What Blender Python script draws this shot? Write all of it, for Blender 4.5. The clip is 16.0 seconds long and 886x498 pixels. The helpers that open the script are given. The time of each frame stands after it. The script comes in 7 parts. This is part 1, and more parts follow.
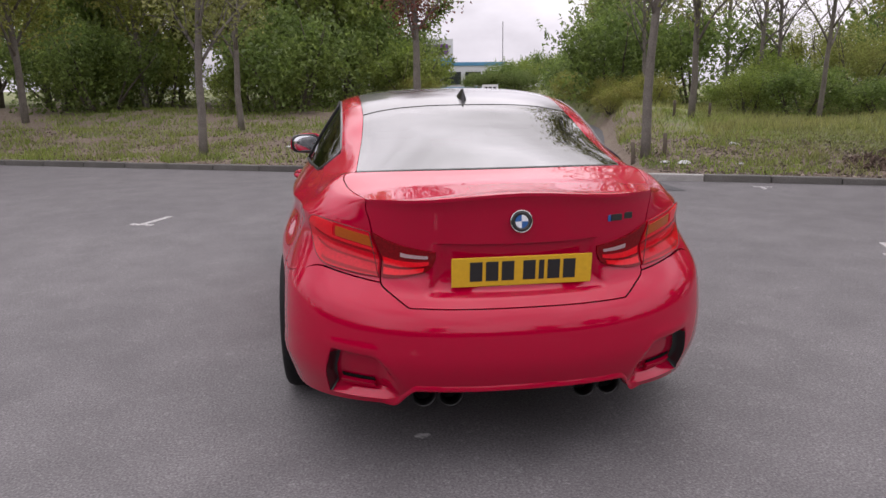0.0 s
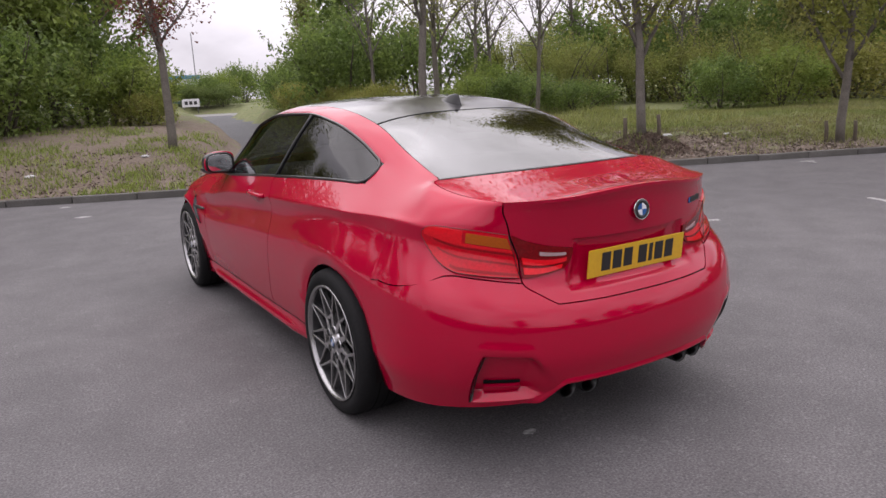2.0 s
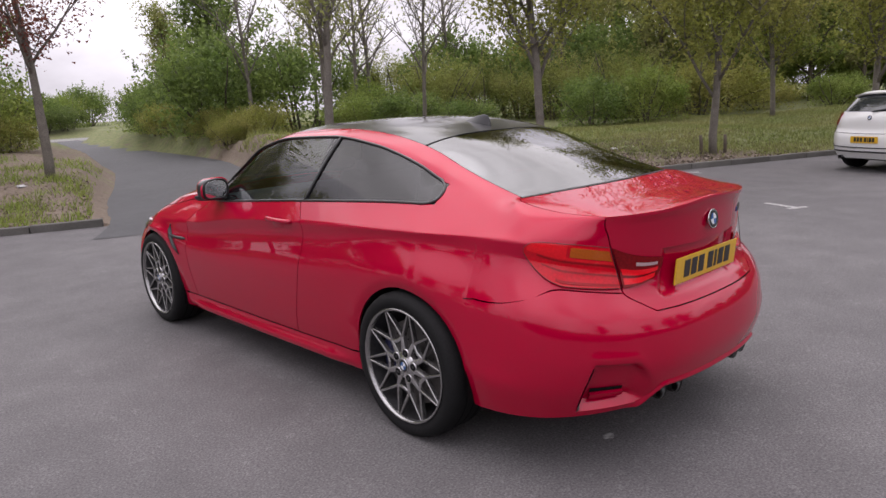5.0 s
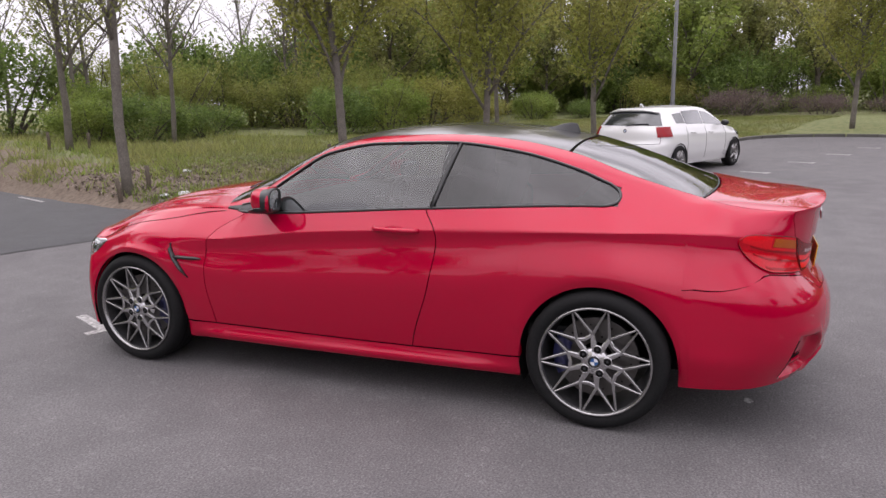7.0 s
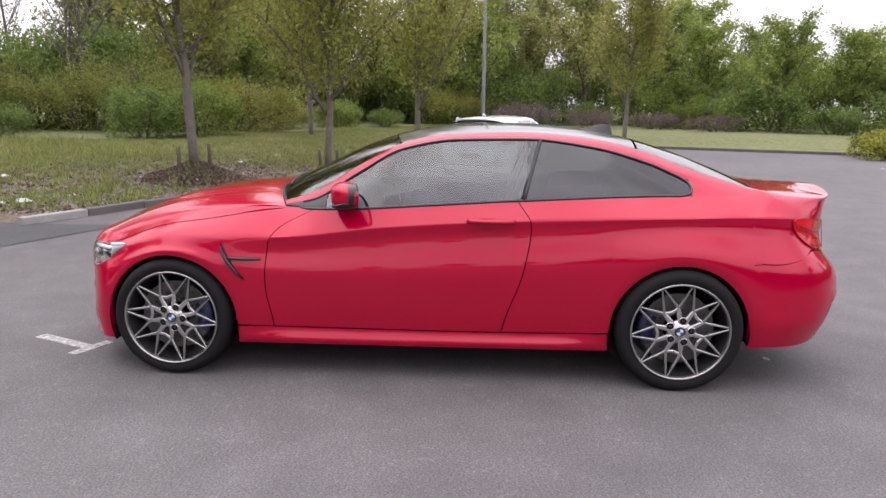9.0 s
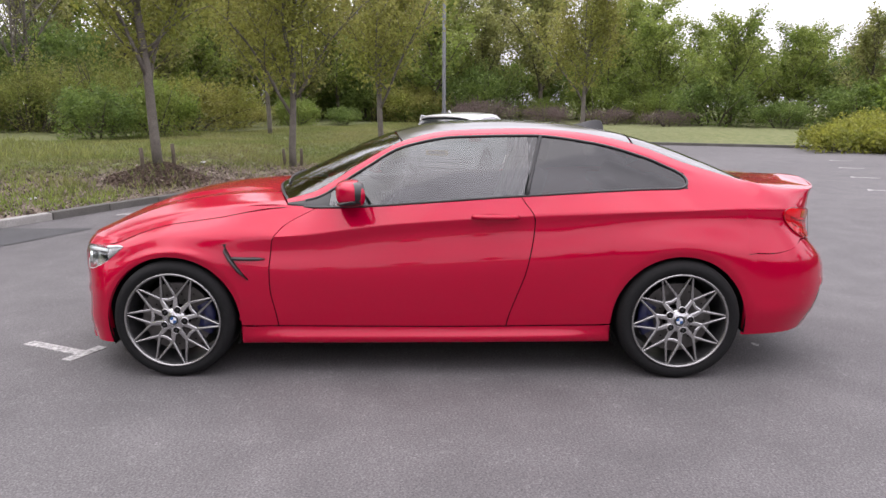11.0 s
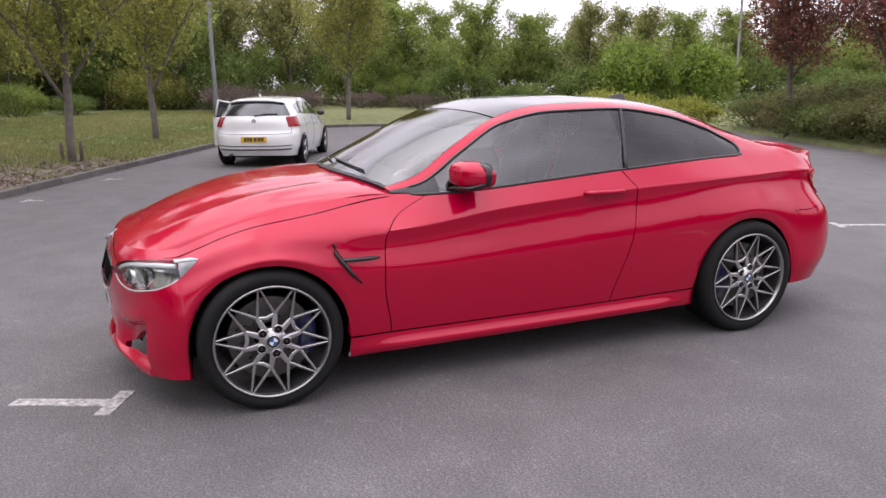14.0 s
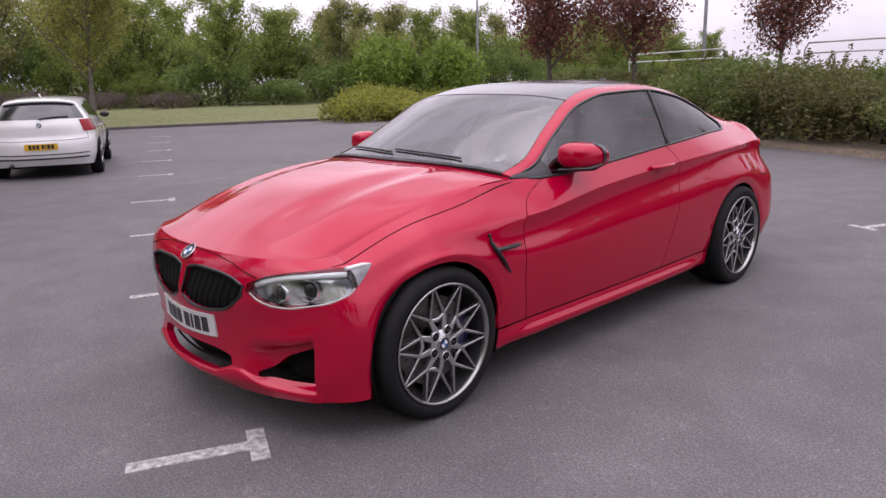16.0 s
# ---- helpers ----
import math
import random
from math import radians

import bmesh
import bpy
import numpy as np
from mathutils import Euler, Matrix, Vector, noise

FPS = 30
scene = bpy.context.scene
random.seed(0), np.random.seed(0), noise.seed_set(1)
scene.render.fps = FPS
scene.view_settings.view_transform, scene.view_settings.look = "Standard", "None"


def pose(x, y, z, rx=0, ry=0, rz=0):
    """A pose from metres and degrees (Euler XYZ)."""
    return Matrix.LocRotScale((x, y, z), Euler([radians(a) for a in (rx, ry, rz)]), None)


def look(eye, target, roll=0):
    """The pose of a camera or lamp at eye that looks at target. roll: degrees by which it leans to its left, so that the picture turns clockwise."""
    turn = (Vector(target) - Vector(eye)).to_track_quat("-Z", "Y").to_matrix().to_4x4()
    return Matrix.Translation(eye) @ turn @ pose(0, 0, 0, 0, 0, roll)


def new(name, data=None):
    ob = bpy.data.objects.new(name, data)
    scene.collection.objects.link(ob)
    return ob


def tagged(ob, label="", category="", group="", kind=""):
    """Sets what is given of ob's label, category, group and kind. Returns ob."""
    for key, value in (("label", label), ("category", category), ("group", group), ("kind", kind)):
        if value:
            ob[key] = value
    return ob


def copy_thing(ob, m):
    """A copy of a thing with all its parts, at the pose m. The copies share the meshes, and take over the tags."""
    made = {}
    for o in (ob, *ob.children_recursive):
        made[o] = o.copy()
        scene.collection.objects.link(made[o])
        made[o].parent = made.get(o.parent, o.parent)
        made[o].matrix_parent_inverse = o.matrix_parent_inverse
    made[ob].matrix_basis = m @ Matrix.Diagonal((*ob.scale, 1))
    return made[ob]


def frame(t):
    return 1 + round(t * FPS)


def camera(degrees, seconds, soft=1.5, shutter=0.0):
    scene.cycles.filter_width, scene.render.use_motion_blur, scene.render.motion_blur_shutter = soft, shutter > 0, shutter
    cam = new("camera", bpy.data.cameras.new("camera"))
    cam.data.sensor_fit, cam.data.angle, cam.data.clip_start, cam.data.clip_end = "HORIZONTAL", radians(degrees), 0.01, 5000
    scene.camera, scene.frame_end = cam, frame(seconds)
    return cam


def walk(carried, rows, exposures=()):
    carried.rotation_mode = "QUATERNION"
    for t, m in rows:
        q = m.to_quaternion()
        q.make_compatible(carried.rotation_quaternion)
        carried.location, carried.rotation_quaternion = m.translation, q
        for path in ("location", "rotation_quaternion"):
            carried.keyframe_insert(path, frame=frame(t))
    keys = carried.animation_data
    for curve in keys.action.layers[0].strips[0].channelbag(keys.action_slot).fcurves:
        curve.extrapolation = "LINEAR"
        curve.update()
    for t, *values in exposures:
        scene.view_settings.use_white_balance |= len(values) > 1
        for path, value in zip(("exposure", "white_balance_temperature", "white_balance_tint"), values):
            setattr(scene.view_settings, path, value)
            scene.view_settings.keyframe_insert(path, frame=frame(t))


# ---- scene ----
cam = camera(63.5, 16.0)
PATH = [
    (0, (-0.602, -4.778, 1.424), (-0.347, -2.845, 0.977), -0.7),
    (0.5, (-1.056, -4.742, 1.453), (-0.593, -2.849, 1.001), -1.5),
    (1, (-1.426, -4.574, 1.431), (-0.765, -2.733, 1.011), -2.8),
    (1.5, (-1.743, -4.414, 1.427), (-0.883, -2.661, 0.996), -2.0),
    (2, (-2.063, -4.272, 1.442), (-1.054, -2.602, 1.001), -2.6),
    (2.5, (-2.151, -4.142, 1.419), (-1.074, -2.522, 0.952), -2.2),
    (3, (-2.227, -4.123, 1.434), (-1.112, -2.522, 0.995), -2.3),
    (3.5, (-2.269, -4.132, 1.436), (-1.148, -2.533, 1.004), -2.3),
    (4, (-2.302, -4.135, 1.435), (-1.182, -2.534, 1.007), -2.5),
    (4.2, (-2.342, -4.121, 1.44), (-1.2, -2.535, 1.014), -2.4),
    (6.3, (-3.763, -2.599, 1.56), (-2.1, -1.558, 1.171), -2.2),
    (6.5, (-3.839, -2.417, 1.553), (-2.131, -1.452, 1.164), -1.2),
    (7, (-4.104, -1.927, 1.562), (-2.294, -1.184, 1.147), -1.2),
    (7.5, (-4.294, -1.442, 1.532), (-2.411, -0.904, 1.124), -0.8),
    (8, (-4.516, -0.983, 1.508), (-2.586, -0.63, 1.118), -0.1),
    (8.5, (-4.612, -0.597, 1.513), (-2.663, -0.377, 1.123), 0.4),
    (11, (-4.703, -0.074, 1.511), (-2.743, -0.07, 1.111), 0.1),
    (11.5, (-4.697, -0.038, 1.535), (-2.741, -0.035, 1.122), 0.0),
    (12, (-4.657, 0.171, 1.511), (-2.703, 0.092, 1.092), -0.3),
    (12.5, (-4.548, 0.576, 1.49), (-2.611, 0.312, 1.064), -0.5),
    (13, (-4.476, 0.967, 1.476), (-2.565, 0.56, 1.05), -1.3),
    (13.5, (-4.285, 1.426, 1.446), (-2.416, 0.858, 1.017), -1.2),
    (14, (-4.066, 1.856, 1.458), (-2.256, 1.129, 1.017), -0.5),
    (14.5, (-3.867, 2.313, 1.46), (-2.133, 1.427, 1.005), -0.6),
    (15, (-3.576, 2.659, 1.435), (-1.931, 1.616, 0.981), -1.4),
    (15.5, (-3.296, 3.067, 1.428), (-1.759, 1.862, 0.996), -1.8),
    (16, (-2.997, 3.393, 1.428), (-1.583, 2.056, 0.966), -1.5),
]
walk(cam, [(t, look(eye, target, roll)) for t, eye, target, roll in PATH],
     exposures=[(0, 0.43, 6570, 12), (4, 0.40, 6570, 12), (7, 0.56, 6560, 12), (8.7, 0.82, 6520, 11), (11, 0.88, 6500, 10), (13, 0.76, 6490, 11), (14.5, 0.65, 6460, 14), (16, 0.41, 6440, 18)])

# ---- world, sun ----
world = bpy.data.worlds.new("overcast_sky")
scene.world = world
world.use_nodes = True
wt = world.node_tree
wt.nodes.clear()


def wnode(kind, **values):
    n = wt.nodes.new(kind)
    for key, value in values.items():
        n.inputs[key].default_value = value
    return n


SUN_UP, SUN_TURN = radians(68), radians(20)
sky = wt.nodes.new("ShaderNodeTexSky")
sky.sky_type, sky.sun_disc, sky.sun_elevation, sky.sun_rotation = "NISHITA", False, SUN_UP, SUN_TURN
sky.dust_density, sky.air_density = 3.0, 1.0
grey = wnode("ShaderNodeHueSaturation", Saturation=0.05, Value=0.10)
coord = wt.nodes.new("ShaderNodeTexCoord")
split = wt.nodes.new("ShaderNodeSeparateXYZ")
climb = wt.nodes.new("ShaderNodeMapRange")
climb.inputs["From Min"].default_value, climb.inputs["From Max"].default_value = 0.0, 1.0
climb.inputs["To Min"].default_value, climb.inputs["To Max"].default_value = 0.8, 1.95
flat = wt.nodes.new("ShaderNodeMapping")
flat.inputs["Scale"].default_value = (1.0, 1.0, 2.2)
cloud = wnode("ShaderNodeTexNoise", Scale=2.3, Detail=6.0, Roughness=0.55)
puff = wt.nodes.new("ShaderNodeMapRange")
puff.inputs["From Min"].default_value, puff.inputs["From Max"].default_value = 0.33, 0.67
puff.inputs["To Min"].default_value, puff.inputs["To Max"].default_value = 0.62, 1.25
gain = wt.nodes.new("ShaderNodeMath")
gain.operation = "MULTIPLY"
mix = wt.nodes.new("ShaderNodeMix")
mix.data_type = "RGBA"
mix.inputs[0].default_value = 0.8
mix.inputs[7].default_value = (1.0, 0.95, 1.06, 1)
tint = wt.nodes.new("ShaderNodeVectorMath")
tint.operation = "SCALE"
back = wnode("ShaderNodeBackground", Strength=1.0)
wout = wt.nodes.new("ShaderNodeOutputWorld")
for a, b in ((sky.outputs[0], grey.inputs["Color"]), (coord.outputs["Generated"], split.inputs[0]), (split.outputs["Z"], climb.inputs["Value"]),
             (coord.outputs["Generated"], flat.inputs["Vector"]), (flat.outputs[0], cloud.inputs["Vector"]), (cloud.outputs[0], puff.inputs["Value"]),
             (climb.outputs[0], gain.inputs[0]), (puff.outputs[0], gain.inputs[1]), (grey.outputs[0], mix.inputs[6]), (mix.outputs[2], tint.inputs[0]),
             (gain.outputs[0], tint.inputs["Scale"]), (tint.outputs[0], back.inputs["Color"]), (back.outputs[0], wout.inputs[0])):
    wt.links.new(a, b)
sun = new("sun", bpy.data.lights.new("sun", "SUN"))
sun.data.energy, sun.data.angle, sun.data.color = 0.7, radians(95), (1.0, 0.96, 0.9)
sun.matrix_world = look((0, 0, 0), (-math.sin(SUN_TURN) * math.cos(SUN_UP), -math.cos(SUN_TURN) * math.cos(SUN_UP), -math.sin(SUN_UP)))


# ---- materials ----
def material(name, base, rough=0.6, metal=0.0, second=None, scale=8.0, amount=0.5, fine=None, bump=0.0, bump_scale=60.0, coat=0.0, coat_rough=0.03, ior=1.5,
             spread=0.0, detail=5.0, emit=None, emit_power=0.0, coords="Object", trans=0.0, specular=0.5):
    """A surface of one or two colours mixed by noise, with fine speckle, relief and a shift of tone from piece to piece."""
    m = bpy.data.materials.new(name)
    m.use_nodes = True
    t = m.node_tree
    b = t.nodes["Principled BSDF"]
    b.inputs["Roughness"].default_value, b.inputs["Metallic"].default_value, b.inputs["IOR"].default_value = rough, metal, ior
    b.inputs["Coat Weight"].default_value, b.inputs["Coat Roughness"].default_value = coat, coat_rough
    b.inputs["Transmission Weight"].default_value, b.inputs["Specular IOR Level"].default_value = trans, specular
    b.inputs["Base Color"].default_value = (*base, 1)
    tc = t.nodes.new("ShaderNodeTexCoord")
    last = None
    if second:
        n = t.nodes.new("ShaderNodeTexNoise")
        n.inputs["Scale"].default_value, n.inputs["Detail"].default_value = scale, detail
        r = t.nodes.new("ShaderNodeMapRange")
        r.inputs["From Min"].default_value, r.inputs["From Max"].default_value = 0.5 - amount / 2, 0.5 + amount / 2
        x = t.nodes.new("ShaderNodeMix")
        x.data_type = "RGBA"
        x.inputs[6].default_value, x.inputs[7].default_value = (*base, 1), (*second, 1)
        t.links.new(tc.outputs[coords], n.inputs["Vector"])
        t.links.new(n.outputs[0], r.inputs["Value"])
        t.links.new(r.outputs[0], x.inputs[0])
        last = x.outputs[2]
    if fine:
        n = t.nodes.new("ShaderNodeTexNoise")
        n.inputs["Scale"].default_value, n.inputs["Detail"].default_value = fine[0], 3.0
        r = t.nodes.new("ShaderNodeMapRange")
        r.inputs["From Min"].default_value, r.inputs["From Max"].default_value = 0.3, 0.7
        r.inputs["To Min"].default_value, r.inputs["To Max"].default_value = 1 - fine[1], 1 + fine[1]
        v = t.nodes.new("ShaderNodeVectorMath")
        v.operation = "SCALE"
        if last is None:
            v.inputs[0].default_value = base
        else:
            t.links.new(last, v.inputs[0])
        t.links.new(tc.outputs[coords], n.inputs["Vector"])
        t.links.new(n.outputs[0], r.inputs["Value"])
        t.links.new(r.outputs[0], v.inputs["Scale"])
        last = v.outputs[0]
    if spread:
        oi = t.nodes.new("ShaderNodeObjectInfo")
        geo = t.nodes.new("ShaderNodeNewGeometry")
        ad = t.nodes.new("ShaderNodeMath")
        ad.operation = "ADD"
        fr = t.nodes.new("ShaderNodeMath")
        fr.operation = "FRACT"
        r = t.nodes.new("ShaderNodeMapRange")
        r.inputs["To Min"].default_value, r.inputs["To Max"].default_value = 1 - spread, 1 + spread
        v = t.nodes.new("ShaderNodeVectorMath")
        v.operation = "SCALE"
        t.links.new(oi.outputs["Random"], ad.inputs[0])
        t.links.new(geo.outputs["Random Per Island"], ad.inputs[1])
        t.links.new(ad.outputs[0], fr.inputs[0])
        t.links.new(fr.outputs[0], r.inputs["Value"])
        t.links.new(r.outputs[0], v.inputs["Scale"])
        if last is None:
            v.inputs[0].default_value = base
        else:
            t.links.new(last, v.inputs[0])
        last = v.outputs[0]
    if last is not None:
        t.links.new(last, b.inputs["Base Color"])
    if bump:
        n = t.nodes.new("ShaderNodeTexNoise")
        n.inputs["Scale"].default_value, n.inputs["Detail"].default_value = bump_scale, 4.0
        p = t.nodes.new("ShaderNodeBump")
        p.inputs["Strength"].default_value, p.inputs["Distance"].default_value = bump, 0.01
        t.links.new(tc.outputs[coords], n.inputs["Vector"])
        t.links.new(n.outputs[0], p.inputs["Height"])
        t.links.new(p.outputs[0], b.inputs["Normal"])
    if emit:
        b.inputs["Emission Color"].default_value, b.inputs["Emission Strength"].default_value = (*emit, 1), emit_power
    return m


def pane_material(name, through_colour, rough=0.0, gloss_least=0.045, gloss_most=1.0):
    """A single sheet of glass: clear or tinted, with a mirror gloss that grows at grazing angles."""
    m = bpy.data.materials.new(name)
    m.use_nodes = True
    t = m.node_tree
    t.nodes.clear()
    out = t.nodes.new("ShaderNodeOutputMaterial")
    clear = t.nodes.new("ShaderNodeBsdfTransparent")
    clear.inputs["Color"].default_value = (*through_colour, 1)
    gloss = t.nodes.new("ShaderNodeBsdfGlossy")
    gloss.inputs["Roughness"].default_value = rough
    face = t.nodes.new("ShaderNodeLayerWeight")
    face.inputs["Blend"].default_value = 0.5
    power = t.nodes.new("ShaderNodeMath")
    power.operation = "POWER"
    power.inputs[1].default_value = 5.0
    grow = t.nodes.new("ShaderNodeMapRange")
    grow.inputs["To Min"].default_value, grow.inputs["To Max"].default_value = gloss_least, gloss_most
    t.links.new(face.outputs["Facing"], power.inputs[0])
    t.links.new(power.outputs[0], grow.inputs["Value"])
    blend = t.nodes.new("ShaderNodeMixShader")
    t.links.new(grow.outputs[0], blend.inputs[0])
    t.links.new(clear.outputs[0], blend.inputs[1])
    t.links.new(gloss.outputs[0], blend.inputs[2])
    t.links.new(blend.outputs[0], out.inputs[0])
    return m


def leaf_material(name, base, second, scale=0.6):
    """Leaves: two greens in drifts, each leaf a little different, some light shining through."""
    m = material(name, base, 0.55, second=second, scale=scale, amount=0.35, spread=0.38)
    t = m.node_tree
    b = t.nodes["Principled BSDF"]
    out = [n for n in t.nodes if n.type == "OUTPUT_MATERIAL"][0]
    tr = t.nodes.new("ShaderNodeBsdfTranslucent")
    src = b.inputs["Base Color"].links[0].from_socket
    t.links.new(src, tr.inputs["Color"])
    mx = t.nodes.new("ShaderNodeMixShader")
    mx.inputs[0].default_value = 0.55
    t.links.new(b.outputs[0], mx.inputs[1])
    t.links.new(tr.outputs[0], mx.inputs[2])
    t.links.new(mx.outputs[0], out.inputs[0])
    return m


RED = material("red_paint", (0.372, 0.0003, 0.026), 0.30, coat=1.0, coat_rough=0.012, fine=(500, 0.05), specular=0.0, metal=0.18)
RED.node_tree.nodes["Principled BSDF"].inputs["Coat IOR"].default_value = 1.45
CARBON = material("carbon_roof", (0.014, 0.014, 0.0155), 0.3, coat=0.8, coat_rough=0.02, fine=(300, 0.3))
BLACK = material("gloss_black", (0.0074, 0.0074, 0.0080), 0.3, coat=0.15, fine=(60, 0.1))
TRIM = material("black_plastic", (0.01512, 0.01512, 0.01596), 0.5, fine=(150, 0.2), bump=0.1, bump_scale=400)
DARK = material("dark_cavity", (0.00672, 0.00672, 0.00672), 0.9, fine=(40, 0.3), specular=0.1)
RUBBER = material("tyre_rubber", (0.008, 0.008, 0.0084), 0.75, specular=0.2, fine=(90, 0.25), bump=0.15, bump_scale=200)
ALLOY = material("grey_alloy", (0.32, 0.315, 0.312), 0.27, 0.9, fine=(120, 0.08), coat=0.4)
ALLOY_CUT = material("polished_alloy", (0.52, 0.515, 0.515), 0.22, 0.95, fine=(120, 0.05))
BARREL = material("dark_rim_barrel", (0.0588, 0.0588, 0.06048), 0.4, 0.6, fine=(60, 0.2))
STEEL = material("brake_steel", (0.0924, 0.0882, 0.084), 0.4, 0.9, second=(0.1344, 0.126, 0.1218), scale=30, bump=0.1)
CALIPER = material("blue_caliper", (0.0168, 0.01848, 0.0714), 0.35, coat=0.5, fine=(60, 0.1))
CHROME = material("chrome", (0.6048, 0.6048, 0.6132), 0.1, 1.0, fine=(60, 0.05))
PIPE = material("dark_chrome", (0.042, 0.042, 0.042), 0.3, 1.0, fine=(60, 0.2))
WHITE_PLASTIC = material("white_enamel", (0.63, 0.6384, 0.6552), 0.3, fine=(80, 0.05))
BLUE = material("blue_enamel", (0.0168, 0.084, 0.252), 0.3, fine=(80, 0.05))
YELLOW = material("yellow_plate", (0.6048, 0.3528, 0.0126), 0.35, fine=(60, 0.05), coat=0.3)
PLATE_WHITE = material("white_plate", (0.5208, 0.5208, 0.5208), 0.35, fine=(60, 0.05), coat=0.3)
INK = material("plate_ink", (0.0168, 0.0168, 0.0168), 0.4, fine=(60, 0.1))
LENS_RED = material("red_lens", (0.42, 0.001, 0.010), 0.22, coat=0.5, second=(0.50, 0.0015, 0.012), scale=6, fine=(120, 0.15), specular=0.1)
LENS_DARK = material("dark_red_lens", (0.15, 0.0012, 0.004), 0.25, coat=0.35, fine=(120, 0.2), specular=0.1)
LENS_BAND = material("deep_red_lens", (0.24, 0.001, 0.005), 0.25, coat=0.5, fine=(120, 0.2), specular=0.1)
LENS_GLOW = material("bright_red_lens", (0.62, 0.006, 0.014), 0.25, coat=0.5, fine=(120, 0.1), specular=0.1)
LENS_AMBER = material("amber_lens", (0.36, 0.075, 0.006), 0.25, coat=0.5, fine=(120, 0.1), specular=0.1)
LENS_CLEAR = material("clear_lens_strip", (0.50, 0.34, 0.35), 0.15, 0.3, coat=1.0, fine=(120, 0.1))
LAMP_BOWL = material("headlamp_reflector", (0.88, 0.88, 0.89), 0.14, 0.75, second=(0.03, 0.03, 0.033), scale=11, amount=0.16)
LAMP_SIDE = material("headlamp_side_cover", (0.17, 0.17, 0.175), 0.2, 0.5, second=(0.05, 0.05, 0.052), scale=18, amount=0.35, coat=1.0)
GLASS = pane_material("clear_glass", (0.86, 0.90, 0.88))
GLASS_SIDE = pane_material("side_glass", (0.34, 0.38, 0.375), gloss_least=0.105, gloss_most=0.9)
GLASS_DARK = pane_material("tinted_glass", (0.10, 0.10, 0.11), gloss_least=0.075, gloss_most=0.9)
GLASS_SCREEN = pane_material("screen_glass", (0.40, 0.43, 0.44), gloss_least=0.2)
GLASS_REAR = pane_material("rear_glass", (0.07, 0.07, 0.075), gloss_least=0.27)
SEAT = material("black_leather", (0.0168, 0.0168, 0.01764), 0.5, fine=(40, 0.25), bump=0.2, bump_scale=60)
WHITE_PAINT = material("white_paint", (0.6552, 0.6552, 0.6468), 0.3, coat=1.0, fine=(60, 0.03))
MIRROR = material("mirror_glass", (0.63, 0.6468, 0.6552), 0.02, 1.0, fine=(10, 0.02))

# ---- building helpers ----
def curve(*pairs):
    """A smooth line without overshoot through (at, value) pairs, given in rising order."""
    px, py = np.array(pairs, float).T
    h, d = np.diff(px), np.diff(py) / np.diff(px)
    m = np.zeros(len(px))
    for i in range(1, len(px) - 1):
        if d[i - 1] * d[i] > 0:
            w1, w2 = 2 * h[i] + h[i - 1], h[i] + 2 * h[i - 1]
            m[i] = (w1 + w2) / (w1 / d[i - 1] + w2 / d[i])
    m[0], m[-1] = d[0], d[-1]

    def value(v):
        v = np.clip(np.asarray(v, float), px[0], px[-1])
        i = np.clip(np.searchsorted(px, v) - 1, 0, len(px) - 2)
        s = (v - px[i]) / h[i]
        return (py[i] * (1 + 2 * s) * (1 - s) ** 2 + m[i] * h[i] * s * (1 - s) ** 2 + py[i + 1] * s * s * (3 - 2 * s) + m[i + 1] * h[i] * s * s * (s - 1))
    return value


def smooth(v):
    v = np.clip(v, 0, 1)
    return v * v * (3 - 2 * v)


# ---- shape of the red coupe: x to its right, y ahead, z up, middle of the wheelbase at the origin ----
AXLE, REAR, HUB = 1.424, -1.370, 0.322
ARCH_F, ARCH_R = 0.366, 0.372
Y0, Y1, PILLAR_Y = 1.791, -1.785, -1.430
# section points from sill to shoulder line: half width and height along the length
sill_x = curve((-1.8, 0.848), (-1.7, 0.85), (-1.4, 0.875), (-0.9, 0.855), (0, 0.85), (0.9, 0.85), (1.4, 0.885), (1.72, 0.862), (1.8, 0.86))
sill_z = curve((-1.8, 0.24), (-1.0, 0.20), (1.06, 0.185), (1.8, 0.19))
low_x = curve((-1.8, 0.892), (-1.7, 0.896), (-1.4, 0.912), (-0.8, 0.893), (0, 0.886), (0.8, 0.888), (1.4, 0.915), (1.72, 0.888), (1.8, 0.885))
low_z = curve((-1.8, 0.42), (0, 0.37), (1.8, 0.38))
mid_x = curve((-1.8, 0.880), (-1.7, 0.889), (-1.4, 0.914), (-0.8, 0.914), (0, 0.908), (0.8, 0.908), (1.1, 0.915), (1.4, 0.922), (1.72, 0.865), (1.8, 0.86))
mid_z = curve((-1.8, 0.66), (-1.4, 0.72), (-0.6, 0.655), (0.6, 0.60), (1.1, 0.62), (1.4, 0.70), (1.8, 0.56))
crease_x = curve((-1.8, 0.795), (-1.7, 0.805), (-1.4, 0.858), (-0.8, 0.889), (0, 0.890), (0.7, 0.891), (1.1, 0.885), (1.4, 0.855), (1.72, 0.805), (1.8, 0.80))
crease_z = curve((-1.8, 0.945), (-1.4, 0.94), (-0.5, 0.912), (0.2, 0.868), (0.8, 0.80), (1.1, 0.79), (1.4, 0.80), (1.8, 0.69))
edge_x = curve((-1.8, 0.705), (-1.6, 0.708), (-1.31, 0.748), (-0.9, 0.800), (-0.5, 0.825), (0, 0.833), (0.4, 0.825), (0.62, 0.80), (0.8, 0.745), (1.2, 0.735), (1.55, 0.71), (1.8, 0.675))
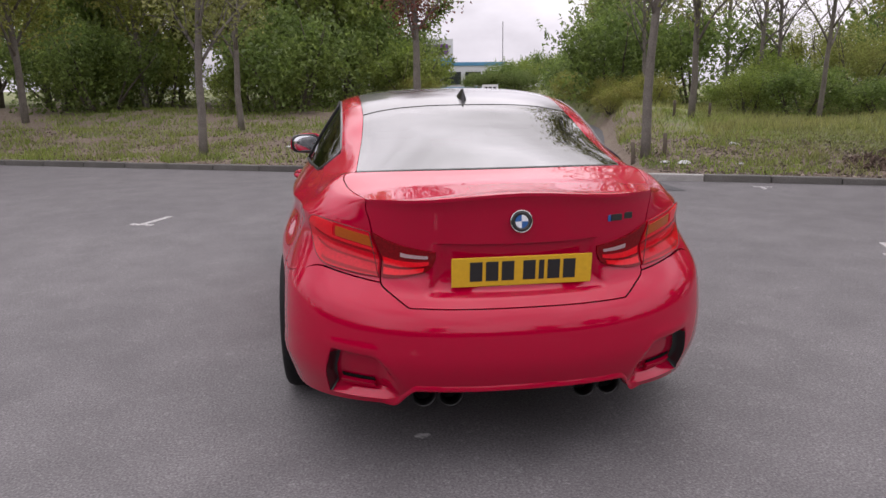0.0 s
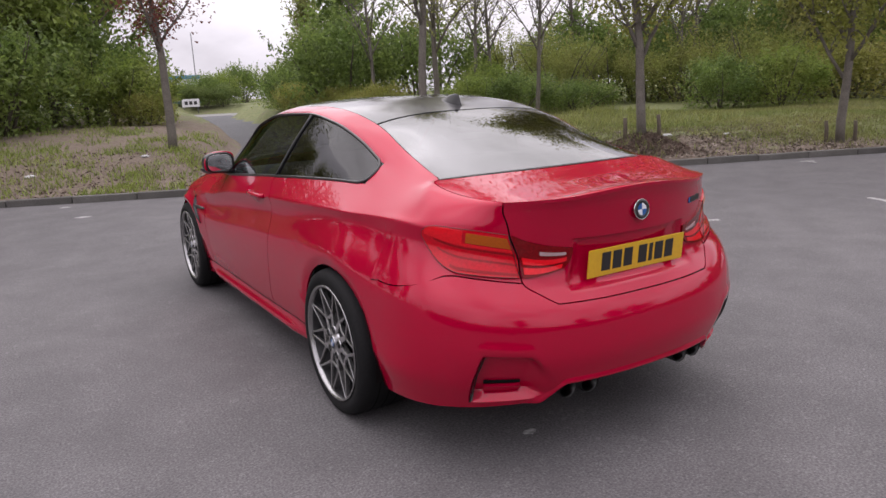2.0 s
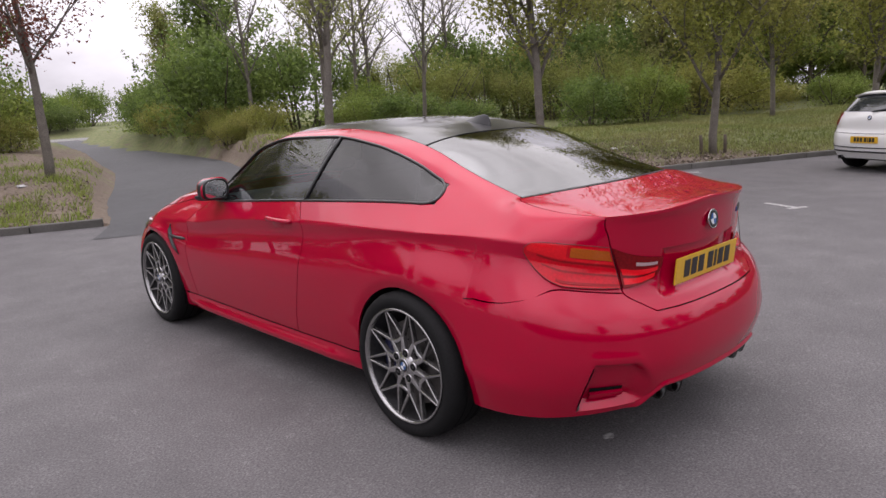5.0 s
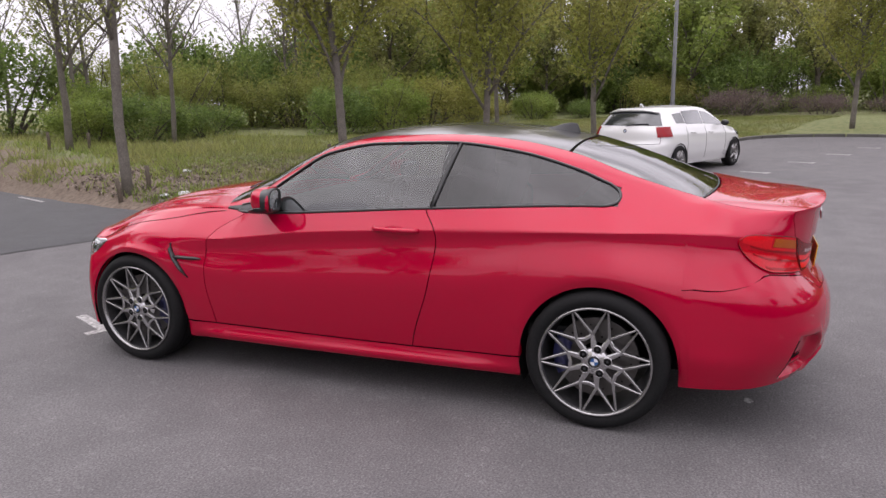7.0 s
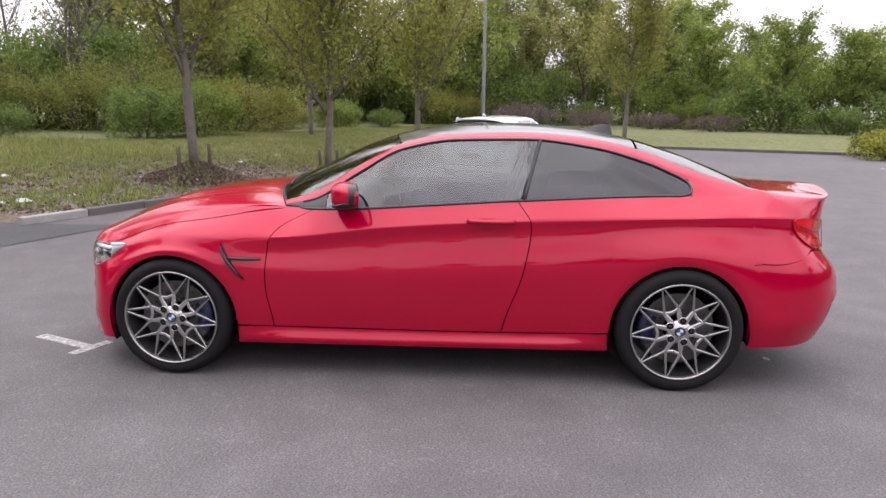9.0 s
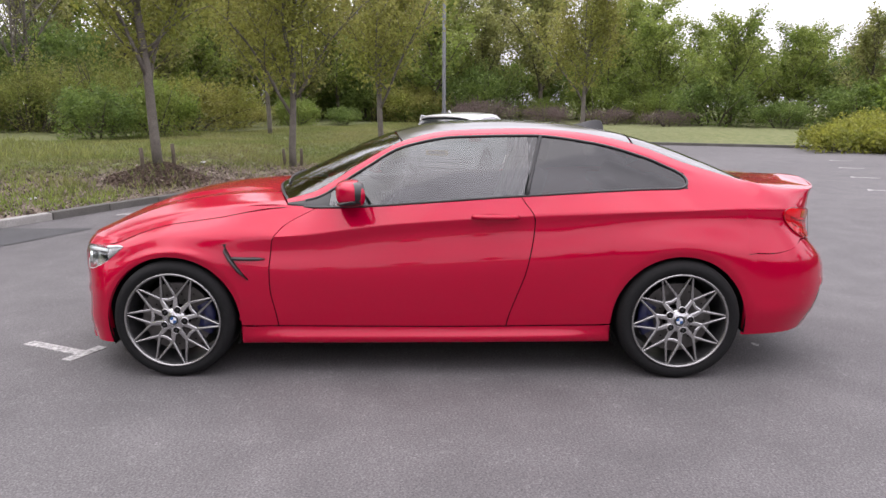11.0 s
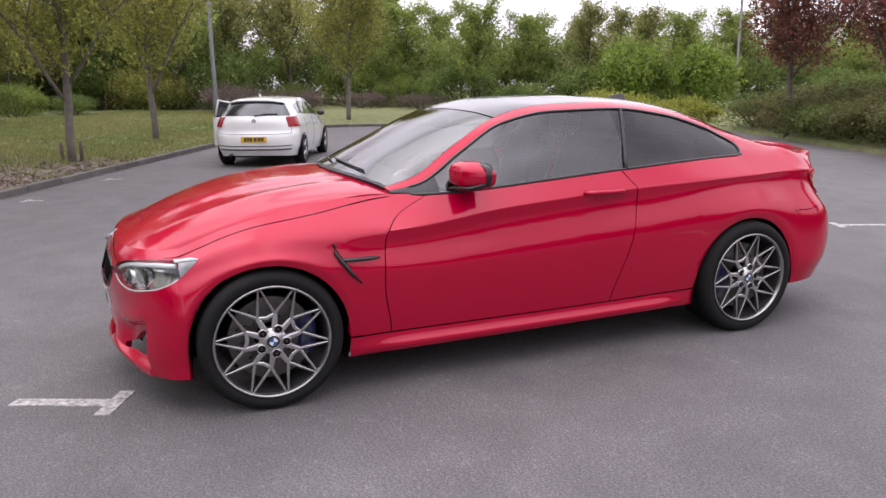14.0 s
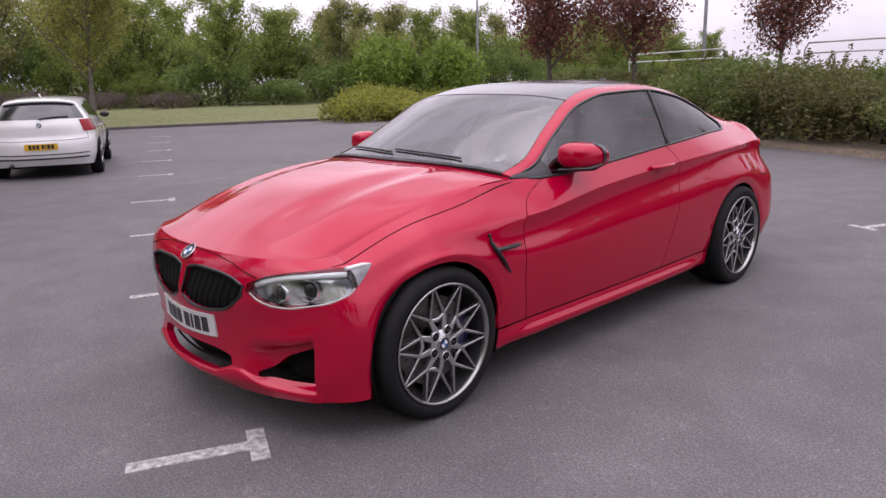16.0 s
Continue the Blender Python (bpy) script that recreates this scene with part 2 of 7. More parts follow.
edge_z = curve((-1.8, 1.002), (-1.6, 1.034), (-1.31, 1.046), (-0.5, 1.015), (0, 0.982), (0.4, 0.955), (0.69, 0.945), (0.9, 0.955), (1.2, 0.92), (1.55, 0.845), (1.8, 0.75))
KNOT = np.array([0, 0.16, 0.45, 0.70, 0.78, 1.0])


tuck_in = curve((-1.8, 0.004), (-1.3, 0.007), (-0.9, 0.010), (0.3, 0.012), (0.8, 0.010), (1.08, 0.0), (1.8, 0.0))
tuck_z = curve((-1.8, 0.05), (-1.3, 0.035), (-0.6, 0.060), (0.4, 0.070), (1.1, 0.06), (1.8, 0.04))


def under_x(y):
    """The tuck just below the shoulder crease."""
    k = np.clip(tuck_in(y) / 0.006, 0, 1)
    k = k * k * (3 - 2 * k)
    rest = mid_x(y) + (crease_x(y) - mid_x(y)) * (1 - tuck_z(y) / (crease_z(y) - mid_z(y)))
    return rest + k * (crease_x(y) - tuck_in(y) - rest)


def under_z(y):
    return crease_z(y) - tuck_z(y)


def side(y, w):
    """Half width and height of the side at y; w runs from sill 0 to shoulder line 1."""
    y, w = np.broadcast_arrays(np.asarray(y, float), np.asarray(w, float))
    xs = np.stack([f(y) for f in (sill_x, low_x, mid_x, under_x, crease_x, edge_x)], -1)
    zs = np.stack([f(y) for f in (sill_z, low_z, mid_z, under_z, crease_z, edge_z)], -1)

    def along(v):
        d = np.diff(v, axis=-1) / np.diff(KNOT)
        h = np.diff(KNOT)
        m = np.zeros_like(v)
        m[..., 0], m[..., -1] = d[..., 0], d[..., -1]
        for i in range(1, 4):
            a, b = d[..., i - 1], d[..., i]
            w1, w2 = 2 * h[i] + h[i - 1], h[i] + 2 * h[i - 1]
            same = a * b > 0
            m[..., i] = np.where(same, (w1 + w2) / (w1 / np.where(same, a, 1) + w2 / np.where(same, b, 1)), 0)
        # the crease: each side keeps its own direction where the tuck is deep
        lead, trail = d[..., 3], d[..., 4]
        soft = 0.5 * (lead + trail)
        sharp = np.clip(tuck_in(y) / 0.006, 0, 1)
        below, above = soft + sharp * (lead - soft), soft + sharp * (trail - soft)
        i = np.clip(np.searchsorted(KNOT, np.clip(w, 0, 1)) - 1, 0, 4)
        s = (np.clip(w, 0, 1) - KNOT[i]) / h[i]
        pick = lambda q, j: np.take_along_axis(q, j[..., None], -1)[..., 0]
        m0, m1 = np.where(i == 4, above, pick(m, i)), np.where(i == 3, below, pick(m, i + 1))
        return (pick(v, i) * (1 + 2 * s) * (1 - s) ** 2 + m0 * h[i] * s * (1 - s) ** 2
                + pick(v, i + 1) * s * s * (3 - 2 * s) + m1 * h[i] * s * s * (s - 1))
    x, z = along(xs), along(zs)
    # a gentle flare over each wheel with a rolled lip
    for yc, ro, g in ((AXLE, ARCH_F, 0.004), (REAR, ARCH_R, 0.004)):
        r = np.maximum(np.hypot(y - yc, z - HUB) - ro, 0)
        x = x + g * np.exp(-(r / 0.10) ** 2) - 0.012 * np.exp(-(r / 0.022) ** 2)
    return x, z


def w_at(y, z):
    """The section value at which the side of the car has the height z."""
    ws = np.linspace(0, 1, 161)
    return float(np.interp(z, side(y, ws)[1], ws))


def front(u, w):
    """Nose and bumper: u from the middle 0 to the wheel arch 1, w from the lip 0 to the bonnet's edge 1."""
    u, w = np.broadcast_arrays(np.asarray(u, float), np.asarray(w, float))
    x0, z0 = side(np.full(u.shape, Y0), w)
    yn = curve((0, 2.10), (0.1, 2.15), (0.25, 2.14), (0.5, 2.145), (0.65, 2.158), (0.8, 2.135), (0.92, 2.108), (1.0, 2.075))(w)
    zn = curve((0, 0.17), (0.25, 0.31), (0.5, 0.45), (0.75, 0.60), (1.0, 0.745))(w)
    a = curve((0, 1.75), (0.3, 1.55), (0.6, 1.6), (1.0, 2.3))(w)
    th = np.clip(np.abs(u), 0, 1) * np.pi / 2
    s = np.sin(th)
    x = x0 * np.abs(s) ** (2 / a)
    q = np.abs(s) ** (2 / a)
    b = curve((0, 1.85), (0.3, 1.72), (0.6, 1.78), (1.0, 2.4))(w)
    y = Y0 + (yn - Y0) * np.clip(1 - q ** b, 0, 1) ** (1 / b)
    k = q ** 2
    z = zn + (z0 - zn) * k
    return np.stack([x * np.sign(u + 1e-9), y, z], -1)


def rear(u, w):
    """Tail: u from the middle 0 to the wheel arch 1, w from the diffuser 0 to the boot's lip 1."""
    u, w = np.broadcast_arrays(np.asarray(u, float), np.asarray(w, float))
    x0, z0 = side(np.full(u.shape, Y1), w)
    yn = curve((0, -2.34), (0.12, -2.39), (0.27, -2.418), (0.38, -2.412), (0.46, -2.388), (0.52, -2.352), (0.57, -2.326), (0.62, -2.318), (0.76, -2.328), (0.86, -2.334), (0.93, -2.340), (1.0, -2.358))(w)
    zn = curve((0, 0.26), (0.16, 0.37), (0.47, 0.625), (0.6, 0.72), (0.78, 0.87), (0.93, 0.992), (1.0, 1.052))(w)
    a = curve((0, 3.0), (0.45, 2.7), (0.7, 2.25), (1.0, 2.4))(w)
    th = np.clip(np.abs(u), 0, 1) * np.pi / 2
    s = np.sin(th)
    q = np.abs(s) ** (2 / a)
    x = x0 * q
    b = curve((0, 2.3), (0.3, 2.4), (0.5, 2.4), (0.7, 2.0), (1.0, 2.3))(w)
    y = Y1 + (yn - Y1) * np.clip(1 - q ** b, 0, 1) ** (1 / b)
    z = zn + (z0 - zn) * q ** 3 - 0.016 * np.sin(np.pi * np.clip(q, 0, 1)) ** 2 * np.clip((w - 0.85) / 0.15, 0, 1)
    # leave the wing in the direction in which it runs
    x1, z1 = side(np.full(u.shape, Y1 + 0.02), w)
    run = (y - Y1) * np.exp(-((y - Y1) / 0.16) ** 2) / 0.02
    x, z = x + np.clip(x1 - x0, -0.0012, 0.0012) * run, z + np.clip(z1 - z0, -0.003, 0.003) * run
    return np.stack([x * np.sign(u + 1e-9), y, z], -1)


bonnet_z = curve((0.7, 1.02), (0.99, 1.008), (1.25, 0.985), (1.56, 0.935), (1.82, 0.855), (2.0, 0.782), (2.08, 0.745))


def bonnet(q, t):
    """Bonnet: q across from -1 to 1, t from the windscreen 0 to the leading edge 1."""
    q, t = np.broadcast_arrays(np.asarray(q, float), np.asarray(t, float))
    aq = np.abs(q)
    a = 2.3
    lead = front(np.arcsin(np.clip(aq, 0, 1) ** (a / 2)) / (np.pi / 2), np.ones(q.shape))
    cowl = 0.80 + 0.15 * (1 - aq ** 2)
    y = cowl + (lead[..., 1] - cowl) * t
    ysid = 0.80 + (Y0 - 0.80) * t
    x = q * edge_x(ysid)
    ze = edge_z(ysid)
    z = ze + (bonnet_z(y) - ze) * (1 - aq ** 2.2) ** 0.8
    z = z + t ** 4 * (lead[..., 2] - (ze + (bonnet_z(lead[..., 1]) - ze) * (1 - aq ** 2.2) ** 0.8))
    rise = np.sin(np.pi * np.clip(t * 1.08, 0, 1)) ** 0.8
    z = z + 0.018 * rise * (1 / (1 + np.exp((np.abs(x) - 0.27 - 0.1 * (1 - t)) * 40))) + 0.010 * rise * np.exp(-((np.abs(x) - 0.50) / 0.06) ** 2)
    return np.stack([x, y, z], -1)


roof_z = curve((-1.95, 1.038), (-1.855, 1.082), (-1.65, 1.170), (-1.4, 1.262), (-1.12, 1.339), (-0.8, 1.388), (-0.45, 1.405), (-0.1, 1.395), (0.15, 1.358), (0.4, 1.278), (0.65, 1.165), (0.98, 1.008))
glass_x = curve((-1.8, 0.640), (-1.6, 0.635), (-1.42, 0.630), (-1.1, 0.622), (-0.7, 0.622), (-0.3, 0.630), (0.1, 0.65), (0.4, 0.69), (0.66, 0.735), (0.8, 0.735))
glass_z = curve((-1.8, 1.071), (-1.6, 1.092), (-1.42, 1.125), (-1.22, 1.205), (-0.9, 1.292), (-0.55, 1.332), (-0.15, 1.325), (0.15, 1.272), (0.4, 1.135), (0.66, 0.985), (0.8, 0.965))
bow = curve((-1.8, -0.07), (-1.5, -0.06), (-1.12, -0.03), (-0.6, 0.0), (0.0, 0.06), (0.3, 0.12), (0.8, 0.16))


def roof(q, s):
    """Roof and both screens: q across from -1 to 1 (the tops of the side windows), s along, as y at the side."""
    q, s = np.broadcast_arrays(np.asarray(q, float), np.asarray(s, float))
    aq = np.abs(q)
    x = q * glass_x(s)
    y = s + bow(s) * (1 - aq ** 2)
    zg = glass_z(s)
    z = zg + (roof_z(s + bow(s)) - zg) * (1 - aq ** 2.9) ** 0.7
    return np.stack([x, y, z], -1)


def flank(v, s):
    """Side glass: v from the waist 0 to the roof rail 1, s along."""
    v, s = np.broadcast_arrays(np.asarray(v, float), np.asarray(s, float))
    x = edge_x(s) + (glass_x(s) - edge_x(s)) * v + 0.008 * np.sin(np.pi * v)
    z = edge_z(s) + (glass_z(s) - edge_z(s)) * v
    return np.stack([x, s, z], -1)


boot_z = curve((-2.40, 1.050), (-2.33, 1.053), (-2.25, 1.046), (-2.1, 1.050), (-1.95, 1.066), (-1.8, 1.090))


def boot(q, t):
    """Boot lid's top: q across, t from the rear screen 0 to the lip 1."""
    q, t = np.broadcast_arrays(np.asarray(q, float), np.asarray(t, float))
    aq = np.abs(q)
    a = 2.4
    lip = rear(np.arcsin(np.clip(aq, 0, 1) ** (a / 2)) / (np.pi / 2), np.ones(q.shape))
    y_top = Y1 + bow(Y1) * (1 - np.clip(aq * float(edge_x(Y1) / glass_x(Y1)), 0, 1) ** 2)
    y = y_top + (lip[..., 1] - y_top) * t
    x = q * edge_x(Y1)
    ze = edge_z(Y1)
    flatness = (1 - aq ** 3) ** 0.6
    z = ze + (boot_z(y) - ze) * flatness
    z_end = ze + (boot_z(lip[..., 1]) - ze) * flatness
    z = z + t ** 3 * (lip[..., 2] - z_end)
    gx, ex = float(glass_x(Y1)), float(edge_x(Y1))
    z0 = roof(np.clip(np.abs(x) / gx, 0, 1), np.full(q.shape, Y1))[..., 2]
    z0 = z0 + (ze - float(glass_z(Y1))) * np.clip((np.abs(x) - gx) / (ex - gx), 0, 1)
    z_start = ze + (boot_z(y_top) - ze) * flatness
    z = z + (1 - smooth(t / 0.9)) * (z0 - z_start)
    return np.stack([x, y, z], -1)
# ---- end of shape ----


def grid_mesh(bm, pts, closed=False, flip=False):
    """A grid of points (rows, columns, 3) as faces of bm; returns its vertices."""
    rows, cols = pts.shape[:2]
    vs = [[bm.verts.new(p) for p in row] for row in pts]
    for i in range(rows - 1):
        for j in range(cols if closed else cols - 1):
            k = (j + 1) % cols
            ring = [vs[i][j], vs[i][k], vs[i + 1][k], vs[i + 1][j]]
            try:
                bm.faces.new(ring[::-1] if flip else ring)
            except ValueError:
                pass
    return vs


def part(name, bm, mat, parent=None, label="", smooth=True, mats=()):
    """Links a bmesh as one mesh object under a thing or a part."""
    bmesh.ops.remove_doubles(bm, verts=bm.verts, dist=1e-5)
    me = bpy.data.meshes.new(name)
    bm.to_mesh(me)
    bm.free()
    for m in (mat, *mats):
        me.materials.append(m)
    if smooth:
        me.shade_smooth()
    ob = new(name, me)
    ob.parent = parent
    if label:
        ob["label"] = label
    return ob


def sheet(name, pts, mat, parent, label="", flange=0.012, flip=False, middle=(0, 0, 0.6)):
    """A curved panel facing away from the middle of its thing, whose rim is turned inwards by the flange."""
    bm = bmesh.new()
    rows, cols = pts.shape[:2]
    n = np.cross(np.gradient(pts, axis=1), np.gradient(pts, axis=0))
    n /= np.linalg.norm(n, axis=-1, keepdims=True) + 1e-12
    away = pts - np.array([0, 0.75, 0]) * pts - np.array(middle)
    back = (n * away).sum() < 0
    if back:
        n = -n
    vs = grid_mesh(bm, pts, flip=back)
    if flange:
        inner = pts - n * flange
        loop = [(0, j) for j in range(cols)] + [(i, cols - 1) for i in range(1, rows)] + [(rows - 1, j) for j in range(cols - 2, -1, -1)] + [(i, 0) for i in range(rows - 2, 0, -1)]
        low = [bm.verts.new(inner[k]) for k in loop]
        top = [vs[i][j] for i, j in loop]
        for k in range(len(loop)):
            m = (k + 1) % len(loop)
            f = [top[k], top[m], low[m], low[k]]
            bm.faces.new(f[::-1] if back else f)
    bmesh.ops.remove_doubles(bm, verts=bm.verts, dist=2e-5)
    for f in bm.faces:
        f.smooth = True
    if flange:
        for e in bm.edges:
            if len(e.link_faces) == 2 and e.calc_face_angle(0) > 0.9:
                e.smooth = False
    me = bpy.data.meshes.new(name)
    bm.to_mesh(me)
    bm.free()
    me.materials.append(mat)
    ob = new(name, me)
    ob.parent = parent
    if label:
        ob["label"] = label
    return ob


def tube(bm, line, radius, sides=8, closed=False, squash=1.0):
    """A round bar along a line of points."""
    line = [Vector(p) for p in line]
    count = len(line)
    rings = []
    for i, p in enumerate(line):
        a = line[(i - 1) % count] if closed or i else p
        b = line[(i + 1) % count] if closed or i < count - 1 else p
        d = (b - a).normalized()
        up = Vector((0, 0, 1)) if abs(d.z) < 0.95 else Vector((1, 0, 0))
        e = d.cross(up).normalized()
        f = e.cross(d)
        r = radius[i] if isinstance(radius, (list, tuple, np.ndarray)) else radius
        rings.append([p + (e * math.cos(k * 2 * math.pi / sides) + f * math.sin(k * 2 * math.pi / sides) * squash) * r for k in range(sides)])
    pts = np.array([[tuple(v) for v in ring] for ring in rings])
    if closed:
        pts = np.concatenate([pts, pts[:1]])
    vs = grid_mesh(bm, pts, closed=True)
    if not closed:
        for ring in (vs[0][::-1], vs[-1]):
            try:
                bm.faces.new(ring)
            except ValueError:
                pass


def box(bm, size, at=(0, 0, 0), bevel=0.0, turn=None):
    """A block with softened edges."""
    m = Matrix.Translation(at) @ (turn or Matrix.Identity(4)) @ Matrix.Diagonal((*size, 1))
    made = bmesh.ops.create_cube(bm, size=1.0, matrix=m)
    if bevel:
        edges = list({e for v in made["verts"] for e in v.link_edges})
        bmesh.ops.bevel(bm, geom=edges, offset=bevel, segments=2, affect="EDGES", profile=0.6)


def turned(bm, outline, sides=32, axis="x", at=(0, 0, 0)):
    """A solid of revolution: outline of (radius, along) pairs turned round an axis through at."""
    pts = []
    for r, h in outline:
        ring = []
        for k in range(sides):
            c, s = math.cos(2 * math.pi * k / sides) * r, math.sin(2 * math.pi * k / sides) * r
            p = (h, c, s) if axis == "x" else (c, h, s) if axis == "y" else (c, s, h)
            ring.append((p[0] + at[0], p[1] + at[1], p[2] + at[2]))
        pts.append(ring)
    grid_mesh(bm, np.array(pts), closed=True)
    bmesh.ops.recalc_face_normals(bm, faces=bm.faces)


def thing(name, label, category, at=(0, 0, 0), turn=0.0, group="", kind=""):
    ob = new(name)
    ob.matrix_basis = pose(*at, 0, 0, turn)
    return tagged(ob, label, category, group, kind)


# ---- the red coupe ----
def ramp(v, lo, hi):
    """Soft step from 0 at lo to 1 at hi."""
    return smooth((np.asarray(v, float) - lo) / (hi - lo))


def offset(fn, u, w, d, du=0.01, dw=0.01):
    """Points of a surface moved d along its outward normal (away from the car's middle)."""
    p = fn(u, w)
    a, b = fn(u + du, w) - fn(u - du, w), fn(u, w + dw) - fn(u, w - dw)
    n = np.cross(a, b)
    n /= np.linalg.norm(n, axis=-1, keepdims=True) + 1e-12
    out = p - np.array([0, 0, 0.6])
    n = np.where((n * out).sum(-1, keepdims=True) < 0, -n, n)
    return p + n * np.asarray(d, float)[..., None]


def front_wrap(u, w):
    """The nose, carried on round the corner into the wing for u over 1."""
    u, w = np.broadcast_arrays(np.asarray(u, float), np.asarray(w, float))
    a = np.abs(u)
    p = front(np.clip(u, -1, 1), w)
    x, z = side(Y0 - (a - 1) * 0.5, w)
    q = np.stack([x * np.sign(u + 1e-9), Y0 - (a - 1) * 0.5, z], -1)
    return np.where((a > 1)[..., None], q, p)


intake_low = curve((0, 0.13), (0.2, 0.12), (0.27, 0.15), (0.30, 0.17), (0.345, 0.16), (0.39, 0.115), (0.45, 0.075), (0.55, 0.055), (0.645, 0.05), (0.8, 0.07), (1, 0.10))


def front_cut(u, w):
    """The bumper with its hollowed side intakes, the brow over them and the jutting lower lip."""
    a = np.abs(u)
    low = intake_low(a)
    hollow = ramp(a, 0.35, 0.47) * (1 - ramp(a, 0.652, 0.664)) * ramp(w, low - 0.016, low) * (1 - ramp(w, 0.27, 0.32))
    brow = np.exp(-((w - 0.36) / 0.04) ** 2) * ramp(a, 0.36, 0.5) * (1 - ramp(a, 0.62, 0.75))
    lip = (1 - ramp(w, low - 0.03, low - 0.004)) * (1 - ramp(a, 0.65, 0.70))
    return offset(front, u, w, -0.045 * hollow + 0.007 * brow + 0.010 * lip)


def vent_edge_at(w):
    return 0.535 - 0.17 * np.asarray(w, float)


def valance(a):
    """Lower edge of the rear bumper: raised between the exhausts."""
    return 0.115 * (1 - ramp(a, 0.185, 0.265))


def rear_cut(u, w):
    """The rear bumper with its hollowed corners, sharp at the slit and running out towards the exhausts."""
    a = np.abs(u)
    edge = vent_edge_at(w)
    top = 0.15 + 0.12 * ramp(a, 0.22, 0.33)
    hollow = ramp(a, 0.22, 0.32) * (1 - ramp(a, edge - 0.012, edge + 0.001)) * (1 - ramp(w, top - 0.035, top)) * ramp(w, 0.028, 0.045)
    brow = np.exp(-((w - top - 0.025) / 0.022) ** 2) * ramp(a, 0.24, 0.34) * (1 - ramp(a, 0.47, 0.54))
    bead = (1 - ramp(w - valance(a), 0.012, 0.024)) * (1 - ramp(a, 0.26, 0.32))
    return offset(rear, u, w, -0.048 * hollow + 0.004 * brow + 0.010 * bead)


def lid_cut(u, w):
    """The boot lid's rear face with the shallow bay for the plate under its overhang."""
    a = np.abs(u)
    bay = (1 - ramp(a, 0.195, 0.212)) * ramp(w, 0.53, 0.58) * (1 - ramp(w, 0.768, 0.776))
    return offset(rear, u, w, -0.016 * bay)


def side_at(s):
    def fn(y, w):
        x, z = side(y, w)
        return np.stack([s * x, np.broadcast_arrays(y, x)[0], z], -1)
    return fn


def strip_between(fn, us, lo, hi, n, d):
    """A patch of a surface between two lines w = lo(u) and w = hi(u), raised by d."""
    U = np.repeat(us[:, None], n, 1)
    k = np.linspace(0, 1, n)[None]
    W = lo(us)[:, None] * (1 - k) + hi(us)[:, None] * k
    return offset(fn, U, W, d)


def rows_with(bounds, counts):
    """Section values that pass exactly through the given lines."""
    cols = []
    for (a, b), n in zip(zip(bounds[:-1], bounds[1:]), counts):
        k = np.linspace(0, 1, n + 1)[None]
        seg = a[:, None] * (1 - k) + b[:, None] * k
        cols.append(seg if not cols else seg[:, 1:])
    return np.concatenate(cols, 1)


def holed(name, fn, U, W, holes, mat, parent, label="", depth=0.03):
    """A panel with real openings: holes is a grid of booleans per face; every free edge is turned inwards."""
    pts = fn(U, W)
    inner = offset(fn, U, W, -depth)
    bm = bmesh.new()
    rows, cols = pts.shape[:2]
    vs = [[bm.verts.new(p) for p in row] for row in pts]
    kept = set()
    for i in range(rows - 1):
        for j in range(cols - 1):
            if not holes[i, j]:
                bm.faces.new([vs[i][j], vs[i + 1][j], vs[i + 1][j + 1], vs[i][j + 1]])
                kept.add((i, j))
    cache = {}

    def deep(i, j, outer):
        key = (i, j, outer)
        if outer:
            return vs[i][j]
        if key not in cache:
            cache[key] = bm.verts.new(inner[i, j])
        return cache[key]
    for i, j in kept:
        for di, dj, e in ((-1, 0, ((i, j), (i, j + 1))), (1, 0, ((i + 1, j), (i + 1, j + 1))), (0, -1, ((i, j), (i + 1, j))), (0, 1, ((i, j + 1), (i + 1, j + 1)))):
            if (i + di, j + dj) not in kept:
                (a, b), (c, d) = e
                try:
                    bm.faces.new([deep(a, b, True), deep(c, d, True), deep(c, d, False), deep(a, b, False)])
                except ValueError:
                    pass
    bmesh.ops.delete(bm, geom=[v for v in bm.verts if not v.link_faces], context="VERTS")
    bmesh.ops.recalc_face_normals(bm, faces=bm.faces)
    sky_side = max(bm.faces, key=lambda f: abs(f.calc_center_median().y))
    if sky_side.normal.y * sky_side.calc_center_median().y < 0:
        bmesh.ops.reverse_faces(bm, faces=bm.faces)
    for f in bm.faces:
        f.smooth = True
    for e in bm.edges:
        if len(e.link_faces) == 2 and e.calc_face_angle(0) > 0.9:
            e.smooth = False
    me = bpy.data.meshes.new(name)
    bm.to_mesh(me)
    bm.free()
    me.materials.append(mat)
    ob = new(name, me)
    ob.parent = parent
    if label:
        ob["label"] = label
    return ob


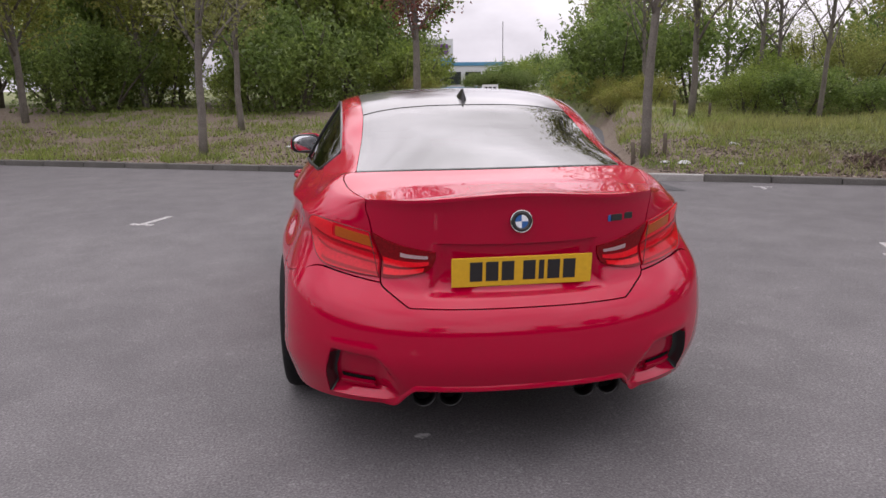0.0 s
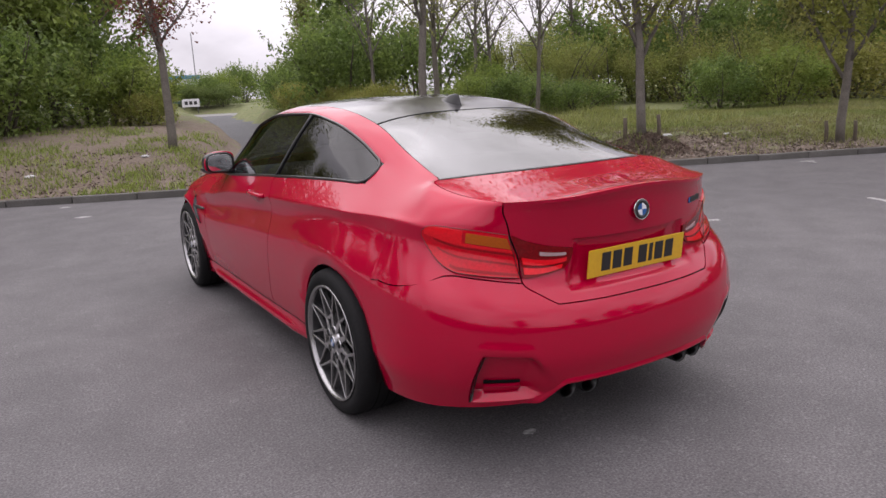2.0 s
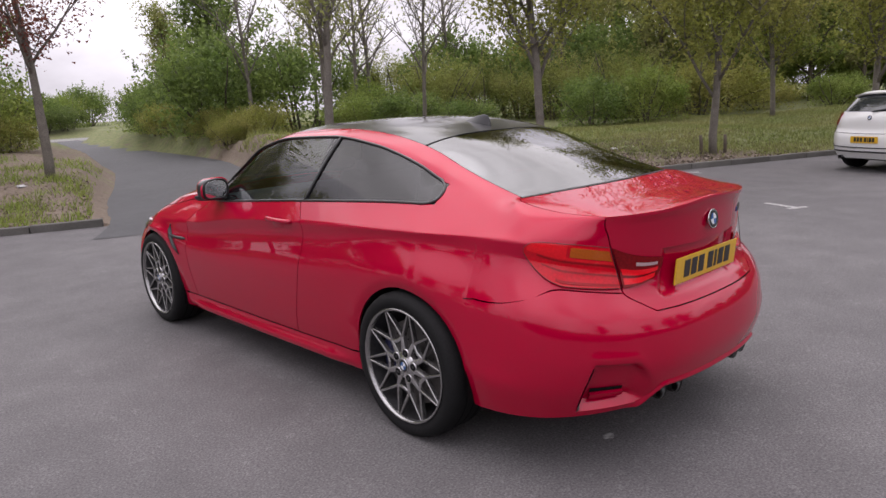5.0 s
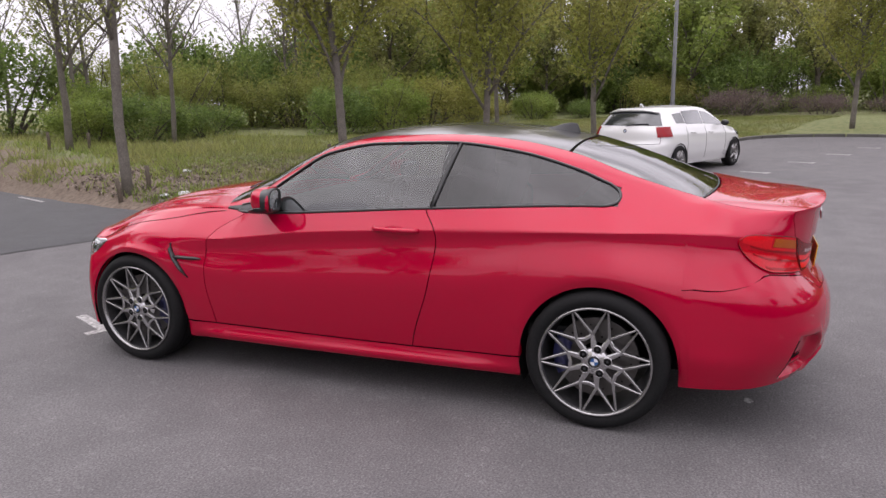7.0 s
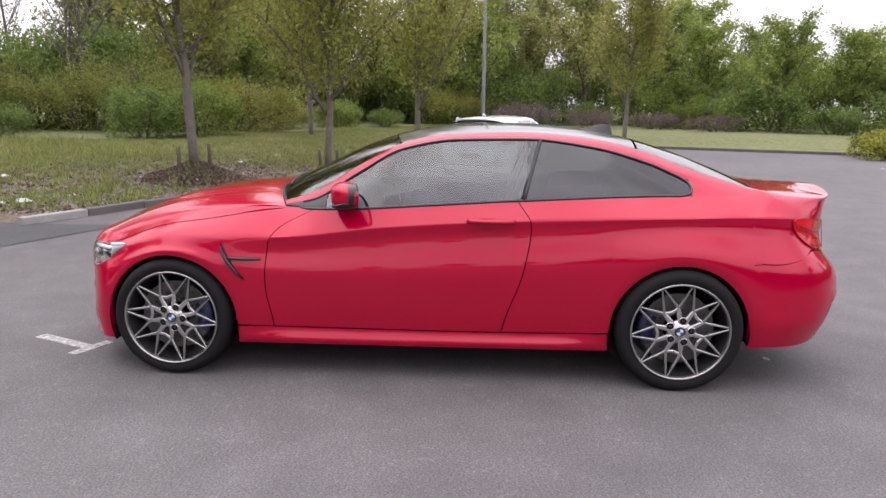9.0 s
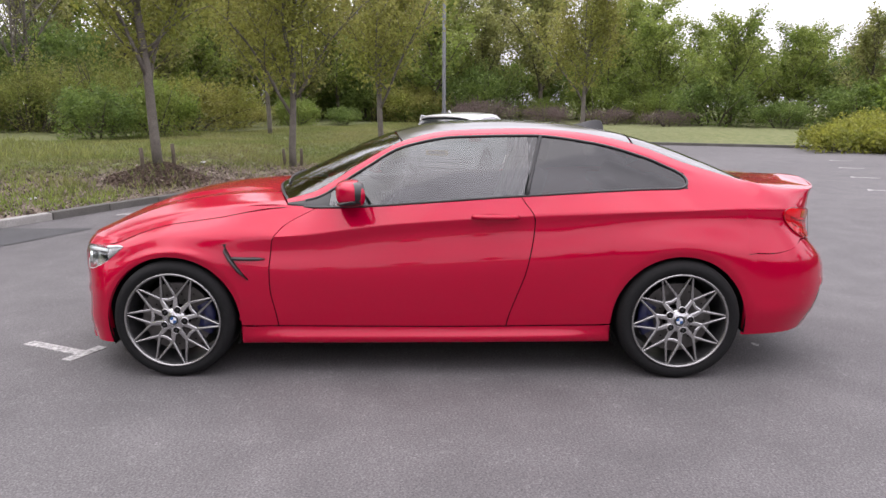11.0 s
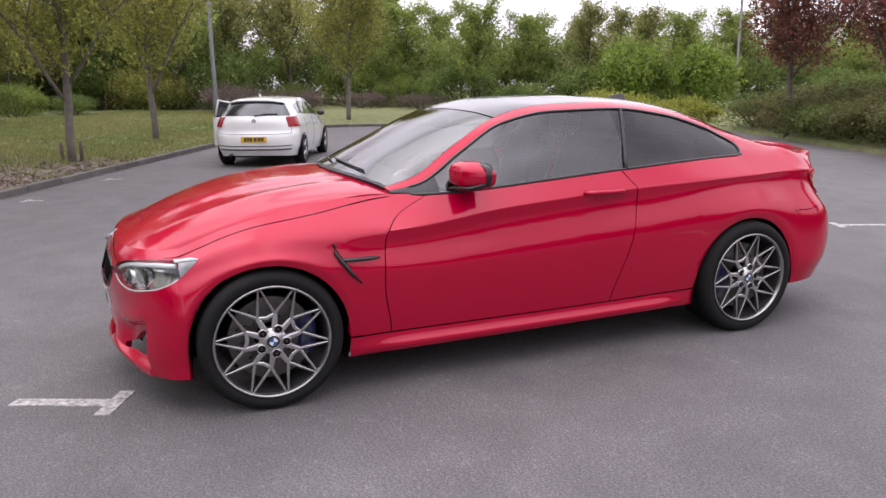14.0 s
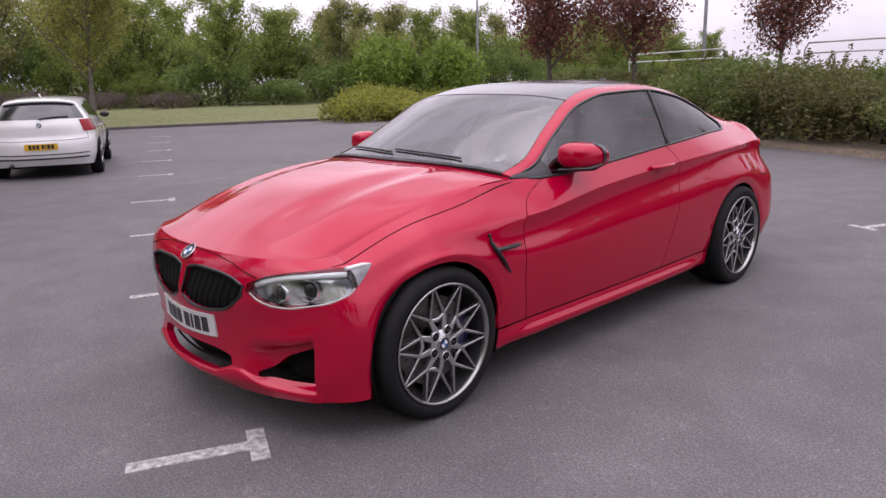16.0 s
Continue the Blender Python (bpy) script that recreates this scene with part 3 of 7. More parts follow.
def roundel(name, parent, at, facing, r=0.041, label="round badge in white and blue with a dark rim"):
    """A round badge: dark dish, chrome rim, four coloured quarters. facing: the turn of its flat side."""
    m = Matrix.Translation(at) @ facing
    bm = bmesh.new()
    turned(bm, [(0.0001, 0.0), (r, 0.0), (r, 0.006), (r * 0.93, 0.0075), (r * 0.9, 0.006), (0.0001, 0.006)], 32, "y")
    bmesh.ops.transform(bm, matrix=m, verts=bm.verts)
    ob = part(name, bm, CHROME, parent, label)
    bm = bmesh.new()
    turned(bm, [(r * 0.9, 0.004), (r * 0.9, 0.0068), (r * 0.58, 0.0068), (r * 0.58, 0.004)], 32, "y")
    bmesh.ops.transform(bm, matrix=m, verts=bm.verts)
    part("badge_ring", bm, INK, ob, "black ring")
    for k in range(4):
        bm = bmesh.new()
        arc = [(math.cos(a) * r * 0.57, 0.0072, math.sin(a) * r * 0.57) for a in [k * math.pi / 2 + j * math.pi / 16 for j in range(9)]]
        bm.faces.new([bm.verts.new(p) for p in [(0, 0.0072, 0)] + arc])
        bmesh.ops.solidify(bm, geom=bm.faces[:], thickness=0.001)
        bmesh.ops.transform(bm, matrix=m, verts=bm.verts)
        part("badge_quarter", bm, (BLUE, WHITE_PLASTIC)[k % 2], ob, ("blue quarter", "white quarter")[k % 2], smooth=False)
    return ob


def number_plate(parent, at, facing, mat, label, bars=7):
    """A plate whose characters are plain bars."""
    m = Matrix.Translation(at) @ facing
    bm = bmesh.new()
    box(bm, (0.52, 0.006, 0.111), (0, 0, 0), 0.0025)
    bmesh.ops.transform(bm, matrix=m, verts=bm.verts)
    ob = part("number_plate", bm, mat, parent, label, smooth=False)
    x = -0.198
    for k in range(bars):
        w = 0.046 if k != 2 else 0.02
        bm = bmesh.new()
        box(bm, (w, 0.002, 0.074), (x + w / 2, 0.0036, 0.002), 0.0008)
        bmesh.ops.transform(bm, matrix=m, verts=bm.verts)
        part("plate_bar", bm, INK, ob, "dark bar", smooth=False)
        x += w + (0.033 if k == 3 else 0.0125)
    return ob


def wheel(parent, name, at, s, r, width, rim=0.266, spin=0.0):
    """A wheel with tyre, ten-pointed split-spoke alloy rim, disc and caliper. s: -1 on the left side of the car."""
    hub = new(name)
    hub.parent = parent
    hub.matrix_basis = Matrix.Translation(at) @ Matrix.Rotation(spin, 4, "X") if s > 0 else Matrix.Translation(at) @ Matrix.Rotation(math.pi, 4, "Z") @ Matrix.Rotation(spin, 4, "X")
    h = width / 2
    bm = bmesh.new()
    turned(bm, [(rim - 0.004, h - 0.022), (rim + 0.004, h - 0.004), (rim + 0.03, h), (r - 0.03, h - 0.002), (r - 0.012, h - 0.012), (r - 0.002, h - 0.035), (r, h - 0.06),
                (r, -h + 0.06), (r - 0.012, -h + 0.012), (rim + 0.03, -h), (rim - 0.004, -h + 0.02)], 72)
    part("tyre", bm, RUBBER, hub, "black low-profile tyre")
    for k in range(3):
        bm = bmesh.new()
        xg = -0.05 + 0.05 * k
        turned(bm, [(r + 0.0006, xg - 0.004), (r + 0.0012, xg), (r + 0.0006, xg + 0.004)], 48)
        part("tread_groove", bm, DARK, hub, "dark tread groove")
    bm = bmesh.new()
    turned(bm, [(rim, h - 0.004), (rim + 0.002, h - 0.001), (rim - 0.006, h + 0.001), (rim - 0.011, h - 0.004), (rim - 0.014, h - 0.02)], 72)
    rimo = part("rim", bm, ALLOY, hub, "grey alloy rim")
    bm = bmesh.new()
    turned(bm, [(rim - 0.0135, h - 0.019), (rim - 0.022, h - 0.06), (rim - 0.03, -h + 0.04), (rim - 0.01, -h + 0.01), (rim, -h + 0.006)], 72)
    part("barrel", bm, BARREL, rimo, "dark rim barrel")
    # five hub arms, ten nodes, twenty spokes
    deep = h - 0.036
    node, tip = 0.130, rim - 0.010

    def at_polar(a, rr, x):
        return Vector((x, math.cos(a) * rr, math.sin(a) * rr))

    def bar(bm, p, q, w0, w1, thick=0.022):
        d = (q - p).normalized()
        e = d.cross(Vector((1, 0, 0))).normalized()
        n = e.cross(d).normalized()
        if n.x < 0:
            n = -n
        loops = []
        for c, w in ((p, w0), (q, w1)):
            loops.append([c + e * w - n * thick, c + e * w - n * 0.002, c + e * (w * 0.45), c - e * (w * 0.45), c - e * w - n * 0.002, c - e * w - n * thick])
        pts = np.array([[tuple(v) for v in l] for l in loops])
        vs = grid_mesh(bm, pts, closed=True)
        bm.faces.new(vs[0][::-1])
        bm.faces.new(vs[1])
    for k in range(10):
        a = k * math.pi / 5
        bm = bmesh.new()
        for sgn in (-1, 1):
            bar(bm, at_polar(a + sgn * math.pi / 10, node, deep + 0.012), at_polar(a + sgn * 0.018, tip, h - 0.012), 0.0075, 0.0042)
        bmesh.ops.recalc_face_normals(bm, faces=bm.faces)
        part("spoke", bm, ALLOY, rimo, smooth=False)
    for k in range(10):
        a = (k + 0.5) * math.pi / 5
        bolt = a + (math.pi / 10 if k % 2 else -math.pi / 10)
        bm = bmesh.new()
        bar(bm, at_polar(bolt + (a - bolt) * 0.72, 0.050, deep + 0.018), at_polar(a, node + 0.004, deep + 0.012), 0.0155, 0.0095)
        bmesh.ops.recalc_face_normals(bm, faces=bm.faces)
        part("hub_arm", bm, ALLOY_CUT, rimo, smooth=False)
    for k in range(5):
        a = (2 * k + 1) * 2 * math.pi / 10
        bm = bmesh.new()
        for sgn in (-1, 1):
            bar(bm, at_polar(a + sgn * math.pi / 10, node, deep + 0.012), at_polar(a, node - 0.016, deep + 0.014), 0.0075, 0.0085)
        bmesh.ops.recalc_face_normals(bm, faces=bm.faces)
        part("web_link", bm, ALLOY_CUT, rimo, smooth=False)
    bm = bmesh.new()
    turned(bm, [(0.0001, deep + 0.018), (0.062, deep + 0.016), (0.066, deep + 0.008), (0.067, deep - 0.02), (0.0001, deep - 0.02)], 32)
    part("hub_plate", bm, ALLOY_CUT, rimo)
    for k in range(5):
        a = 4 * k * math.pi / 10
        c = at_polar(a, 0.061, deep + 0.0185)
        bm = bmesh.new()
        turned(bm, [(0.0172, 0.0002), (0.0178, 0.0010), (0.0205, 0.0010), (0.0225, -0.003)], 20, "x", tuple(c))
        part("bolt_boss", bm, ALLOY_CUT, rimo)
        bm = bmesh.new()
        turned(bm, [(0.0001, 0.0008), (0.0175, 0.0008), (0.018, -0.01)], 16, "x", tuple(c))
        recess = part("bolt_recess", bm, DARK, rimo, "dark bolt hole")
        bm = bmesh.new()
        turned(bm, [(0.0001, 0.0016), (0.0062, 0.0016), (0.0072, 0.0006)], 6, "x", tuple(c))
        part("bolt_head", bm, TRIM, recess, "dark bolt head", smooth=False)
    roundel("centre_cap", hub, (deep + 0.0175, 0, 0), Matrix.Rotation(-math.pi / 2, 4, "Z"), 0.032)
    bm = bmesh.new()
    turned(bm, [(0.075, deep - 0.05), (0.195, deep - 0.05), (0.195, deep - 0.078), (0.075, deep - 0.078)], 48)
    disc = part("brake_disc", bm, STEEL, hub, "drilled steel brake disc", smooth=False)
    for k in range(30):
        a, rr = k * 2 * math.pi / 30, 0.105 + 0.028 * (k % 3)
        bm = bmesh.new()
        c = at_polar(a, rr, deep - 0.0495)
        turned(bm, [(0.0001, 0.0006), (0.005, 0.0006), (0.005, -0.001)], 8, "x", tuple(c))
        part("drill_hole", bm, DARK, disc)
    bm = bmesh.new()
    arc = [(-0.5 + 1.0 * i / 8) for i in range(9)]
    pts = []
    for rr, x in ((0.13, deep - 0.035), (0.205, deep - 0.035), (0.212, deep - 0.05), (0.212, deep - 0.09), (0.13, deep - 0.09), (0.13, deep - 0.035)):
        pts.append([tuple(at_polar(-spin + (math.pi if s * at[1] > 0 else 0) + b, rr, x)) for b in arc])
    grid_mesh(bm, np.array(pts))
    bmesh.ops.recalc_face_normals(bm, faces=bm.faces)
    part("caliper", bm, CALIPER, hub, "blue brake caliper")
    return hub


def red_coupe():
    car = thing("red_coupe", "glossy red two-door coupe with black roof parked on the tarmac", "car")
    body = new("body")
    body.parent = car
    body["label"] = "glossy red body shell"
    G = 0.003  # half a shut line

    # front bumper and nose with its openings
    a_u = np.concatenate([np.linspace(0, 0.025, 3), np.linspace(0.025, 0.30, 16)[1:], np.linspace(0.30, 0.39, 6)[1:], np.linspace(0.39, 0.405, 2)[1:], np.linspace(0.405, 0.45, 5)[1:], np.linspace(0.45, 0.645, 20)[1:], np.linspace(0.645, 0.67, 7)[1:], np.linspace(0.67, 1.0, 18)[1:]])
    us = np.concatenate([-a_u[::-1], a_u[1:]])
    au = np.abs(us)
    lo1 = intake_low(au)
    hi1 = curve((0, 0.31), (0.2, 0.29), (0.27, 0.26), (0.30, 0.23), (0.345, 0.20), (0.39, 0.135), (0.45, 0.16), (0.53, 0.225), (0.645, 0.25), (0.8, 0.26), (1, 0.26))(au)
    lo2 = curve((0, 0.70), (0.03, 0.665), (0.08, 0.62), (0.2, 0.585), (0.3, 0.60), (0.36, 0.655), (0.39, 0.715), (0.405, 0.735), (0.45, 0.685), (0.52, 0.615), (0.62, 0.578), (0.75, 0.578), (0.88, 0.62), (1.0, 0.70))(au)
    hi2 = curve((0, 0.83), (0.03, 0.86), (0.1, 0.885), (0.22, 0.875), (0.32, 0.84), (0.39, 0.79), (0.405, 0.80), (0.5, 0.856), (0.62, 0.880), (0.8, 0.886), (0.92, 0.875), (1.0, 0.857))(au)
    one, zero = np.ones_like(us), np.zeros_like(us)
    W = rows_with([zero, lo1 - 0.020, lo1, hi1, hi1 + 0.09, lo2, hi2, one], [5, 5, 5, 9, 8, 7, 5])
    U = np.repeat(us[:, None], W.shape[1], 1)
    mid = (au[1:] + au[:-1]) / 2
    holes = np.zeros((len(us) - 1, W.shape[1] - 1), bool)
    for i, m in enumerate(mid):
        if m < 0.30 or 0.405 < m < 0.645:
            holes[i, 10:15] = True
        if 0.025 < m < 0.39 or m > 0.405:
            holes[i, 32:39] = True
    bumper = holed("front_bumper", front_cut, U, W, holes, RED, body, depth=0.035)
    # dark backs and grilles of the openings
    for s in (-1, 1):
        us_k = s * np.linspace(0.02, 0.40, 24)
        lo, hi = curve((0, 0.66), (0.1, 0.58), (0.2, 0.555), (0.34, 0.58), (0.42, 0.70)), curve((0, 0.86), (0.1, 0.90), (0.25, 0.89), (0.42, 0.79))
        k_lo, k_hi = (lambda v, f=lo: f(np.abs(v))), (lambda v, f=hi: f(np.abs(v)))
        sheet("grille_back", strip_between(front, us_k, k_lo, k_hi, 8, -0.016), DARK, bumper, label="black grille recess", flange=0)
        for x in np.linspace(0.05, 0.385, 10):
            w_lo, w_hi = float(np.interp(x, au[len(a_u) - 1:], lo2[len(a_u) - 1:])), float(np.interp(x, au[len(a_u) - 1:], hi2[len(a_u) - 1:]))
            bm = bmesh.new()
            line = [tuple(offset(front, np.array(s * x), np.array(w), -0.016)) for w in np.linspace(w_lo, w_hi, 6)]
            tube(bm, line, 0.006, 6)
            part("grille_slat", bm, DARK, bumper, "black grille slat")
        bm = bmesh.new()
        ring_u = np.concatenate([np.linspace(0.025, 0.39, 22), np.linspace(0.39, 0.025, 22)])
        ring_w = np.concatenate([np.interp(np.linspace(0.025, 0.39, 22), au[len(a_u) - 1:], lo2[len(a_u) - 1:]), np.interp(np.linspace(0.39, 0.025, 22), au[len(a_u) - 1:], hi2[len(a_u) - 1:])])
        tube(bm, [tuple(offset(front, np.array(s * p), np.array(q), -0.002)) for p, q in zip(ring_u, ring_w)], 0.007, 8, closed=True)
        part("grille_surround", bm, BLACK, bumper, "gloss black grille surround")
        us_k = s * np.linspace(0.42, 0.68, 16)
        sheet("intake_back", strip_between(front, us_k, lambda v: 0.02 + 0 * v, lambda v: 0.27 + 0 * v, 6, -0.11), DARK, bumper, label="black air intake", flange=0)
        # headlamp: bowl, two round projectors, clear cover
        us_k = s * np.linspace(0.405, 1.0, 26)
        l_lo, l_hi = (lambda v: np.interp(np.abs(v), au[len(a_u) - 1:], lo2[len(a_u) - 1:])), (lambda v: np.interp(np.abs(v), au[len(a_u) - 1:], hi2[len(a_u) - 1:]))
        lamp = sheet("headlamp", strip_between(front, us_k, lambda v: l_lo(v) - 0.03, lambda v: l_hi(v) + 0.02, 10, -0.032), LAMP_BOWL, body, label="clear headlamp with twin round projectors", flange=0)
        for uc, wc, rr in ((0.55, 0.715, 0.038), (0.69, 0.715, 0.042)):
            c = offset(front, np.array(s * uc), np.array(wc), -0.030)
            bm = bmesh.new()
            turned(bm, [(rr + 0.004, -0.03), (rr + 0.004, 0.004), (rr, 0.007), (rr * 0.92, 0.001), (rr * 0.86, -0.006)], 28, "y")
            n = offset(front, np.array(s * uc), np.array(wc), 1.0) - offset(front, np.array(s * uc), np.array(wc), 0.0)
            face = Matrix.Translation(c) @ Vector((0, 1, 0)).rotation_difference(Vector((n[0] * 0.6, n[1], 0.02))).to_matrix().to_4x4()
            bmesh.ops.transform(bm, matrix=face, verts=bm.verts)
            part("lamp_ring", bm, LAMP_BOWL, lamp, "bright ring round the projector")
            bm = bmesh.new()
            turned(bm, [(0.0001, 0.006), (rr * 0.5, 0.002), (rr * 0.85, -0.008), (rr * 0.9, -0.02)], 24, "y")
            bmesh.ops.transform(bm, matrix=face, verts=bm.verts)
            part("projector", bm, BLACK, lamp, "dark glass projector")
        bm = bmesh.new()
        tube(bm, [tuple(offset(front, np.array(s * p), np.array(float(l_hi(p)) - 0.035), -0.02)) for p in np.linspace(0.44, 0.97, 18)], 0.011, 8)
        part("lamp_brow", bm, WHITE_PLASTIC, lamp, "bright strip along the lamp's top")
        bm = bmesh.new()
        tube(bm, [tuple(offset(front, np.array(s * p), np.array(float(l_lo(p)) + 0.010), -0.010)) for p in np.linspace(0.42, 0.97, 18)], 0.0032, 8)
        part("lamp_rim", bm, WHITE_PLASTIC, lamp, "bright lower rim")
        tip_lo, tip_hi = curve((0.99, float(l_lo(1.0)) - 0.004), (1.08, 0.745), (1.16, 0.785)), curve((0.99, float(l_hi(1.0))), (1.08, 0.826), (1.16, 0.788))
        sheet("lamp_corner", strip_between(front_wrap, s * np.linspace(0.99, 1.16, 14), lambda v: tip_lo(np.abs(v)), lambda v: tip_hi(np.abs(v)), 6, 0.0025), LAMP_SIDE, lamp, label="clear outer corner of the lamp", flange=0.004)
        bm = bmesh.new()
        tube(bm, [tuple(offset(front_wrap, np.array(s * p), np.array(float(tip_hi(p)) - 0.012 * (1.16 - p) / 0.17), 0.003)) for p in np.linspace(0.965, 1.155, 10)], [0.009] * 7 + [0.007, 0.005, 0.003], 8)
        part("lamp_brow", bm, WHITE_PLASTIC, lamp, "bright strip along the lamp's top")
        cover = sheet("lamp_cover", strip_between(front, us_k, l_lo, l_hi, 8, 0.0), GLASS, lamp, label="clear lamp cover", flange=0)
        cover.visible_shadow = False
    us_k = np.linspace(-0.40, 0.40, 24)
    sheet("intake_back", strip_between(front, us_k, lambda v: 0.03 + 0 * v, lambda v: 0.48 + 0 * v, 6, -0.10), DARK, bumper, label="black air intake", flange=0)
    for w in (0.18, 0.23, 0.28):
        bm = bmesh.new()
        tube(bm, [tuple(offset(front, np.array(p), np.array(w), -0.05)) for p in np.linspace(-0.28, 0.28, 15)], 0.006, 6)
        part("intake_bar", bm, DARK, bumper, "black mesh bar")
    # front plate, bent to the bumper
    across = lambda x: np.sign(x) * np.arcsin((np.abs(x) / 0.885) ** 0.79) / (np.pi / 2)
    flat_strip = lambda x0, x1, w0, w1, d, n: strip_between(front, across(np.linspace(x0, x1, n)), lambda v: w0 + 0 * v, lambda v: w1 + 0 * v, 4, d)
    plate = sheet("number_plate", flat_strip(-0.255, 0.255, 0.375, 0.55, 0.008, 24), PLATE_WHITE, body, "white front plate with dark bars", flange=0.01)
    x = -0.208
    for k in range(7):
        w = 0.048 if k != 2 else 0.02
        sheet("plate_bar", flat_strip(x, x + w, 0.403, 0.523, 0.0095, 5), INK, plate, "dark bar", flange=0.001)
        x += w + (0.033 if k == 3 else 0.0125)
    at = offset(front, np.array(0.0), np.array(0.955), 0.001)
    roundel("nose_badge", body, (0.0, float(at[1]), float(at[2])), Matrix.Rotation(radians(50), 4, "X"))

    # bonnet
    q, t = np.meshgrid(np.linspace(-1, 1, 61), np.linspace(0.0, 0.9995, 44), indexing="ij")
    sheet("bonnet", bonnet(q, t), RED, body, flip=False, label="red bonnet with a raised centre")

    # sides: wings, doors, rear quarters, skirts
    door_f = curve((0, 0.845), (0.09, 0.85), (0.33, 0.883), (0.73, 0.869), (0.836, 0.819), (0.96, 0.676), (1.0, 0.625))
    door_r = curve((0, -0.40), (0.1, -0.42), (0.445, -0.529), (0.726, -0.565), (0.973, -0.497), (1.0, -0.49))
    for s in (-1, 1):
        def surf(Y, Wd, s=s):
            x, z = side(Y, Wd)
            return np.stack([s * x, Y, z], -1)

        def wall(name, lead, trail, yc, ro, label, top=1.0):
            """A wing: columns run from one shut line to the other, its foot follows the wheel arch."""
            k = np.concatenate([np.linspace(0, 0.74, 16), np.array([0.77, 0.79, 0.81, 0.83, 0.86, 0.9, 0.95, 1.0])])
            Y, Wd = [], []
            for c in span(yc, ro, float(lead(0.5)), float(trail(0.5))):
                y_guess = lead(0.5) * (1 - c) + trail(0.5) * c
                y_use = y_guess
                if abs(y_use - yc) < ro:
                    foot = w_at(y_use, HUB + math.sqrt(ro ** 2 - (y_use - yc) ** 2))
                else:
                    foot = 0.0 if abs(y_use) > 1.5 else 0.088
                cr = max(0.78, foot + 0.02)
                w = np.where(k <= 0.8, foot + (cr - foot) * k / 0.8, cr + (top - cr) * (k - 0.8) / 0.2)
                free = min(1.0, max(0.0, (abs(y_use - yc) - ro) / 0.15))
                free = free * free * (3 - 2 * free)
                Y.append(y_use + free * (lead(w) * (1 - c) + trail(w) * c - y_use))
                Wd.append(w)
            return sheet(name, surf(np.array(Y), np.array(Wd)), RED, body, flip=(s > 0), label=label, flange=0.014)
        flatten = lambda v: (lambda w: v + 0 * np.asarray(w, float))
        span = lambda yc, ro, a, b: sorted({0.0, 1.0, *[float(np.clip((yc + ro * math.cos(g) - a) / (b - a), 0, 1)) for g in np.linspace(0.001, math.pi - 0.001, 44)], *np.linspace(0, 1, 12),
                                            *[float(np.clip((yc + e * (ro + 0.0004) - a) / (b - a), 0, 1)) for e in (-1, 1)]})
        wall("front_wing", flatten(Y0), lambda w: door_f(w) + G, AXLE, ARCH_F, "red front wing over the wheel")
        wall("rear_quarter", lambda w: door_r(w) - G, flatten(PILLAR_Y), REAR, ARCH_R, "red flared rear quarter panel")
        wall("rear_quarter", flatten(PILLAR_Y), flatten(Y1), REAR, ARCH_R, "red flared rear quarter panel", 0.835)
        k = np.concatenate([np.linspace(0.088, 0.66, 14), np.linspace(0.68, 0.84, 17), np.linspace(0.87, 1, 6)])[None]
        c = np.linspace(0, 1, 30)[:, None]
        Y = (door_f(k) - G) * (1 - c) + (door_r(k) + G) * c
        door = sheet("door", surf(Y, np.repeat(k, 30, 0)), RED, body, flip=(s > 0), label="red door")
        card = surf(Y, np.repeat(k, 30, 0))[:, 4:]
        card[..., 0] -= s * 0.045
        sheet("door_card", card, SEAT, door, label="black inner door trim", flange=0)
        # handle: a dished recess with a bar
        bm = bmesh.new()
        wc = 0.79
        hx, hz = side(np.array(-0.35), np.array(wc))
        line = [(s * (float(side(np.array(y), np.array(wc))[0]) + b2), y, float(hz) + 0.004 * (y + 0.35)) for y, b2 in ((-0.225, 0.002), (-0.245, 0.016), (-0.30, 0.024), (-0.40, 0.024), (-0.455, 0.016), (-0.475, 0.002))]
        tube(bm, line, 0.013, 10, squash=1.0)
        part("handle", bm, RED, door, "red door handle")
        bm = bmesh.new()
        turned(bm, [(0.0001, 0.001), (0.035, 0.001), (0.046, -0.004)], 20, "x", (0, 0, 0))
        bmesh.ops.transform(bm, matrix=Matrix.Translation((s * (float(hx) + 0.002), -0.335, float(hz) - 0.012)) @ Matrix.Diagonal((s, 1.5, 0.75, 1)), verts=bm.verts)
        part("handle_dish", bm, RED, door)
        # skirt
        ys = np.linspace(AXLE - ARCH_F - 0.001, REAR + ARCH_R + 0.001, 40)
        ww = np.array([0.082, 0.055, 0.045, 0.03, 0.01, 0.0])
        push = np.array([0.0, 0.006, 0.022, 0.030, 0.026, 0.01])
        taper = np.clip(np.minimum((ys[0] - ys) / 0.25, (ys - ys[-1]) / 0.25), 0.15, 1)
        Y, Wd = np.meshgrid(ys, ww, indexing="ij")
        pts = surf(Y, Wd)
        pts[..., 0] += s * push[None] * taper[:, None]
        under = pts[:, -1:].copy()
        under[..., 0] -= s * 0.10
        under[..., 2] -= 0.005
        sheet("side_skirt", np.concatenate([pts, under], 1), RED, body, flip=(s < 0), label="red side skirt", flange=0)
        # vent behind the front wheel
        fn = side_at(s)
        bm = bmesh.new()
        tube(bm, [tuple(offset(fn, np.array(y), np.array(w_at(y, z)), 0.001)) for y, z in ((1.122, 0.757), (1.116, 0.72), (1.088, 0.672), (1.045, 0.612), (0.998, 0.562))], [0.012, 0.020, 0.023, 0.020, 0.006], 8, squash=0.5)
        part("wing_vent", bm, BLACK, body, "black hooked wing vent")
        bm = bmesh.new()
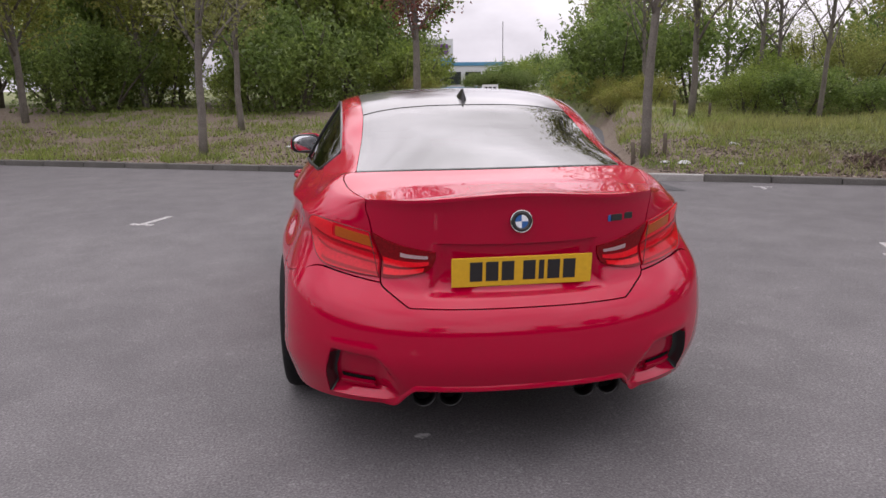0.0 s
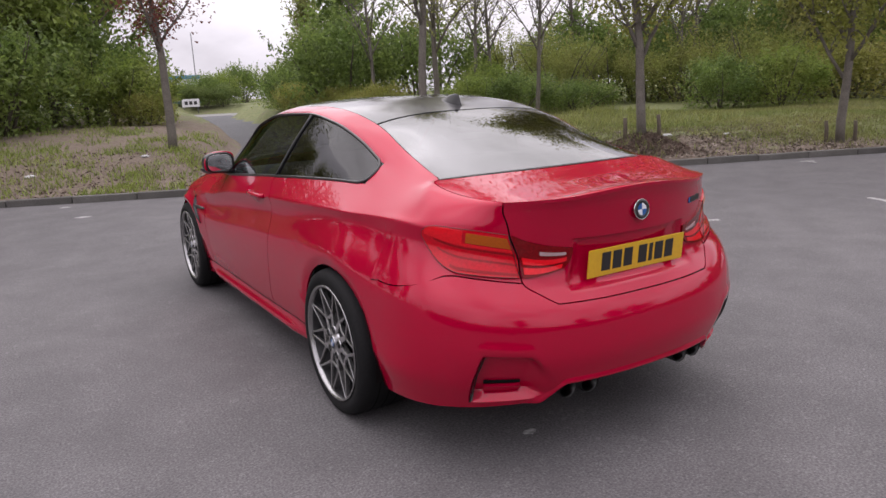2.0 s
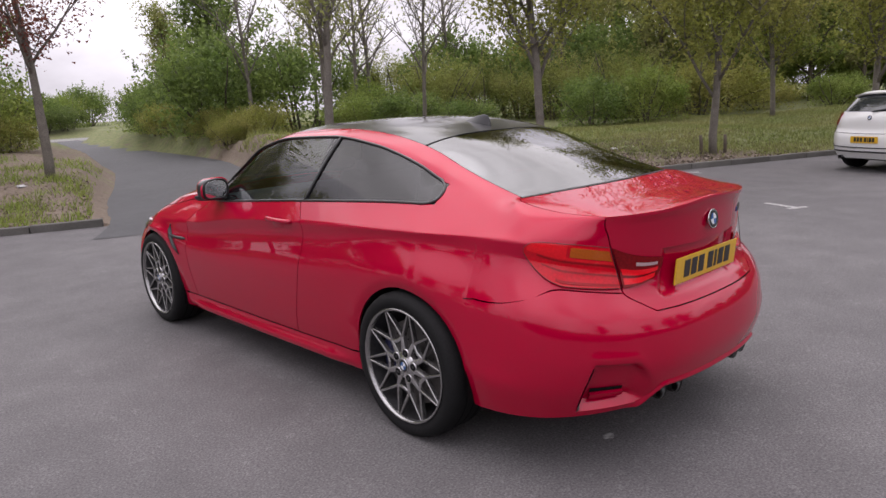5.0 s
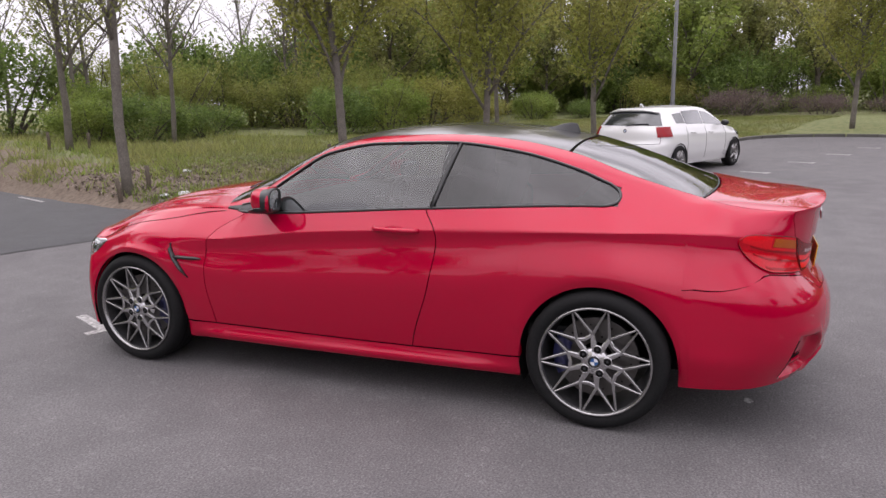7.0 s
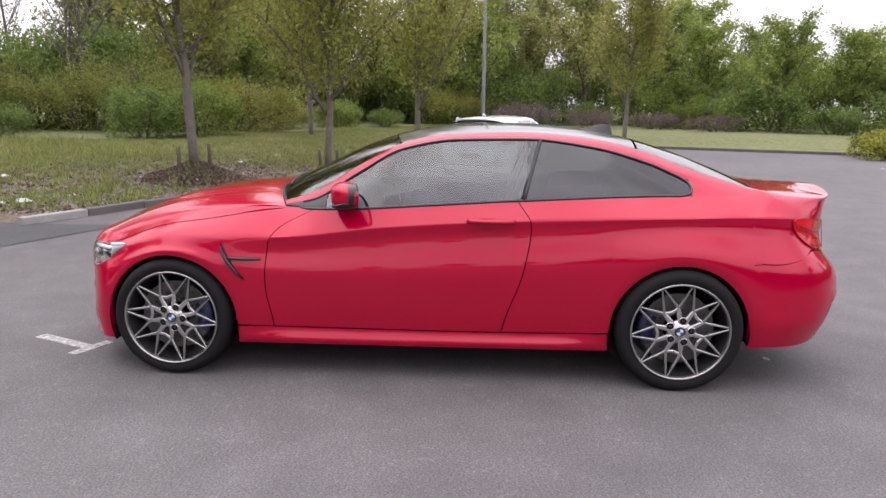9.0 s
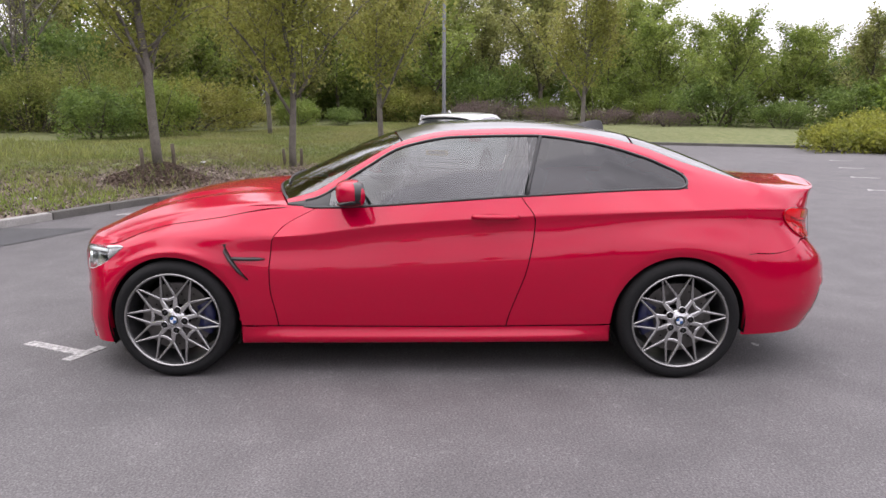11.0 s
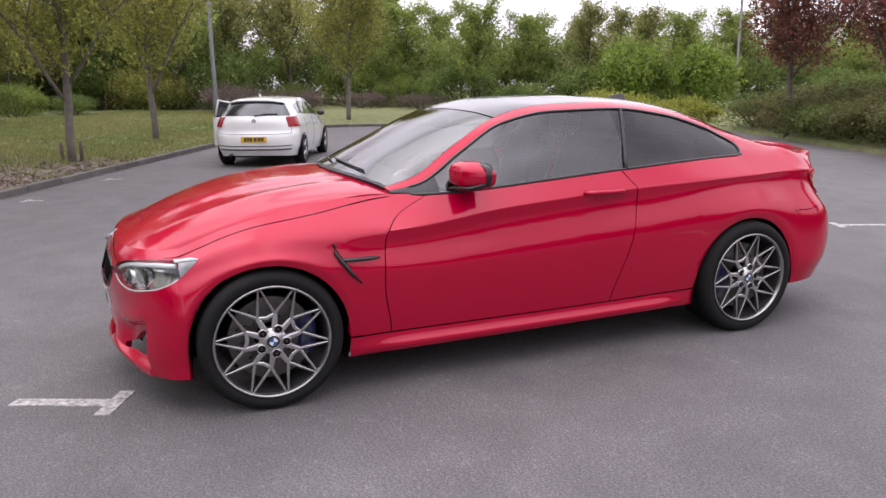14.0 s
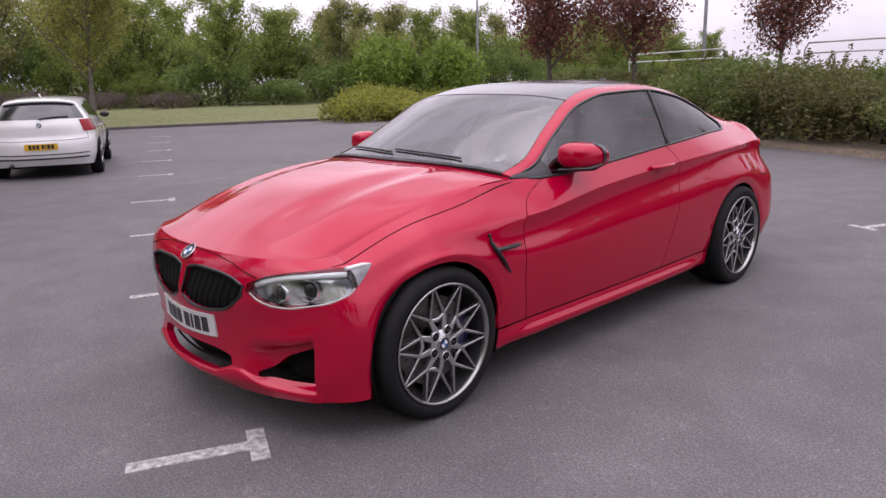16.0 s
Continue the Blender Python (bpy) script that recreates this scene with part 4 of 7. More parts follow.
        tube(bm, [tuple(offset(fn, np.array(y), np.array(w_at(y, 0.680 - 0.03 * (1.09 - y))), 0.004)) for y in np.linspace(1.09, 0.905, 8)], [0.013] * 6 + [0.011, 0.005], 8, squash=0.8)
        part("vent_bar", bm, BLACK, body, "black vent bar")
        # dark backing behind the shut lines, wheel housing
        for dl in (door_f, door_r):
            ws = np.linspace(0.05, 1, 24)[:, None]
            Y = dl(ws) + np.linspace(-0.03, 0.03, 3)[None]
            p = surf(Y, np.repeat(ws, 3, 1))
            p[..., 0] -= s * 0.010
            sheet("seal", p, DARK, body, flange=0, label="dark door seal")
        for yc, ro in ((AXLE, ARCH_F), (REAR, ARCH_R)):
            bm = bmesh.new()
            arc = [math.pi * (-0.12 + (1.24 if yc > 0 else 1.175) * j / 28) for j in range(29)]
            pts = [[(s * x, yc + math.cos(g) * rr, HUB + math.sin(g) * rr) for g in arc] for x, rr in ((0.885, ro + 0.004), (0.70, ro + 0.01), (0.58, ro), (0.56, 0.05))]
            grid_mesh(bm, np.array(pts))
            part("wheel_housing", bm, DARK, body, "dark wheel housing")
        # mirror
        m_at = (s * 0.885, 0.425, 1.025)
        bm = bmesh.new()
        bmesh.ops.create_uvsphere(bm, u_segments=32, v_segments=20, radius=1.0)
        box_like = lambda c, k: math.copysign(abs(c) ** k, c)
        for v in bm.verts:
            px, py, pz = v.co.x * s, v.co.y, v.co.z
            x = box_like(px, 0.62) * 0.104
            y = box_like(py, 0.8) * 0.085 if py > 0 else max(box_like(py, 0.5), -0.42) * 0.085
            z = box_like(pz, 0.62) * 0.067 * (1.0 - 0.18 * max(px, 0))
            y += -0.03 * px - 0.02 * max(px, 0) ** 2
            v.co = (m_at[0] + s * x, m_at[1] + y, m_at[2] + 0.012 + z - 0.006 * px)
        if s < 0:
            bmesh.ops.reverse_faces(bm, faces=bm.faces)
        bmesh.ops.recalc_face_normals(bm, faces=bm.faces)
        mirror = part("door_mirror", bm, RED, body, "red door mirror with black base")
        bm = bmesh.new()
        tube(bm, [(m_at[0] - s * 0.15, m_at[1] + 0.07, m_at[2] - 0.070), (m_at[0] - s * 0.09, m_at[1] + 0.03, m_at[2] - 0.056), (m_at[0] + s * 0.0, m_at[1] + 0.012, m_at[2] - 0.046), (m_at[0] + s * 0.075, m_at[1] - 0.005, m_at[2] - 0.040), (m_at[0] + s * 0.108, m_at[1] - 0.02, m_at[2] - 0.022)],
             [0.035, 0.055, 0.072, 0.066, 0.02], 14, squash=0.24)
        part("mirror_base", bm, BLACK, mirror, "gloss black mirror base")
        bm = bmesh.new()
        turned(bm, [(0.0001, 0.0), (0.93, 0.0), (1.0, 0.1)], 28, "y")
        for v in bm.verts:
            v.co.x, v.co.z = box_like(v.co.x, 0.7), box_like(v.co.z, 0.7)
        bmesh.ops.transform(bm, matrix=Matrix.Translation((m_at[0], m_at[1] - 0.052, m_at[2] + 0.010)) @ Matrix.Rotation(s * radians(-16), 4, "Z") @ Matrix.Diagonal((0.090, 0.02, 0.054, 1)), verts=bm.verts)
        part("mirror_glass", bm, MIRROR, mirror, "mirror glass")
        bm = bmesh.new()
        turned(bm, [(0.80, -0.08), (0.86, -0.16), (1.0, -0.12), (1.06, 0.3), (1.0, 0.9)], 28, "y")
        for v in bm.verts:
            v.co.x, v.co.z = box_like(v.co.x, 0.7), box_like(v.co.z, 0.7)
        bmesh.ops.transform(bm, matrix=Matrix.Translation((m_at[0], m_at[1] - 0.047, m_at[2] + 0.010)) @ Matrix.Rotation(s * radians(-16), 4, "Z") @ Matrix.Diagonal((0.100, 0.05, 0.063, 1)), verts=bm.verts)
        part("mirror_rim", bm, BLACK, mirror, "gloss black rim")

    # tail
    qb = curve((-1.8, 0.89), (-1.14, 0.83), (-0.5, 0.85), (0.0, 0.87), (0.16, 0.90), (0.5, 0.93), (0.8, 0.95))
    shut = curve((0.49, 0.235), (0.53, 0.29), (0.58, 0.36), (0.7, 0.40), (0.8, 0.432), (0.87, 0.460), (0.93, 0.492), (1.0, 0.52))
    fender_b = curve((0.36, 0.580), (0.5, 0.585), (0.6, 0.586), (0.65, 0.580), (0.70, 0.562), (0.78, 0.535), (0.9, 0.512), (1.0, 0.50))
    w_line = np.linspace(0.49, 0.58, 60)

    def top_b(v):
        """Upper edge of the bumper: under the boot lid, up its slanting corner and along under the lamp."""
        return np.where(v > 0.36, fender_b(v), np.interp(v, shut(w_line), w_line))
    a_u = np.concatenate([np.linspace(0, 0.16, 10), np.linspace(0.16, 0.36, 27)[1:], np.linspace(0.36, 0.45, 7)[1:], np.linspace(0.45, 0.545, 24)[1:], np.linspace(0.545, 1.0, 22)[1:]])
    us = np.concatenate([-a_u[::-1], a_u[1:]])
    au = np.abs(us)
    foot = valance(au)
    l1 = foot + 0.022
    l2 = np.maximum(l1 + 0.01, 0.046)
    l3 = np.maximum(l2 + 0.03, 0.225)
    l4 = l3 + 0.05
    l5 = l4 + 0.05
    W = rows_with([foot, l1, l2, l3, l4, l5, top_b(au) - 0.004], [3, 4, 8, 8, 5, 10])
    U = np.repeat(us[:, None], W.shape[1], 1)
    rb = holed("rear_bumper", rear_cut, U, W, np.zeros((len(us) - 1, W.shape[1] - 1), bool), RED, body, depth=0.03, label="red rear bumper with hollowed corners")
    for s in (-1, 1):
        us_k = s * np.linspace(0.33, 0.47, 12)
        sheet("vent_slot", strip_between(rear, us_k, lambda v: 0.088 + 0 * v, lambda v: 0.108 + 0 * v, 3, -0.042), DARK, rb, flange=0.003, label="dark vent slot")
        sheet("vent_lip", strip_between(rear, us_k, lambda v: 0.058 + 0 * v, lambda v: 0.084 + 0 * v, 4, -0.030), RED, rb, flange=0.014, label="red lip in the corner vent")
        ws = np.linspace(0.03, 0.245, 14)
        edge = np.stack([offset(rear_cut, s * (vent_edge_at(ws) + d), ws, 0.004) for d in (-0.017, -0.012, -0.006, 0.0)], 1)
        sheet("vent_edge", edge, BLACK, rb, "black slit beside the corner vent", flange=0)
        for x in (0.255, 0.355):
            bm = bmesh.new()
            turned(bm, [(0.034, 0.0), (0.041, -0.004), (0.043, -0.012), (0.043, 0.12), (0.034, 0.12), (0.034, 0.0)], 28, "y", (s * x, -2.325 + (0.012 if x > 0.3 else 0), 0.302))
            pipe = part("exhaust_tip", bm, PIPE, body, "dark chrome exhaust tip")
            bm = bmesh.new()
            turned(bm, [(0.0001, 0.05), (0.034, 0.05)], 20, "y", (s * x, -2.325, 0.302))
            part("pipe_bore", bm, DARK, pipe)
    us_k = np.linspace(-0.24, 0.24, 24)
    sheet("diffuser", strip_between(rear, us_k, lambda v: 0.03 + 0 * v, lambda v: 0.14 + 0 * v, 6, -0.06), RED, rb, flange=0, label="red diffuser panel")
    # boot lid
    f, w = np.meshgrid(np.linspace(-1, 1, 81), np.concatenate([np.linspace(0.492, 0.76, 22), np.linspace(0.766, 0.78, 8), np.linspace(0.79, 0.997, 18)]), indexing="ij")
    lid = sheet("boot_lid", lid_cut(f * (shut(w) - 0.003), w), RED, body, flip=True, label="red boot lid")
    q_cut = math.sin(0.52 * math.pi / 2) ** (2 / 2.4)
    cut = curve((0, 0.812), (0.05, 0.845), (0.14, 0.872), (0.3, 0.878), (0.55, 0.862), (0.85, 0.805), (1.0, q_cut))
    fq, t = np.meshgrid(np.linspace(-1, 1, 61), np.linspace(0.02, 1.0, 36), indexing="ij")
    sheet("boot_top", boot(fq * (cut(t) - 0.004), t), RED, lid, flip=True)

    def tail_shoulder():
        """Body side behind the rear side window: rail, pillar and shoulder drawn tight between the glass, the boot's shut lines and the flank below."""
        half = 0.835
        f = np.linspace(0, 1, 40)
        ahead = np.linspace(PILLAR_Y, Y1, 17)[:-1]

        def section(y):
            rail = roof(np.linspace(qb(y), 1, 9), np.full(9, y))
            pillar = flank(np.linspace(1, 0, 8), np.full(8, y))[1:]
            w = np.linspace(1, half, 6)[1:]
            x, z = side(np.full(w.shape, y), w)
            return np.concatenate([rail, pillar, np.stack([x, np.full(w.shape, y), z], -1)])

        def on_side(w):
            x, z = side(ahead, np.full(ahead.shape, w))
            return np.stack([x, ahead, z], -1)
        rows = len(section(Y1))
        w_up = np.linspace(1, half, rows)
        wb = top_b(np.maximum(0.363 * f + (1 - f), 0.3601))[:, None] + 0.002
        w = half + (wb - half) * np.linspace(0, 1, 27)[None]
        low = rear((shut(w) + 0.003) * f[:, None] + (1 - f[:, None]), w)
        n = len(ahead) + len(f)
        # known points all round, unknown ones within
        grid = np.full((n + 2, rows + 2, 3), np.nan)
        grid[0, 1:-1], grid[1, 1:-1] = section(PILLAR_Y + 0.022), section(PILLAR_Y)
        grid[n, 1:-1] = rear(shut(w_up) + 0.003, w_up)
        grid[n + 1, 1:-1] = rear(shut(w_up) - 0.015, w_up)
        grid[1:n + 1, 1] = np.concatenate([roof(qb(ahead), ahead), boot(cut(f) + 0.003, f)])
        grid[1:n + 1, 0] = np.concatenate([roof(qb(ahead) - 0.014, ahead), boot(cut(f) - 0.012, f)])
        grid[1:n + 1, rows] = np.concatenate([on_side(half), low[:, 0]])
        grid[1:n + 1, rows + 1] = np.concatenate([on_side(half - 0.011), low[:, 1]])
        free = np.isnan(grid[..., 0])
        free[0, 0] = free[0, -1] = free[-1, 0] = free[-1, -1] = False
        index = -np.ones(free.shape, int)
        index[free] = np.arange(free.sum())
        A, B = [], []
        for i in range(1, n + 1):
            for j in range(1, rows + 1):
                row, rhs = np.zeros(int(free.sum())), np.zeros(3)
                for di, dj, c in ((0, 0, 4), (1, 0, -1), (-1, 0, -1), (0, 1, -1), (0, -1, -1)):
                    k = index[i + di, j + dj]
                    if k >= 0:
                        row[k] += c
                    else:
                        rhs -= c * grid[i + di, j + dj]
                if row.any():
                    A.append(row)
                    B.append(rhs)
        A, B = np.array(A), np.array(B)
        grid[free] = np.linalg.solve(A.T @ A, A.T @ B)
        return grid[1:n + 1, 1:-1], low
    shoulder, haunch = tail_shoulder()
    for s in (-1, 1):
        sheet("rear_pillar", shoulder * np.array([s, 1, 1]), RED, body, flange=0.012, label="red rear pillar flowing into the tail")
        sheet("tail_quarter", haunch * np.array([s, 1, 1]), RED, body, flange=0.012, label="red tail quarter round the lamp")
        # tail lamp: outer unit in the body, inner unit in the boot lid, parted by the slanting shut line
        l_lo = curve((0.213, 0.715), (0.226, 0.66), (0.25, 0.632), (0.35, 0.600), (0.6, 0.594), (0.66, 0.608), (0.715, 0.640), (0.755, 0.682), (0.782, 0.730))
        l_hi = curve((0.213, 0.735), (0.30, 0.748), (0.38, 0.772), (0.435, 0.797), (0.6, 0.807), (0.69, 0.805), (0.755, 0.785), (0.782, 0.755))

        def lamp_patch(ua, ub, ka, kb, n, m, d):
            """Part of the lamp: ends ua and ub (numbers, or shifts from the shut line as 1-tuples), ka and kb from its lower to its upper edge."""
            c, k = np.meshgrid(np.linspace(0, 1, n), np.linspace(ka, kb, m), indexing="ij")
            W = np.full(c.shape, 0.7)
            for _ in range(8):
                a = shut(W) + ua[0] if isinstance(ua, tuple) else ua
                b = shut(W) + ub[0] if isinstance(ub, tuple) else ub
                U = a * (1 - c) + b * c
                W = l_lo(U) * (1 - k) + l_hi(U) * k
            return offset(rear, s * U, W, d)
        inner = sheet("tail_lamp", lamp_patch(0.215, (-0.005,), 0, 1, 22, 12, 0.009), LENS_DARK, lid, label="dark red inner tail lamp", flange=0.012)
        outer = sheet("tail_lamp", lamp_patch((0.005,), 0.782, 0, 1, 46, 14, 0.009), LENS_RED, body, label="red and amber outer tail lamp", flange=0.012)

        def band(parent, ua, ub, ka, kb, mat, name, label, d=0.0115):
            sheet(name, lamp_patch(ua, ub, ka, kb, 18, 4, d), mat, parent, label=label, flange=0.003)
        band(outer, (0.012,), 0.585, 0.66, 0.90, LENS_AMBER, "amber_lens", "amber indicator lens")
        band(outer, (0.008,), 0.72, 0.50, 0.545, LENS_BAND, "lens_gap", "darker red band")
        band(outer, (0.008,), 0.70, 0.27, 0.315, LENS_BAND, "lens_gap", "darker red band")
        band(outer, (0.008,), 0.64, 0.05, 0.10, LENS_BAND, "lens_gap", "darker red band")
        bm = bmesh.new()
        e = [lamp_patch((0.005,), 0.780, k, k, 30, 1, 0.009)[:, 0] for k in (0.0, 1.0)]
        tube(bm, [tuple(p) for p in np.concatenate([e[0], e[1][::-1]])], 0.0014, 6, closed=True)
        part("lamp_rim", bm, TRIM, outer, "black lamp rim")
        band(outer, (0.012,), 0.60, 0.57, 0.63, LENS_GLOW, "light_bar", "bright red light bar")
        band(outer, 0.60, 0.765, 0.58, 0.93, LENS_GLOW, "side_lens", "bright red side lens")
        band(inner, 0.238, 0.325, 0.66, 0.78, LENS_CLEAR, "reverse_lens", "pale reversing lens")
        band(inner, 0.235, (-0.012,), 0.34, 0.52, LENS_GLOW, "light_bar", "bright red light bar")
        band(inner, 0.245, (-0.012,), 0.08, 0.26, LENS_GLOW, "light_bar", "bright red light bar")
        bm = bmesh.new()
        tube(bm, [tuple(offset(side_at(s), np.array(y), np.array(w), 0.0002)) for y, w in ((Y1, 0.499), (-1.765, 0.493), (-1.738, 0.486))], 0.0018, 6)
        part("bumper_gap", bm, DARK, body, "dark gap between bumper and wing")
        # dark backing behind the boot's shut line
        ws = np.linspace(0.50, 1, 60)[:, None]
        sheet("seal", offset(rear, s * (shut(ws) + np.linspace(-0.012, 0.012, 3)[None]), np.repeat(ws, 3, 1), -0.010), DARK, body, flange=0, label="dark boot seal")
        ts = np.linspace(0.0, 1, 24)[:, None]
        sheet("seal", boot(s * (cut(ts) + np.linspace(-0.03, 0.012, 3)[None]), np.repeat(ts, 3, 1)) - np.array([0, 0, 0.012]), DARK, body, flange=0, label="dark boot seal")
        es = np.linspace(0.80, Y0, 24)
        p = np.stack([np.stack([s * (edge_x(es) + o), es, edge_z(es) - 0.018], -1) for o in (-0.014, 0, 0.010)], 1)
        sheet("seal", p, DARK, body, flange=0, label="dark bonnet seal")
        bm = bmesh.new()
        seam = curve((0.8, 0.985), (1.1, 0.945), (1.4, 0.915), (Y0, 0.90))
        line = [offset(side_at(s), np.array(y), np.array(float(seam(y))), 0.0002) for y in np.linspace(0.80, Y0 - 0.03, 30)]
        line += [offset(front, np.array(s * p), np.array(w), 0.0002) for p, w in ((0.99, 0.899), (0.95, 0.893), (0.90, 0.889))]
        tube(bm, [tuple(p) for p in line], 0.0022, 6)
        part("bonnet_gap", bm, DARK, body, "dark gap beside the bonnet")
        bm = bmesh.new()
        nose = curve((0, 0.992), (0.15, 0.985), (0.3, 0.945), (0.40, 0.88), (0.46, 0.842))
        tube(bm, [tuple(offset(front, np.array(s * p), np.array(float(nose(p))), 0.0002)) for p in np.linspace(0, 0.455, 24)], 0.0022, 6)
        part("bonnet_gap", bm, DARK, body, "dark gap in front of the bonnet")
    lead = front(np.linspace(-1, 1, 50), np.ones(50))
    sheet("seal", np.stack([lead + np.array([0, -0.03, -0.014]), lead + np.array([0, 0.012, -0.03])], 1), DARK, body, flange=0, label="dark bonnet seal")
    sheet("seal", strip_between(rear, np.linspace(-0.26, 0.26, 30), lambda v: 0.475 + 0 * v, lambda v: 0.502 + 0 * v, 10, -0.010), DARK, body, flange=0, label="dark boot seal")
    number_plate(lid, (0.012, -2.318, 0.764), Matrix.Rotation(math.pi, 4, "Z") @ Matrix.Rotation(radians(-6), 4, "X"), YELLOW, "yellow rear plate with dark bars")
    roundel("boot_badge", lid, (0.0, -2.344, 0.950), Matrix.Rotation(math.pi, 4, "Z") @ Matrix.Rotation(radians(6), 4, "X"))
    for k, (dx, w, mat) in enumerate(((0, 0.012, BLUE), (0.014, 0.012, INK), (0.03, 0.045, INK), (0.082, 0.035, INK))):
        bm = bmesh.new()
        c = offset(rear, np.array(0.262 + dx * 1.0), np.array(0.862), 0.002)
        box(bm, (w, 0.004, 0.024), tuple(c), 0.001, Matrix.Rotation(radians(14), 4, "Z"))
        part("boot_badge_bar", bm, mat, lid, "small dark badge bar", smooth=False)

    # roof, rails and screens

    def roof_patch(name, s0, s1, mat, label, gap=0.004, flange=0.01, n=40, m=41, lift=0.0):
        f, ss = np.meshgrid(np.linspace(-1, 1, m), np.linspace(s0, s1, n), indexing="ij")
        p = roof(f * (qb(ss) - gap), ss)
        p[..., 2] += lift
        return sheet(name, p, mat, body, flip=True, label=label, flange=flange)
    roof_patch("roof_panel", -1.14, 0.145, CARBON, "gloss black carbon roof panel")
    roof_patch("windscreen", 0.155, 0.784, GLASS_SCREEN, "windscreen reflecting the sky", flange=0.004)
    roof_patch("rear_window", -1.777, -1.155, GLASS_REAR, "dark rear window reflecting the sky", flange=0.004)
    roof_patch("scuttle", 0.787, 0.80, TRIM, "black scuttle panel below the windscreen", flange=0.02)
    roof_patch("rear_seal", Y1, -1.779, TRIM, "black seal below the rear window", flange=0.01)
    for s in (-1, 1):
        f, ss = np.meshgrid(np.linspace(0, 1, 9), np.linspace(PILLAR_Y, 0.80, 80), indexing="ij")
        sheet("roof_rail", roof(s * (qb(ss) + f * (0.9999 - qb(ss))), ss), RED, body, flip=(s > 0), label="red roof rail and pillars", flange=0.012)
        f, ss = np.meshgrid(np.linspace(0, 1, 7), np.linspace(-1.40, 0.72, 60), indexing="ij")
        lining = roof(s * (qb(ss) - 0.02 + f * (1.0 - qb(ss))), ss) - np.array([s * 0.016, 0, 0.020])
        sheet("pillar_trim", lining, SEAT, body, flip=(s > 0), label="black inner pillar trim", flange=0)
        v, ss = np.meshgrid(np.linspace(0, 1, 6), np.linspace(0.56, 0.80, 14), indexing="ij")
        p = flank(v, ss)
        p[..., 0] *= s
        sheet("mirror_sail", p, TRIM, body, flip=(s < 0), flange=0.01, label="black plastic corner by the mirror")
        for name, s0, s1, mat, label in (("side_window", -0.505, 0.60, GLASS_SIDE, "lightly tinted door window"), ("quarter_window", -1.43, -0.54, GLASS_DARK, "dark tinted rear side window")):
            v = np.linspace(0.0, 0.985, 14)[:, None]
            c = np.linspace(0, 1, 50)[None]
            a, b = s0 - 0.09 * v, s1 + 0 * v
            ss = (a * (1 - c) + b * c) if name == "side_window" else (b * (1 - c) + a * c)
            p = flank(np.broadcast_to(v, ss.shape), ss)
            p[..., 0] = (p[..., 0] - 0.004) * s
            sheet(name, p, mat, body, flip=(s < 0), label=label, flange=0.003)
        bm = bmesh.new()
        low = [flank(np.array(0.0), np.array(a)) for a in np.linspace(0.70, -1.36, 40)]
        hook = [flank(np.array(b), np.array(a)) for a, b in ((-1.385, 0.03), (-1.408, 0.10), (-1.424, 0.22), (-1.432, 0.38), (-1.434, 0.55), (-1.430, 0.72), (-1.415, 0.88))]
        high = [flank(np.array(1.0), np.array(a)) for a in np.linspace(-1.38, 0.70, 50)]
        tube(bm, [(s * p[0], p[1], p[2]) for p in low + hook + high], 0.0075, 8, closed=True)
        part("window_trim", bm, BLACK, body, "black window surround")
        bm = bmesh.new()
        tube(bm, [(s * p[0], p[1], p[2]) for p in [flank(np.array(b), np.array(-0.522 - 0.09 * b)) for b in np.linspace(0, 1, 8)]], 0.011, 8, squash=0.7)
        part("centre_pillar", bm, TRIM, body, "black pillar between the side windows")
    bm = bmesh.new()
    fin = []
    for y, hgt, w in ((-0.90, 0.004, 0.006), (-0.95, 0.022, 0.020), (-1.00, 0.046, 0.026), (-1.05, 0.063, 0.024), (-1.085, 0.064, 0.016), (-1.10, 0.03, 0.010), (-1.105, 0.002, 0.006)):
        z0 = float(roof(np.array(0.0), np.array(y))[2]) - 0.004
        fin.append([(math.cos(g) * w * (1 - 0.75 * math.sin(g)), y, z0 + math.sin(g) * hgt) for g in np.linspace(0, math.pi, 11)])
    grid_mesh(bm, np.array(fin))
    bmesh.ops.recalc_face_normals(bm, faces=bm.faces)
    part("roof_aerial", bm, BLACK, body, "black shark-fin aerial")
    for a, b in ((-0.62, 0.02), (0.02, 0.62)):
        bm = bmesh.new()
        line = [roof(np.array(q), np.array(0.752 - 0.005 * k)) + np.array([0, 0.0, 0.010]) for k, q in enumerate(np.linspace(a, b, 6))]
        tube(bm, [tuple(p) for p in line], 0.0055, 6)
        part("wiper", bm, TRIM, body, "black wiper")

    # underside and inner shell
    bm = bmesh.new()
    box(bm, (1.10, 3.9, 0.10), (0, -0.05, 0.25), 0.02)
    box(bm, (1.62, 2.0, 0.10), (0, 0.0, 0.24), 0.02)
    box(bm, (1.0, 0.75, 0.38), (0, 1.42, 0.48), 0.02)
    box(bm, (0.95, 0.55, 0.45), (0, -1.80, 0.62), 0.02)
    part("underbody", bm, DARK, car, "dark underbody")
    cabin = new("cabin")
    cabin.parent = car
    cabin["label"] = "black leather interior"
    bm = bmesh.new()
    box(bm, (1.42, 2.0, 0.06), (0, -0.30, 0.40), 0.01)
    box(bm, (1.36, 0.5, 0.06), (0, -1.38, 0.98), 0.02)
    part("floor_and_shelf", bm, SEAT, cabin)
    bm = bmesh.new()
    ys = [0.80, 0.66, 0.50, 0.38, 0.34, 0.40]
    zs = [0.93, 0.965, 0.965, 0.92, 0.80, 0.60]
